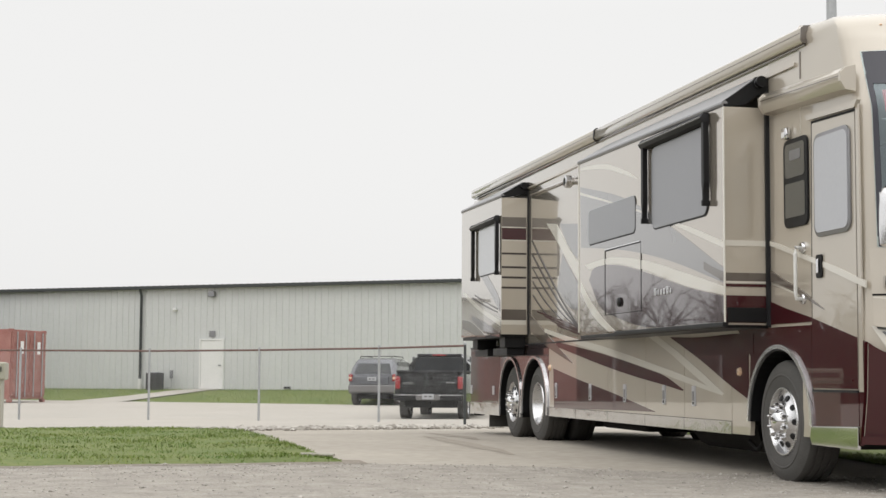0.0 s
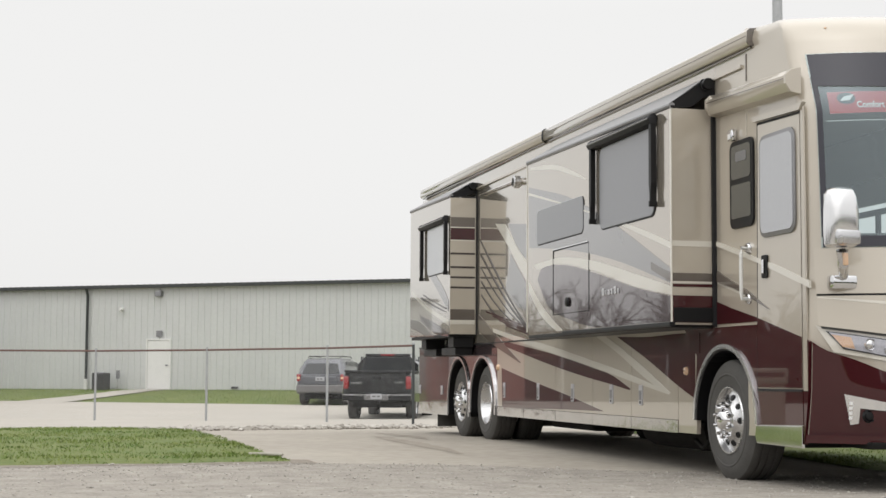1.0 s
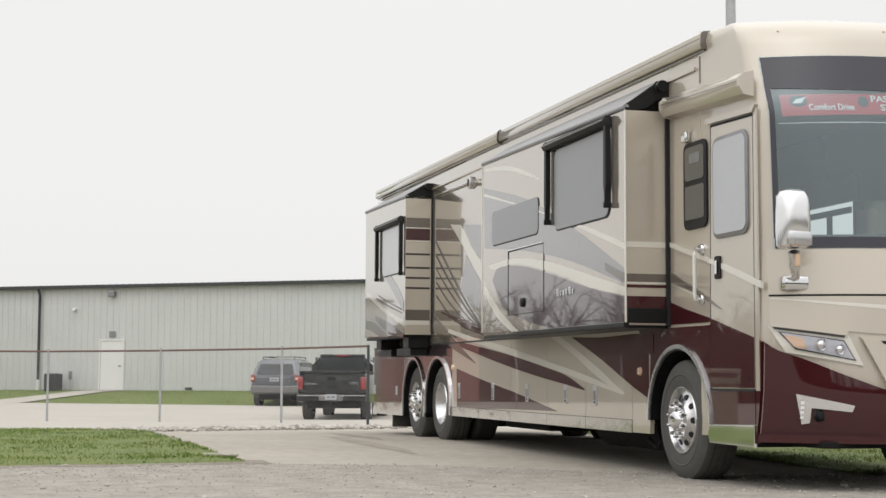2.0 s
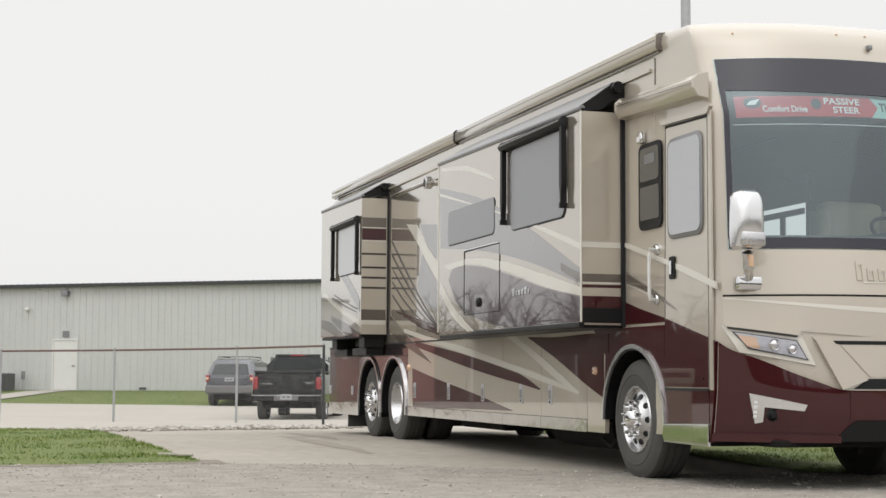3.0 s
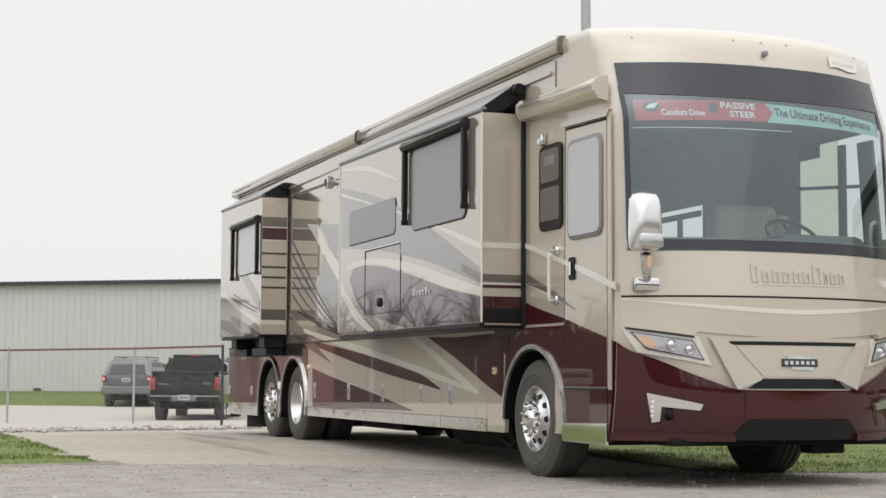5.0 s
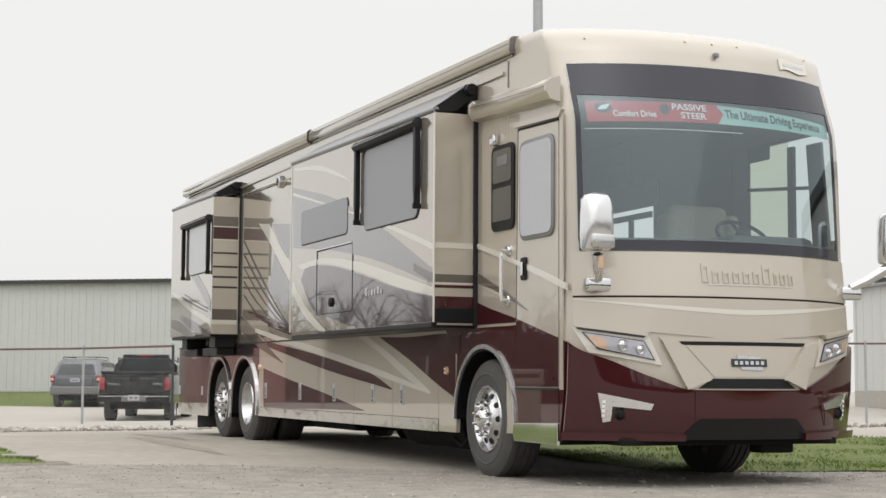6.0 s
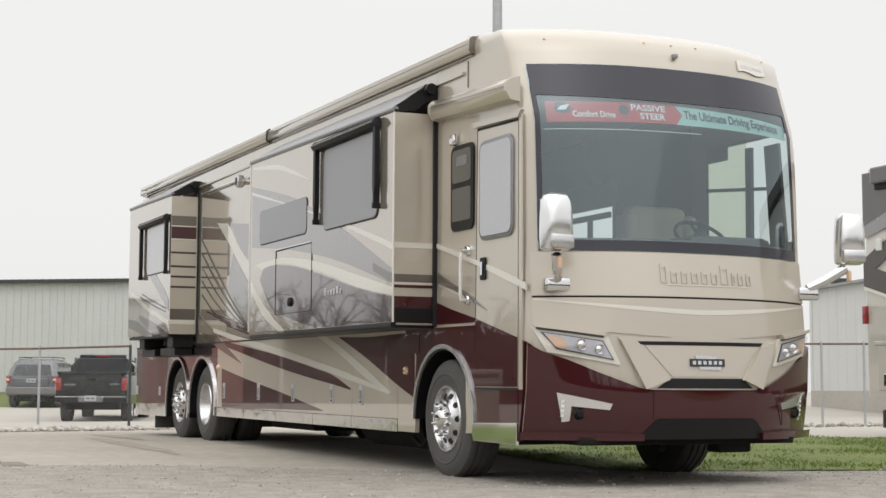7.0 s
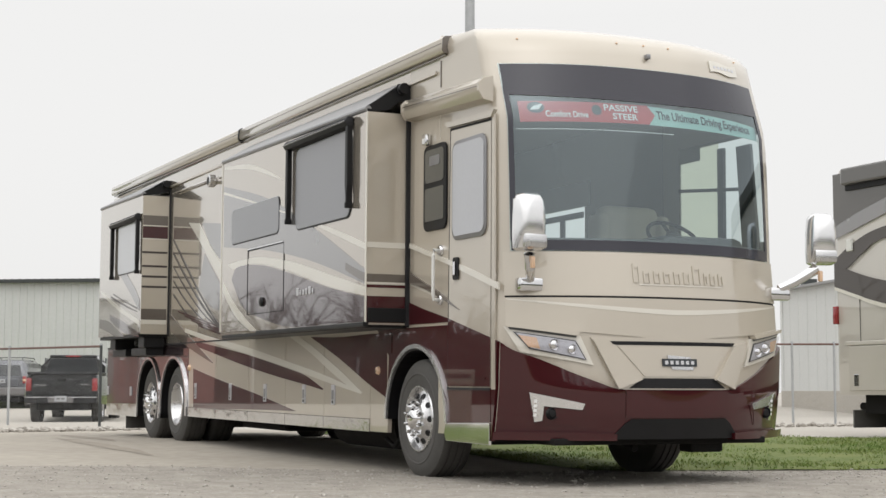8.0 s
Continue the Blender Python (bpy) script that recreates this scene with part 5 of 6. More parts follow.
# ---- wheels ----
def wheel(name, y, x_out, deep, parent):
    """One tyre with its rim; deep: the dished rim of the drive axle."""
    e = new(name)
    e.parent = parent
    e.location = (x_out, y, 0.467)
    e.scale = (1, 0.943, 0.943)
    R = 0.525
    tyre = lathe([(0.06, 0.275), (0.015, 0.292), (0.0, 0.345), (-0.005, 0.42), (0.008, 0.47), (0.03, R - 0.012), (0.055, R), (0.085, R), (0.09, R - 0.012), (0.10, R - 0.012), (0.105, R), (0.145, R),
                  (0.15, R - 0.012), (0.16, R - 0.012), (0.165, R), (0.205, R), (0.21, R - 0.012), (0.22, R - 0.012), (0.225, R), (0.26, R), (0.29, R - 0.015), (0.31, 0.46), (0.315, 0.38), (0.28, 0.275)], 56, "x")
    part("tyre", tyre, M_RUBBER, e, "black rubber tyre", True)
    part("sidewall_ring", lathe([(-0.004, 0.385), (-0.009, 0.392), (-0.009, 0.40), (-0.004, 0.407)], 56, "x"), M_RUBBER, e, "", True)
    if deep:
        prof_r = [(0.014, 0.295), (0.002, 0.290), (0.002, 0.280), (0.02, 0.268), (0.14, 0.252), (0.165, 0.235), (0.17, 0.16), (0.16, 0.10)]
    else:
        prof_r = [(0.014, 0.295), (0.002, 0.290), (0.002, 0.280), (0.02, 0.268), (0.04, 0.257), (0.032, 0.23), (0.004, 0.17), (-0.02, 0.155), (-0.025, 0.12), (-0.025, 0.05)]
    rim = part("rim", lathe(prof_r, 56, "x"), M_ALU, e, "polished aluminium rim", True)
    hx = 0.16 if deep else -0.025
    part("hub", lathe([(hx + 0.02, 0.11), (hx - 0.015, 0.098), (hx - 0.035, 0.085), (hx - 0.05, 0.07), (hx - 0.056, 0.04), (hx - 0.056, 0.0001)], 28, "x"), M_CHROME, rim, "chrome hub cap", True)
    for k in range(10):
        a = 2 * math.pi * (k + 0.5) / 10
        if not deep or k % 2 == 0:
            nb = part("lug_nut", lathe([(hx - 0.050, 0.001), (hx - 0.046, 0.011), (hx - 0.02, 0.017), (hx + 0.02, 0.020)], 8, "x"), M_CHROME, rim, "", True)
            nb.location = (0, 0.142 * math.cos(a), 0.142 * math.sin(a))
        if not deep:
            a = 2 * math.pi * k / 10
            hole = part("hand_hole", lathe([(0.008, 0.0001), (0.008, 0.026), (0.020, 0.029)], 14, "x"), M_BLACK, rim, "dark oval hand hole", True)
            hole.matrix_local = Matrix.Translation((0.006, 0.212 * math.cos(a), 0.212 * math.sin(a))) @ Matrix.Rotation(a, 4, "X") @ Matrix.Rotation(radians(-24), 4, "Z")
    return e


wf_ = wheel("front_wheel", AF - 0.03, 0.0, False, rv)
wd_ = wheel("drive_wheel", AD, 0.03, True, rv)
wt_ = wheel("tag_wheel", AT - 0.02, 0.02, False, rv)
for y, deep in ((AF - 0.03, False), (AD, True), (AT - 0.02, False)):
    far = wheel("far_wheel", y, 0, deep, rv)
    far.matrix_local = pose(W - (0.20 if y < 3 else 0.06), y, 0.467, 0, 0, 180) @ Matrix.Diagonal((1, 0.943, 0.943, 1))
inner = wheel("inner_wheel", AD, 0.40, True, rv)

# chassis, axles, tanks and flaps
ch = part("chassis", merge(box(0.62, 0.78, 0.9, 12.9, 0.55, 0.85), box(1.79, 1.95, 0.9, 12.9, 0.55, 0.85)), M_CHASSIS, rv, "black chassis rails")
part("underbelly", box(0.06, W - 0.06, 2.6, 8.85, 0.42, 1.0), M_CHASSIS, rv)
part("engine_bay", box(0.06, W - 0.06, 11.6, REAR - 0.08, 0.36, 1.1), M_CHASSIS, rv)
for y in (AF, AD, AT):
    part("axle", tube([(0.3, y, 0.50), (W - 0.3, y, 0.50)], 0.09, 10), M_CHASSIS, rv)
    part("wheel_well", box(0.5, W - 0.5, y - 0.56, y + 0.56, 0.62, 1.15), M_CHASSIS, rv)
part("front_floor", box(0.06, W - 0.06, 0.5, 1.3, 0.40, 1.05), M_CHASSIS, rv)
part("fuel_tank", tube([(0.5, 3.0, 0.36), (0.5, 4.6, 0.36)], 0.22, 14), M_CHASSIS, rv, "", True)
part("tank", box(0.35, 1.2, 6.2, 7.8, 0.22, 0.5, 0.04), M_CHASSIS, rv)
part("tow_bar", tube([(1.15, 0.3, 0.27), (1.15, 0.6, 0.35)], 0.03, 8), M_CHASSIS, rv)
part("tow_hook", box(1.55, 1.85, 0.12, 0.3, 0.24, 0.33, 0.02), M_CHASSIS, rv)
part("front_skid", box(0.3, 2.2, 0.05, 0.5, 0.31, 0.36, 0.01), M_CHASSIS, rv)
part("hose", tube([(0.2, 2.5, 0.36), (0.15, 2.7, 0.20), (0.2, 3.0, 0.26)], 0.02, 8), M_CHASSIS, rv)
part("mud_flap", box(0.0, W - 0.1, 12.20, 12.225, 0.08, 0.36, 0.004), M_RUBBER, rv, "wide black rubber mud flap")
part("step_box", box(0.05, 0.5, 0.56, 1.2, 0.30, 0.5), M_CHASSIS, rv)

# ---- front: windscreen, hood, bumper, lamps ----
ws = part("windscreen", pane(span(WS0 - 0.004, WS1 + 0.004, 40), WZ0 - 0.01, WZ1 + 0.01, 14, 0.008), M_WS, rv, "large tinted one-piece windscreen", True)
ws.visible_shadow = False
band = lambda name, a, b, lo, hi: part(name, patch(span(a, b, 40), lo, hi, 18, 0.013, 0.004), M_WSBAND, ws, "black glass border", True)
band("top_band", WS0, WS1, lambda u: 2.962 + 0.03 * mid(u) ** 2, lambda u: WZ1 + 0.005)
band("bottom_band", WS0, WS1, lambda u: WZ0 - 0.005, lambda u: WZ0 + 0.075)
band("side_band", WS0 - 0.002, WS0 + 0.012, lambda u: WZ0 + 0.07, lambda u: 3.06)
band("side_band", WS1 - 0.014, WS1 + 0.002, lambda u: WZ0 + 0.07, lambda u: 3.06)
# sales banner inside the glass
BR = part("banner", patch(span(0.07, 0.47, 16), lambda u: 2.767 + 0.05 * (u - 0.07), lambda u: 2.937 + 0.02 * (u - 0.07), 2, -0.012, 0.003), M_BANNER_RED, ws, "red sales banner behind the glass", True)
part("banner_point", patch(span(0.47, 0.494, 4), lambda u: 2.787 + 0.079 * (u - 0.47) / 0.024, lambda u: 2.945 - 0.079 * (u - 0.47) / 0.024, 2, -0.012, 0.003), M_BANNER_RED, BR, "", True)
BT = part("banner", patch(span(0.472, 0.945, 16), lambda u: 2.785 - 0.02 * (u - 0.47), lambda u: 2.942 - 0.10 * (u - 0.47), 2, -0.017, 0.003), M_BANNER_TEAL, ws, "pale teal sales banner behind the glass", True)


def lettering(text, u0, u1, z, height, material, parent, off, slope=0.0):
    """Raised letters laid on the front, from u0 to u1."""
    cu = bpy.data.curves.new("lettering", "FONT")
    cu.body = text
    cu.extrude = 0.0
    cu.offset = 0.022
    ob = bpy.data.objects.new("lettering", cu)
    scene.collection.objects.link(ob)
    bpy.context.view_layer.update()
    me = bpy.data.meshes.new_from_object(ob.evaluated_get(bpy.context.evaluated_depsgraph_get()))
    bpy.data.objects.remove(ob)
    xs_ = [v.co.x for v in me.vertices]
    ys_ = [v.co.y for v in me.vertices]
    x0, x1, y1 = min(xs_), max(xs_), max(ys_)
    for v in me.vertices:
        k = (v.co.x - x0) / (x1 - x0)
        v.co = nose(u0 + (u1 - u0) * k, z + height * v.co.y / y1 + slope * k, off)
    me.materials.append(material)
    o = new("lettering", me)
    o.parent = parent
    return o


lettering("Comfort Drive", 0.142, 0.268, 2.812, 0.05, M_WHITE, BR, -0.009)
lettering("PASSIVE", 0.321, 0.435, 2.88, 0.05, M_WHITE, BR, -0.009)
lettering("STEER", 0.346, 0.431, 2.812, 0.05, M_WHITE, BR, -0.009)
lettering("The Ultimate Driving Experience", 0.50, 0.90, 2.84, 0.068, M_INK, BT, -0.013, -0.02)


def disc(u0, z0, ru, rz):
    return patch(span(u0 - ru, u0 + ru, 10), lambda u: z0 - rz * math.sqrt(max(0, 1 - ((u - u0) / ru) ** 2)), lambda u: z0 + rz * math.sqrt(max(0, 1 - ((u - u0) / ru) ** 2)), 2, -0.0095, 0.002)


part("banner_mark", disc(0.117, 2.885, 0.025, 0.045), M_INK, BR, "dark round mark")
part("banner_mark", quad_patch(((0.10, 2.865), (0.125, 2.868), (0.138, 2.915), (0.112, 2.90)), 2, -0.007, 0.001), M_WHITE, BR)
part("banner_mark", disc(0.297, 2.878, 0.016, 0.042), M_INK, BR, "dark round mark")

part("shade_rod", patch(span(0.06, 0.56, 20), lambda u: 2.712 + 0.02 * u, lambda u: 2.718 + 0.02 * u, 1, -0.03, 0.006), M_WHITE, ws, "thin pale shade rod behind the glass")

# lower edge of cream and maroon: the bumper's top line across the front
TOPLINE = [(0.0, 1.085), (0.02, 1.04), (0.04, 1.006), (0.094, 0.952), (0.179, 0.848), (0.239, 0.786), (0.29, 0.735), (0.32, 0.724), (0.5, 0.722)]


def topline(u):
    return lerp(TOPLINE, min(u, 1 - u))


LOWLINE = [(0.0, 0.37), (0.1, 0.365), (0.22, 0.36), (0.3, 0.36), (0.5, 0.36)]
bp = part("bumper", patch(span(0.004, 0.996, 64), lambda u: lerp(LOWLINE, min(u, 1 - u)), topline, 12, 0.022, 0.03), M_MAROON, rv, "glossy maroon front bumper", True)
part("bumper_side", prism([(0.47, 0.33), (0.47, 1.115), (0.40, 1.09), (0.375, 1.08), (0.395, 0.72), (0.425, 0.55), (0.465, 0.36)], "x", -0.013, 0.02), M_MAROON, rv)
part("bumper_side", prism([(0.9, 0.33), (0.9, 1.23), (0.40, 1.09), (0.375, 1.08), (0.395, 0.72), (0.425, 0.55), (0.465, 0.36)], "x", W - 0.02, W + 0.013), M_MAROON, rv)
# flared lip below
part("bumper_lip", patch(span(0.0, 0.30, 16), lambda u: 0.345, lambda u: 0.405 - 0.10 * max(0, u - 0.2), 2, 0.065, 0.075), M_MAROON, bp, "", True)
part("bumper_lip", patch(span(0.70, 1.0, 16), lambda u: 0.345, lambda u: 0.405 - 0.10 * max(0, 0.8 - u), 2, 0.065, 0.075), M_MAROON, bp, "", True)
part("lower_intake", patch(span(0.29, 0.72, 24), lambda u: 0.355, lambda u: min(0.505, 0.37 + 2.8 * min(u - 0.288, 0.722 - u)), 3, 0.034, 0.03), M_BLACK, bp, "matt black lower intake", True)
part("centre_panel", patch(span(0.325, 0.675, 16), lambda u: 0.515, lambda u: 0.715, 4, 0.030, 0.03), M_MAROON, bp, "raised maroon centre panel", True)
# grille plate with intakes
part("grille_frame", quad_patch(((0.315, 0.725), (0.685, 0.725), (0.77, 1.115), (0.23, 1.115)), 10, 0.016, 0.02), M_BEIGE, rv, "champagne grille moulding", True)
gp = part("grille_plate", quad_patch(((0.385, 0.822), (0.615, 0.822), (0.695, 1.055), (0.305, 1.055)), 10, 0.022, 0.02), M_BEIGE, rv, "champagne grille plate", True)
part("upper_slot", quad_patch(((0.295, 1.058), (0.71, 1.058), (0.72, 1.086), (0.285, 1.086)), 10, 0.019, 0.02), M_BLACK, rv, "dark upper grille slot")
part("lower_slot", quad_patch(((0.335, 0.735), (0.668, 0.735), (0.627, 0.81), (0.38, 0.81)), 10, 0.021, 0.02), M_BLACK, rv, "dark lower grille slot")
part("emblem", quad_patch(((0.443, 0.90), (0.561, 0.90), (0.561, 0.958), (0.443, 0.958)), 4, 0.034, 0.012), M_INK, gp, "dark maker's emblem plate")
part("emblem_wave", quad_patch(((0.475, 0.878), (0.55, 0.872), (0.54, 0.972), (0.46, 0.985)), 4, 0.030, 0.01), M_ALU, gp, "chrome wave behind the emblem")
for k in range(6):
    part("emblem_mark", quad_patch(((0.450 + k * 0.0178, 0.915), (0.461 + k * 0.0178, 0.915), (0.461 + k * 0.0178, 0.943), (0.450 + k * 0.0178, 0.943)), 1, 0.037, 0.004), M_ALU, gp)
# slanted cheeks between grille and headlamps
for fl_ in (False, True):
    g = (lambda c: flip(c)) if fl_ else (lambda c: c)
    part("grille_arm", quad_patch(g(((0.302, 0.728), (0.374, 0.80), (0.296, 1.058), (0.234, 1.098))), 8, 0.052, 0.05), M_BEIGE, rv, "champagne slanted grille arm", True)
    hp = part("headlamp_pocket", quad_patch(g(((0.05, 1.0), (0.236, 0.905), (0.202, 1.125), (0.012, 1.195))), 10, 0.018, 0.03), M_CREAM, rv, "cream headlamp surround", True)
    hl = part("headlamp", quad_patch(g(((0.072, 1.023), (0.217, 0.941), (0.189, 1.088), (0.034, 1.155))), 8, 0.026, 0.02), M_AC, hp, "swept headlamp with amber turn signal", True)
    part("reflector", quad_patch(g(((0.076, 1.031), (0.212, 0.951), (0.187, 1.08), (0.041, 1.146))), 6, 0.029, 0.004), M_BOWL, hl)
    part("turn_signal", quad_patch(g(((0.070, 1.040), (0.098, 1.024), (0.090, 1.108), (0.046, 1.130))), 4, 0.034, 0.006), M_AMBER, hl, "amber turn signal")
    for uu, zz, rr_ in ((0.134, 1.055, 0.042), (0.178, 1.022, 0.036)):
        u_ = 1 - uu if fl_ else uu
        pr = part("projector", lathe([(-0.012, 0.0001), (-0.010, rr_ * 0.6), (0.0, rr_ * 0.95), (-0.012, rr_), (0.01, rr_ * 1.08)], 20, "y"), M_CHROME, hl, "round projector lamp", True)
        pr.location = nose(u_, zz, 0.036)
    part("lens", quad_patch(g(((0.070, 1.021), (0.219, 0.938), (0.191, 1.091), (0.032, 1.157))), 8, 0.045, 0.004), M_LAMP, hl, "clear headlamp lens", True)
    # lower strip is dark to paint the shade beneath the beige brow
    part("brow", quad_patch(g(((0.026, 1.172), (0.190, 1.108), (0.193, 1.13), (0.022, 1.20))), 8, 0.030, 0.03), M_DASH, hp, "dark strip painted as shade above the headlamp", True)
    part("brow", quad_patch(g(((0.022, 1.190), (0.193, 1.122), (0.20, 1.150), (0.018, 1.217))), 8, 0.055, 0.05), M_BEIGE, hp, "", True)
    fg = part("fog_recess", quad_patch(g(((0.085, 0.47), (0.196, 0.45), (0.225, 0.61), (0.068, 0.71))), 6, 0.026, 0.01), M_MAROON, bp, "", True)
    part("fog_trim", quad_patch(g(((0.106, 0.60), (0.204, 0.572), (0.211, 0.618), (0.073, 0.70))), 6, 0.036, 0.012), M_SHELL, fg, "silver fog lamp trim", True)
    part("fog_trim", quad_patch(g(((0.089, 0.48), (0.107, 0.49), (0.109, 0.603), (0.073, 0.70))), 4, 0.037, 0.012), M_SHELL, fg, "silver fog lamp trim", True)
    part("fog_pocket", quad_patch(g(((0.112, 0.47), (0.192, 0.455), (0.203, 0.562), (0.112, 0.592))), 4, 0.029, 0.006), M_MAROON, fg, "", True)
    fo = part("fog_lamp", lathe([(-0.012, 0.0001), (-0.010, 0.025), (0.0, 0.036), (-0.01, 0.042), (0.02, 0.048)], 16, "y"), M_BLACK, fg, "small round fog lamp", True)
    fo.location = nose(0.87 if fl_ else 0.13, 0.545, 0.036)
    for k in range(4):
        part("daytime_lamp", quad_patch(g(((0.085, 0.52 + k * 0.035), (0.092, 0.52 + k * 0.035), (0.092, 0.54 + k * 0.035), (0.085, 0.54 + k * 0.035))), 1, 0.040, 0.004), M_WHITE, fg)
# hood seam, belt moulding and light stripe
part("hood_seam", patch(span(0.018, 0.982, 50), lambda u: 1.412, lambda u: 1.426, 1, 0.003, 0.012), M_SEAL, rv, "thin dark hood seam", True)
part("hood", patch(span(0.018, 0.982, 50), lambda u: 1.10 + 0.10 * mid(u) ** 1.2, lambda u: 1.411, 6, 0.012, 0.015), M_BEIGE, rv, "champagne hood panel", True)
part("hood_stripe", patch(span(0.02, 0.98, 50), lambda u: 1.291 + 0.113 * mid(u) ** 1.6, lambda u: 1.329 + 0.08 * mid(u) ** 1.6, 2, 0.0145, 0.012), M_CREAM, rv, "cream stripe across the hood", True)
part("windscreen_sill", patch(span(0.018, 0.982, 50), lambda u: 1.427, lambda u: WZ0 - 0.015, 5, 0.012, 0.015), M_BEIGE, rv, "champagne panel below the windscreen", True)
# raised model lettering as plain bars
pos = 0.366
for k, (w_, h_) in enumerate(((0.020, 0.145), (0.021, 0.09), (0.021, 0.09), (0.022, 0.09), (0.021, 0.09), (0.021, 0.09), (0.028, 0.145), (0.010, 0.09), (0.020, 0.09), (0.018, 0.09))):
    z0 = 1.532
    q_ = bmesh.new()
    for c0, c1, d0, d1 in ((0, 0.22, 0, h_), (0.84, 1, 0, h_ * 0.86), (0.24, 0.76, 0, 0.012), (0.24, 0.76, h_ * 0.86 - 0.012, h_ * 0.86)):
        merge(q_, quad_patch(((pos + w_ * c0, z0 + d0), (pos + w_ * c1, z0 + d0), (pos + w_ * c1, z0 + d1), (pos + w_ * c0, z0 + d1)), 1, 0.021, 0.012))
    part("raised_letter_bar", q_, M_BEIGE, rv, "champagne raised nameplate mark")
    pos += w_ + 0.0132
part("nameplate_rule", quad_patch(((0.385, 1.514), (0.68, 1.514), (0.68, 1.521), (0.385, 1.521)), 8, 0.018, 0.01), M_CREAM, rv)
# cap details: camera, clearance lamps, maker's plate
cm = part("front_camera", box(-0.018, 0.018, -0.045, 0.02, -0.02, 0.02, 0.008), M_FRAME, rv, "small front camera", True)
cm.location = nose(0.5, 3.36, 0.0)
for u in (0.10, 0.404, 0.5, 0.592, 0.90):
    cl = part("clearance_lamp", lathe([(-0.018, 0.001), (-0.014, 0.006), (0.0, 0.009), (0.02, 0.009)], 10, "y"), M_AMBER, rv, "tiny clearance lamp", True)
    cl.location = nose(u, 3.46, 0.0)
ce = part("cap_emblem", patch(span(0.752, 0.888, 14), lambda u: 3.312 + 0.010 * math.sin(52 * (u - 0.752)), lambda u: 3.405 + 0.010 * math.sin(52 * (u - 0.752)), 3, 0.012, 0.01), M_CREAM, rv, "pale wavy cap emblem", True)
for k in range(6):
    part("emblem_mark", quad_patch(((0.768 + k * 0.018, 3.348), (0.780 + k * 0.018, 3.348), (0.780 + k * 0.018, 3.372), (0.768 + k * 0.018, 3.372)), 1, 0.014, 0.004), M_BOWL, ce)


# mirrors
def mirror(side):
    e = new("mirror_assembly")
    e.parent = rv
    a = Vector((2.55, 0.33, 1.50)) if side else nose(0.078, 1.50, 0.02)
    part("mirror_base", box(a.x - 0.10, a.x + 0.10, a.y - 0.05, a.y + 0.06, 1.455, 1.56, 0.02), M_CHROME, e, "chrome mirror bracket", True)
    if side:
        tip, head = Vector((2.85, 0.20, 1.72)), Vector((2.89, 0.20, 1.965))
        arm = [(a.x, a.y - 0.02, 1.55), (2.68, 0.27, 1.61), tip]
    else:
        tip, head = Vector((0.075, 0.02, 1.72)), Vector((0.05, 0.0, 1.955))
        arm = [(a.x - 0.02, a.y - 0.05, 1.55), (0.10, 0.06, 1.62), tip]
    part("mirror_arm", tube(arm, [0.035, 0.04, 0.045], 12), M_CHROME, e, "chrome mirror arm", True)
    part("arm_lamp", box(tip.x - 0.012, tip.x + 0.022, tip.y - 0.055, tip.y - 0.02, tip.z - 0.11, tip.z - 0.02, 0.010), M_AMBER, e, "amber lamp in the mirror arm", True)
    b = bmesh.new()
    rings_ = []
    for k, (z, w_, d_) in enumerate(((-0.215, 0.09, 0.05), (-0.20, 0.115, 0.08), (-0.10, 0.122, 0.105), (0.05, 0.118, 0.11), (0.15, 0.108, 0.10), (0.19, 0.09, 0.085), (0.21, 0.06, 0.05))):
        ring = []
        for j in range(24):
            a_ = 2 * math.pi * j / 24
            ring.append(b.verts.new((w_ * math.copysign(abs(math.cos(a_)) ** 0.55, math.cos(a_)), -d_ * abs(math.sin(a_)) ** 0.7 if math.sin(a_) < 0 else 0.06 * abs(math.sin(a_)) ** 0.4, z)))
        rings_.append(ring)
    for p, q in zip(rings_, rings_[1:]):
        for j in range(24):
            b.faces.new((p[j], p[(j + 1) % 24], q[(j + 1) % 24], q[j]))
    b.faces.new(rings_[0][::-1])
    b.faces.new(rings_[-1])
    bmesh.ops.recalc_face_normals(b, faces=b.faces[:])
    h = part("mirror_housing", b, M_SHELL, e, "chrome mirror housing", True)
    h.matrix_local = Matrix.Translation(head) @ Matrix.Rotation(radians(-12 if side else 10), 4, "Z")
    part("mirror_glass", box(-0.09, 0.09, 0.058, 0.066, -0.18, 0.17, 0.003), M_CHROME, h)
    part("lower_trim", box(-0.10, 0.10, -0.112, -0.05, -0.20, -0.095, 0.018), M_ALU, h, "grey lower trim", True)


mirror(False)
mirror(True)

# ---- cab interior seen through the windscreen ----
cab = root("cab_interior", pose(0, 1.86, 0, 0.43, 0, 0) @ pose(0, -1.86, 0), "dim motorhome cab lining with partition", "vehicle interior")
part("floor", box(0.03, W - 0.03, 0.5, 6.2, 1.06, 1.10), M_INTERIOR, cab)
part("ceiling_lining", box(0.05, W - 0.05, 0.65, 6.2, 3.28, 3.32), M_INTERIOR, cab)
part("partition", box(0.03, W - 0.03, 6.15, 6.2, 1.1, 3.3), M_INTERIOR, cab)
def window_sheet(x, y0, y1, z0, z1):
    b = bmesh.new()
    b.faces.new([b.verts.new(p) for p in ((x, y0, z0), (x, y0, z1), (x, y1, z1), (x, y1, z0))])
    return b


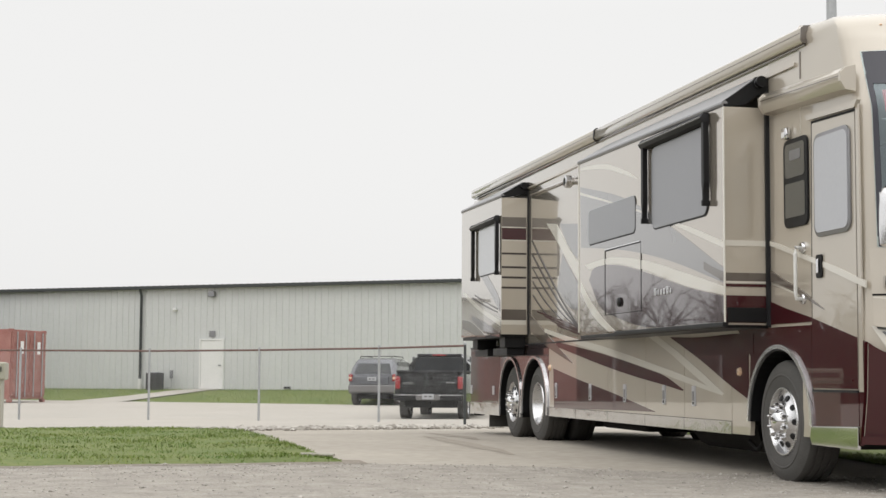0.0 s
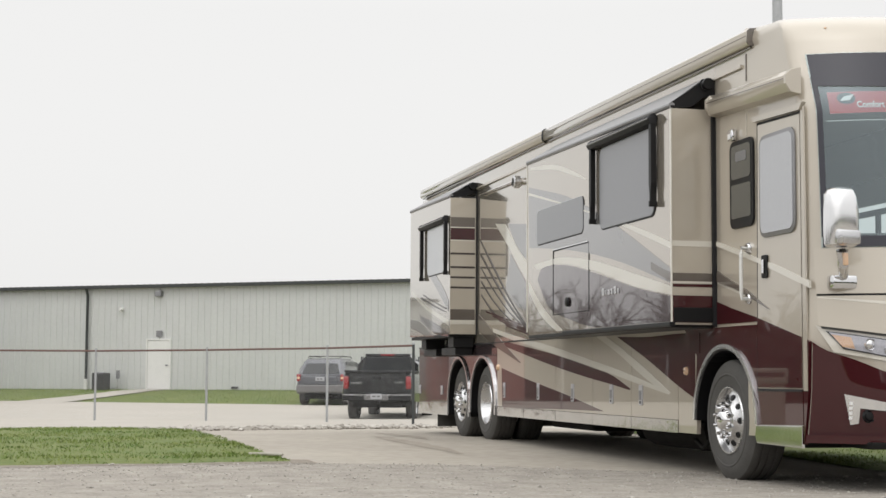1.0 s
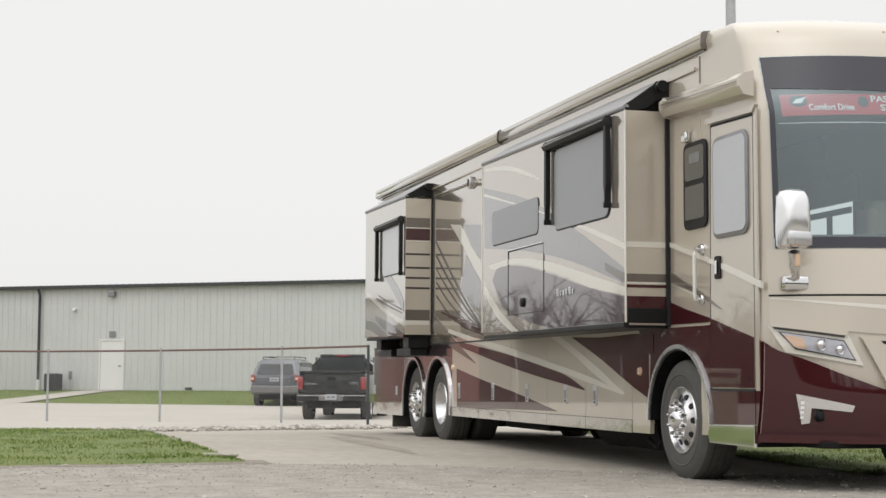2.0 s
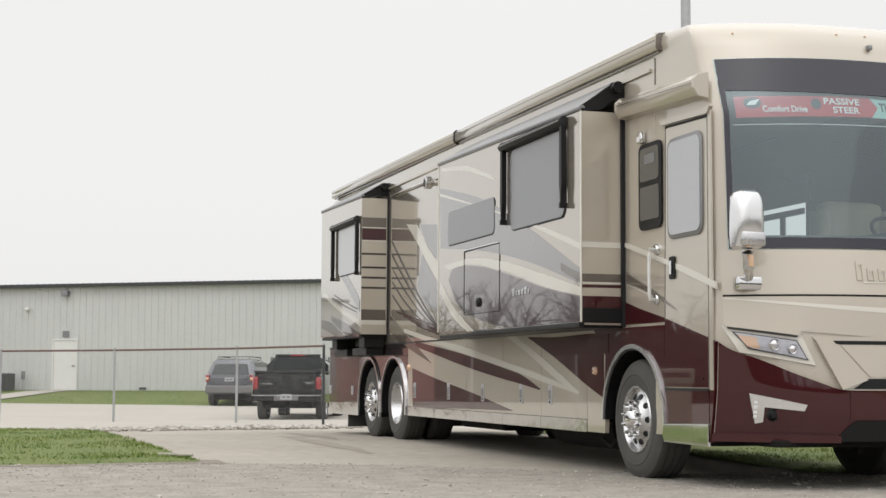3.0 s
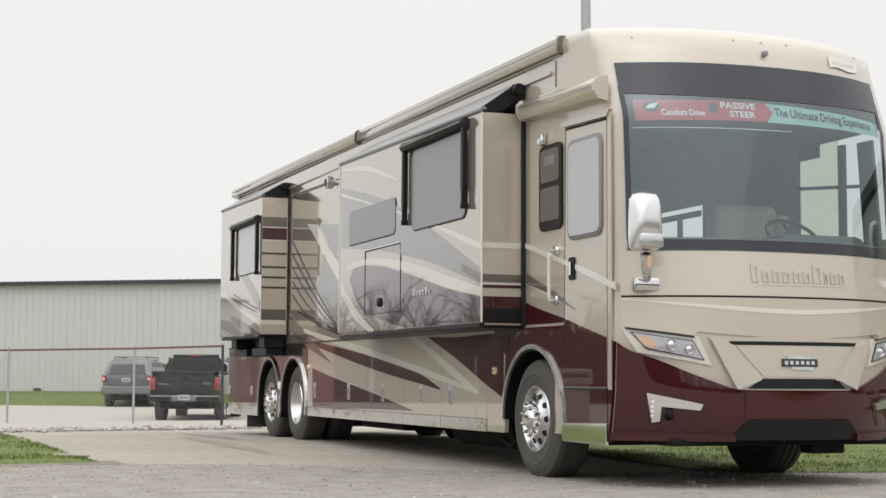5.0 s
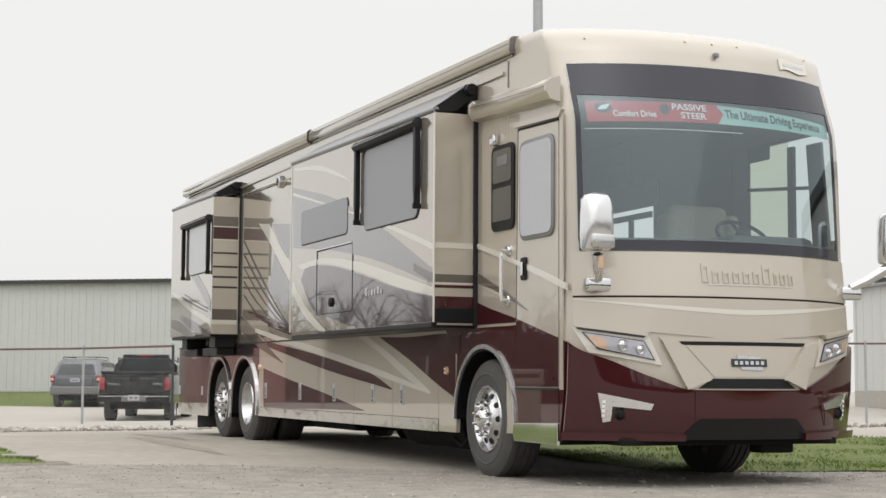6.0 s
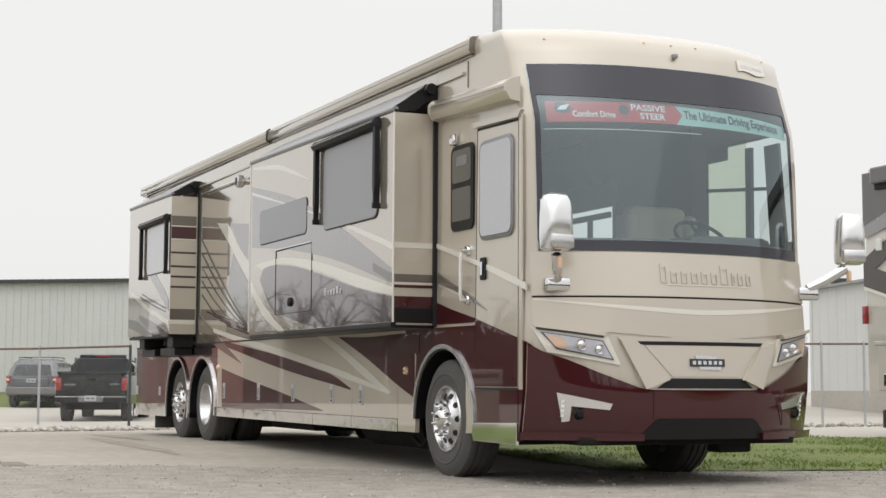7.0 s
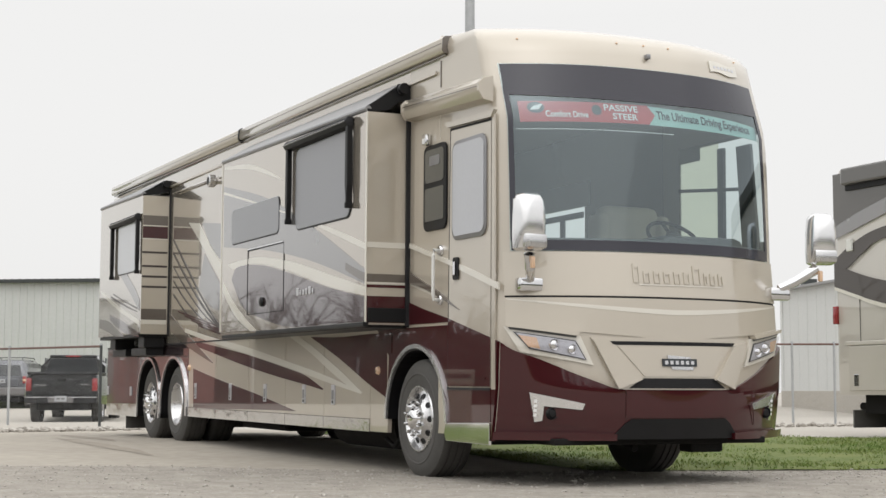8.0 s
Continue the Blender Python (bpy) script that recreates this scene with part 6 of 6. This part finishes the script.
fw = part("driver_window", window_sheet(W - 0.006, 0.55, 1.77, 1.92, 2.90), M_CLEAR, rv, "clear driver's side window")
fw.visible_shadow = False
part("window_post", box(W - 0.03, W + 0.004, 1.07, 1.15, 1.9, 2.82), M_BLACK, fw)
part("window_bar", prism([(0.86, 2.42), (1.76, 2.50), (1.76, 2.53), (0.86, 2.45)], "x", W - 0.03, W - 0.012), M_BLACK, fw)
part("window_pillar", prism([(0.56, 1.9), (0.78, 1.9), (0.86, 2.8), (0.66, 2.8)], "x", W - 0.04, W - 0.014), M_DASH, fw)
# added tinted sheet, standing for a beige surface behind this pane
rp_ = part("rear_pane", window_sheet(W - 0.014, 1.15, 1.77, 1.92, 2.90), M_YELLOWTINT, fw, "yellow-tinted sheet added for a beige surface behind the rear pane")
rp_.visible_shadow = False
lw_ = part("far_side_window", window_sheet(W - 0.006, 3.5, 4.45, 1.93, 2.76), M_CLEAR, rv, "clear window in the far wall")
lw_.visible_shadow = False
part("window_bar", box(W - 0.03, W - 0.008, 3.5, 4.45, 2.44, 2.50), M_BLACK, lw_)
part("window_post", box(W - 0.03, W - 0.008, 3.88, 3.96, 1.93, 2.44), M_BLACK, lw_)
part("window_head", box(W - 0.03, W - 0.008, 3.38, 4.45, 2.55, 2.80), M_INTERIOR, lw_)
part("side_lining", box(0.02, 0.04, 0.80, 6.15, 1.1, 3.3), M_INTERIOR, cab)
dash = part("dashboard", patch(span(0.03, 0.97, 24), lambda u: 1.62, lambda u: 1.87, 2, -0.03, 0.5), M_DASH, cab, "grey dashboard", True)
part("dash_cowl", box(1.55, 2.35, 0.50, 0.95, 1.75, 1.97, 0.06), M_DASH, cab, "", True)


def cab_seat(x, y, turn):
    e = root("captain_seat", pose(0, 1.86, 0, 0.43, 0, 0) @ pose(x, y - 1.86, 1.1, 0, 0, turn), "cream leather captain's seat", "seat", "cab seats")
    part("cushion", box(-0.28, 0.28, -0.28, 0.28, 0.36, 0.54, 0.06, None, 3), M_LEATHER, e, "", True)
    part("backrest", box(-0.30, 0.30, 0.20, 0.40, 0.50, 1.24, 0.08, None, 3), M_LEATHER, e, "", True)
    for s in (-1, 1):
        part("side_bolster", box(s * 0.31 - 0.06, s * 0.31 + 0.06, 0.14, 0.38, 0.60, 1.16, 0.05, None, 3), M_LEATHER, e, "", True)
    for s in (-1, 1):
        part("armrest", box(s * 0.33 - 0.05, s * 0.33 + 0.05, -0.2, 0.3, 0.62, 0.72, 0.03, None, 3), M_LEATHER, e, "", True)
    part("pedestal", box(-0.2, 0.2, -0.2, 0.2, 0.0, 0.36, 0.03), M_DASH, e)
    return e


cab_seat(1.98, 1.45, 0)
st = root("steering_wheel", pose(0, 1.86, 0, 0.43, 0, 0) @ pose(1.98, 1.0 - 1.86, 2.0, 40, 0, 0), "dark round steering wheel behind the dashboard", "steering wheel")
part("wheel_rim", tube([(0.23 * math.cos(2 * math.pi * k / 28), 0.23 * math.sin(2 * math.pi * k / 28), 0) for k in range(29)], 0.017, 8), M_BLACK, st, "", True)
for a_ in (90, 210, 330):
    part("spoke", tube([(0, 0, 0), (0.22 * math.cos(radians(a_)), 0.22 * math.sin(radians(a_)), 0)], 0.016, 8), M_BLACK, st, "", True)
part("wheel_hub", lathe([(-0.03, 0.0001), (-0.03, 0.07), (0.03, 0.07), (0.035, 0.0001)], 16, "z"), M_BLACK, st, "", True)

# ---- parked pickup and SUV beyond the fence ----
def loft(secs, name, material, parent, label="", smooth=True):
    """Joins cross-sections of equal point count along the vehicle."""
    b = bmesh.new()
    rs = [[b.verts.new(p) for p in s] for s in secs]
    n = len(rs[0])
    for p, q in zip(rs, rs[1:]):
        for j in range(n):
            b.faces.new((p[j], p[(j + 1) % n], q[(j + 1) % n], q[j]))
    b.faces.new(rs[0][::-1])
    b.faces.new(rs[-1])
    bmesh.ops.recalc_face_normals(b, faces=b.faces[:])
    return part(name, b, material, parent, label, smooth)


def section(y, w, z0, z1, r=0.08, top=None):
    """A rounded cross-section at y: half width w, narrowing to top at the upper edge."""
    t = top if top is not None else w
    return [(-w, y, z0), (w, y, z0), (w + 0.01, y, z0 + (z1 - z0) * 0.5), (t, y, z1 - r), (t - r, y, z1), (-t + r, y, z1), (-t, y, z1 - r), (-w - 0.01, y, z0 + (z1 - z0) * 0.5)]


def road_wheel(parent, x, y, r, w):
    e = new("wheel")
    e.parent = parent
    e.location = (x, y, r)
    part("tyre", lathe([(-w / 2, r * 0.6), (-w / 2, r * 0.9), (-w / 2 + 0.03, r), (w / 2 - 0.03, r), (w / 2, r * 0.9), (w / 2, r * 0.6)], 28, "x"), M_RUBBER, e, "", True)
    part("rim", lathe([(-w / 2 + 0.01, r * 0.62), (-w / 2 + 0.05, r * 0.5), (-w / 2 + 0.02, 0.05), (w / 2 - 0.02, 0.05), (w / 2 - 0.05, r * 0.5), (w / 2 - 0.01, r * 0.62)], 28, "x"), M_ALU, e, "", True)


# pickup: rear faces -y
pk = root("pickup_truck", pose(3.06, 32.7, gz(3.5, 34.0) - 0.03, 0, 0, -20), "black full-size pickup truck parked behind the fence", "pickup truck")
pb = loft([section(0.12, 0.97, 0.62, 1.28, 0.05), section(0.2, 1.0, 0.55, 1.36, 0.05, 0.97), section(2.0, 1.0, 0.5, 1.34, 0.05, 0.97)], "bed", M_TRUCK, pk, "black truck bed")
loft([section(2.0, 1.0, 0.5, 1.34, 0.05, 0.97), section(4.1, 1.0, 0.5, 1.30, 0.06, 0.96), section(5.4, 0.97, 0.5, 1.22, 0.1, 0.92), section(5.75, 0.9, 0.5, 1.1, 0.1, 0.8)], "front_body", M_TRUCK, pk)
loft([section(2.05, 0.90, 1.30, 1.88, 0.10, 0.72), section(2.35, 0.92, 1.30, 1.93, 0.08, 0.74), section(3.6, 0.92, 1.30, 1.93, 0.08, 0.72), section(4.4, 0.88, 1.28, 1.4, 0.05, 0.80)], "cab", M_TRUCK, pk, "black truck cab")
part("tailgate", box(-0.80, 0.80, 0.06, 0.14, 0.78, 1.36, 0.02), M_TRUCK, pk, "black tailgate")
part("tailgate_recess", box(-0.62, 0.62, 0.045, 0.07, 0.92, 1.22, 0.015), M_TRUCK, pk)
part("tailgate_badge", box(-0.74, -0.42, 0.035, 0.06, 1.02, 1.06, 0.004), M_CHROME, pk, "chrome badge bar")
part("tailgate_badge", box(0.50, 0.74, 0.035, 0.06, 1.04, 1.08, 0.004), M_CHROME, pk, "chrome badge bar")
part("tonneau_cover", box(-0.95, 0.95, 0.12, 2.0, 1.35, 1.41, 0.02), M_BLACK, pk, "black bed cover")
part("rear_window", prism([(-0.76, 1.40), (0.76, 1.40), (0.74, 1.50), (0.645, 1.78), (0.60, 1.815), (-0.60, 1.815), (-0.645, 1.78), (-0.74, 1.50)], "y", 2.005, 2.06, 0.01), M_AUTOGLASS, pk)
part("rear_bumper", box(-0.98, 0.98, -0.06, 0.14, 0.55, 0.74, 0.03), M_BLACK, pk, "dark rear bumper")
part("roof_edge", box(-0.66, 0.66, 1.99, 2.30, 1.835, 1.915, 0.03), M_BLACK, pk, "", True)
part("brake_lamp", box(-0.2, 0.2, 1.97, 2.05, 1.855, 1.905, 0.01), M_RED, pk, "red high brake lamp")
for s in (-1, 1):
    part("tail_lamp", box(s * 0.89 - 0.075, s * 0.89 + 0.075, 0.05, 0.2, 0.88, 1.24, 0.03), M_RED, pk, "red tail lamp", True)
    part("side_window", prism([(2.35, 1.42), (4.0, 1.42), (3.5, 1.84), (2.5, 1.84)], "x", s * 0.86 - 0.02, s * 0.86 + 0.02), M_AUTOGLASS, pk)
    for y in (1.25, 4.85):
        road_wheel(pk, s * 0.84, y, 0.39, 0.28)
    part("door_mirror", box(s * 1.1 - 0.1, s * 1.1 + 0.1, 3.7, 3.8, 1.4, 1.6, 0.03), M_BLACK, pk)
part("number_plate", box(-0.16, 0.16, -0.085, -0.07, 0.60, 0.75, 0.005), M_PLATE, pk, "pale number plate")
part("plate_bars", merge(box(-0.11, -0.02, -0.089, -0.085, 0.655, 0.695), box(0.02, 0.11, -0.089, -0.085, 0.655, 0.695)), M_SILVER, pk)
part("bumper_trim", box(-0.96, 0.96, -0.066, -0.055, 0.705, 0.725, 0.003), M_ALU, pk, "bright bumper edge")
part("bumper_pad", box(-0.34, 0.34, -0.072, -0.05, 0.57, 0.70, 0.008), M_SUVLOW, pk)
part("tailgate_handle", box(-0.12, 0.12, 0.03, 0.06, 1.15, 1.24, 0.01), M_BLACK, pk)
part("bed_spoiler", box(-0.80, 0.80, 0.03, 0.16, 1.33, 1.38, 0.012), M_BLACK, pk)
part("hitch", box(-0.06, 0.06, -0.16, 0.1, 0.46, 0.56, 0.01), M_CHASSIS, pk)
part("undercarriage", box(-0.7, 0.7, 0.2, 5.2, 0.36, 0.58), M_CHASSIS, pk)

# SUV: rear faces -y, turned a little
sv = root("suv", pose(3.22, 44.1, gz(3.2, 45), 0, 0, -24), "grey compact SUV with roof rails parked in the lot", "car")
loft([section(0.10, 0.82, 0.50, 0.98, 0.06, 0.80), section(0.22, 0.88, 0.40, 1.04, 0.05, 0.86), section(2.4, 0.89, 0.36, 1.02, 0.05, 0.87), section(3.3, 0.89, 0.36, 1.0, 0.06, 0.85), section(4.2, 0.84, 0.38, 0.92, 0.1, 0.75), section(4.4, 0.74, 0.42, 0.8, 0.1, 0.66)], "lower_body", M_SUV, sv, "grey lower body")
loft([section(0.16, 0.84, 1.0, 1.10, 0.03, 0.82), section(0.40, 0.82, 1.0, 1.62, 0.07, 0.66), section(0.7, 0.82, 1.0, 1.68, 0.07, 0.66), section(2.4, 0.82, 1.0, 1.66, 0.07, 0.66), section(3.2, 0.80, 0.98, 1.06, 0.03, 0.76)], "cabin", M_SUV, sv, "grey cabin")
part("rear_window", prism([(-0.68, 1.12), (0.68, 1.12), (0.58, 1.54), (-0.58, 1.54)], "y", 0.0, 0.05, 0.01), M_AUTOGLASS, sv).matrix_local = pose(0, -0.34, 0.10, -26, 0, 0) @ pose(0, 0, 0)
part("liftgate", box(-0.60, 0.60, 0.05, 0.16, 0.72, 1.02, 0.03), M_SUV, sv)
part("rear_bumper", box(-0.86, 0.86, -0.02, 0.22, 0.44, 0.72, 0.05), M_SUVLOW, sv, "grey plastic bumper")
for s in (-1, 1):
    part("tail_lamp", box(s * 0.80 - 0.07, s * 0.80 + 0.07, 0.06, 0.30, 0.84, 1.10, 0.03), M_RED, sv, "red and orange tail lamp", True)
    part("turn_lens", box(s * 0.80 - 0.05, s * 0.80 + 0.05, 0.045, 0.1, 0.92, 1.0, 0.01), M_AMBER, sv)
    part("quarter_window", prism([(0.55, 1.10), (1.25, 1.10), (1.25, 1.55), (0.75, 1.55)], "x", s * 0.775 - 0.02, s * 0.775 + 0.02), M_AUTOGLASS, sv)
    part("door_window", prism([(1.33, 1.10), (2.1, 1.10), (2.1, 1.55), (1.33, 1.55)], "x", s * 0.775 - 0.02, s * 0.775 + 0.02), M_AUTOGLASS, sv)
    part("door_window", prism([(2.18, 1.10), (2.9, 1.10), (2.5, 1.5), (2.18, 1.55)], "x", s * 0.775 - 0.02, s * 0.775 + 0.02), M_AUTOGLASS, sv)
    part("roof_rail", tube([(s * 0.58, 0.6, 1.69), (s * 0.58, 0.7, 1.74), (s * 0.58, 2.2, 1.74), (s * 0.58, 2.3, 1.69)], 0.018, 6), M_BLACK, sv, "", True)
    for y in (0.85, 3.45):
        road_wheel(sv, s * 0.78, y, 0.345, 0.23)
part("cross_bar", tube([(-0.58, 0.85, 1.74), (0.58, 0.85, 1.74)], 0.015, 6), M_BLACK, sv)
part("number_plate", box(-0.16, 0.16, 0.02, 0.05, 0.86, 0.99, 0.005), M_PLATE, sv, "pale number plate")
part("plate_bars", merge(box(-0.11, -0.02, 0.015, 0.02, 0.905, 0.945), box(0.02, 0.11, 0.015, 0.02, 0.905, 0.945)), M_SILVER, sv)
part("undercarriage", box(-0.6, 0.6, 0.2, 4.0, 0.22, 0.42), M_CHASSIS, sv)

# ---- second motorhome at the edge of the lot ----
r2 = root("second_motorhome", pose(9.68, 8.32, gz(9.7, 8.3)), "tan, grey and brown motorhome parked alongside", "motorhome")
LEN = 11.0


def coach(pts, mm, x0, name, label=""):
    return part(name, prism([(-a, b) for a, b in pts], "x", x0, x0 + 0.012), mm, r2, label)


pr2 = [(0.02, 0.62), (0.0, 0.70), (0.0, 3.85), (0.05, 3.96), (0.2, 4.02), (2.35, 4.02), (2.5, 3.96), (2.55, 3.85), (2.55, 0.70), (2.53, 0.62)]
shell2 = bmesh.new()
ss = [[shell2.verts.new((x if k == 0 else (x + (0.05 if x < 1 else -0.05)), y, z - (0.05 if k else 0) * (1 if z > 2 else 0))) for x, z in pr2] for y, k in ((-LEN, 0), (-0.1, 0), (0.0, 1))]
for p, q in zip(ss, ss[1:]):
    for j in range(len(pr2)):
        shell2.faces.new((p[j], p[(j + 1) % len(pr2)], q[(j + 1) % len(pr2)], q[j]))
shell2.faces.new(ss[0][::-1])
shell2.faces.new(ss[-1])
bmesh.ops.recalc_face_normals(shell2, faces=shell2.faces[:])
part("body", shell2, M_TANCOACH, r2, "tan coach body", True)
coach([(0.02, 3.10), (0.02, 3.9), (LEN, 3.9), (LEN, 3.62), (3.0, 3.62), (1.2, 3.44), (0.5, 3.26)], M_DKGREY, -0.014, "grey_upper_paint", "dark grey upper paint")
coach([(0.02, 2.92), (0.02, 3.10), (0.5, 3.26), (1.2, 3.44), (3.0, 3.62), (3.0, 3.5), (1.2, 3.22)], M_SILVER, -0.017, "silver_swoosh")
coach(swoosh([(0.02, 2.62), (0.5, 2.86), (1.1, 3.02), (2.5, 3.15)], [(0.02, 2.47), (0.28, 2.47), (0.7, 2.70), (1.1, 2.85), (2.5, 2.95)]), M_BROWN, -0.018, "brown_swoosh", "dark brown swoosh")
coach(swoosh([(0.02, 2.56), (0.28, 2.47), (1.1, 2.25), (3.0, 1.95)], [(0.02, 2.22), (0.5, 2.08), (1.1, 1.92), (3.0, 1.55)]), M_BROWN, -0.020, "brown_swoosh", "dark brown swoosh")
coach(swoosh([(0.02, 2.22), (0.5, 2.08), (1.1, 1.92), (3.0, 1.55)], [(0.02, 2.17), (0.5, 2.03), (1.1, 1.86), (3.0, 1.48)]), M_CREAM, -0.022, "cream_stripe")
part("awning_cassette", box(-0.13, 0.0, -LEN, -0.32, 3.70, 3.95, 0.03), M_DKGREY, r2, "dark grey awning cassette")
part("cassette_gap", box(-0.05, 0.0, -LEN, -0.34, 3.62, 3.70), M_BLACK, r2)
part("compartment_rail", box(-0.03, 0.0, -LEN, -0.24, 1.34, 1.40, 0.01), M_TANCOACH, r2)
part("compartment_door", box(-0.02, 0.0, -2.6, -0.30, 0.68, 1.33, 0.01), M_TANCOACH, r2)
part("seam", box(-0.004, 0.001, -0.56, -0.55, 1.4, 2.1), M_SEAL, r2)
part("tail_lamp", box(-0.03, 0.10, -0.06, 0.03, 1.66, 1.93, 0.015), M_RED, r2, "red tail lamp", True)
part("socket_box", box(-0.05, 0.0, -0.45, -0.33, 2.72, 2.90, 0.012), M_DOORWHITE, r2, "small white socket cover")
part("latch", box(-0.03, 0.0, -0.52, -0.42, 0.74, 0.92, 0.008), M_CHROME, r2)
part("mud_flap", box(0.05, 2.5, -0.32, -0.29, 0.14, 0.40, 0.004), M_RUBBER, r2, "black rubber mud flap")
part("undercarriage", box(0.2, 2.3, -LEN + 0.5, -0.4, 0.35, 0.7), M_CHASSIS, r2)
part("exhaust", tube([(0.4, -0.5, 0.45), (0.4, -0.1, 0.45)], 0.06, 10), M_CHASSIS, r2)
for y in (-2.6, -8.8):
    for x in (0.2, 2.35):
        road_wheel(r2, x, y, 0.48, 0.28)
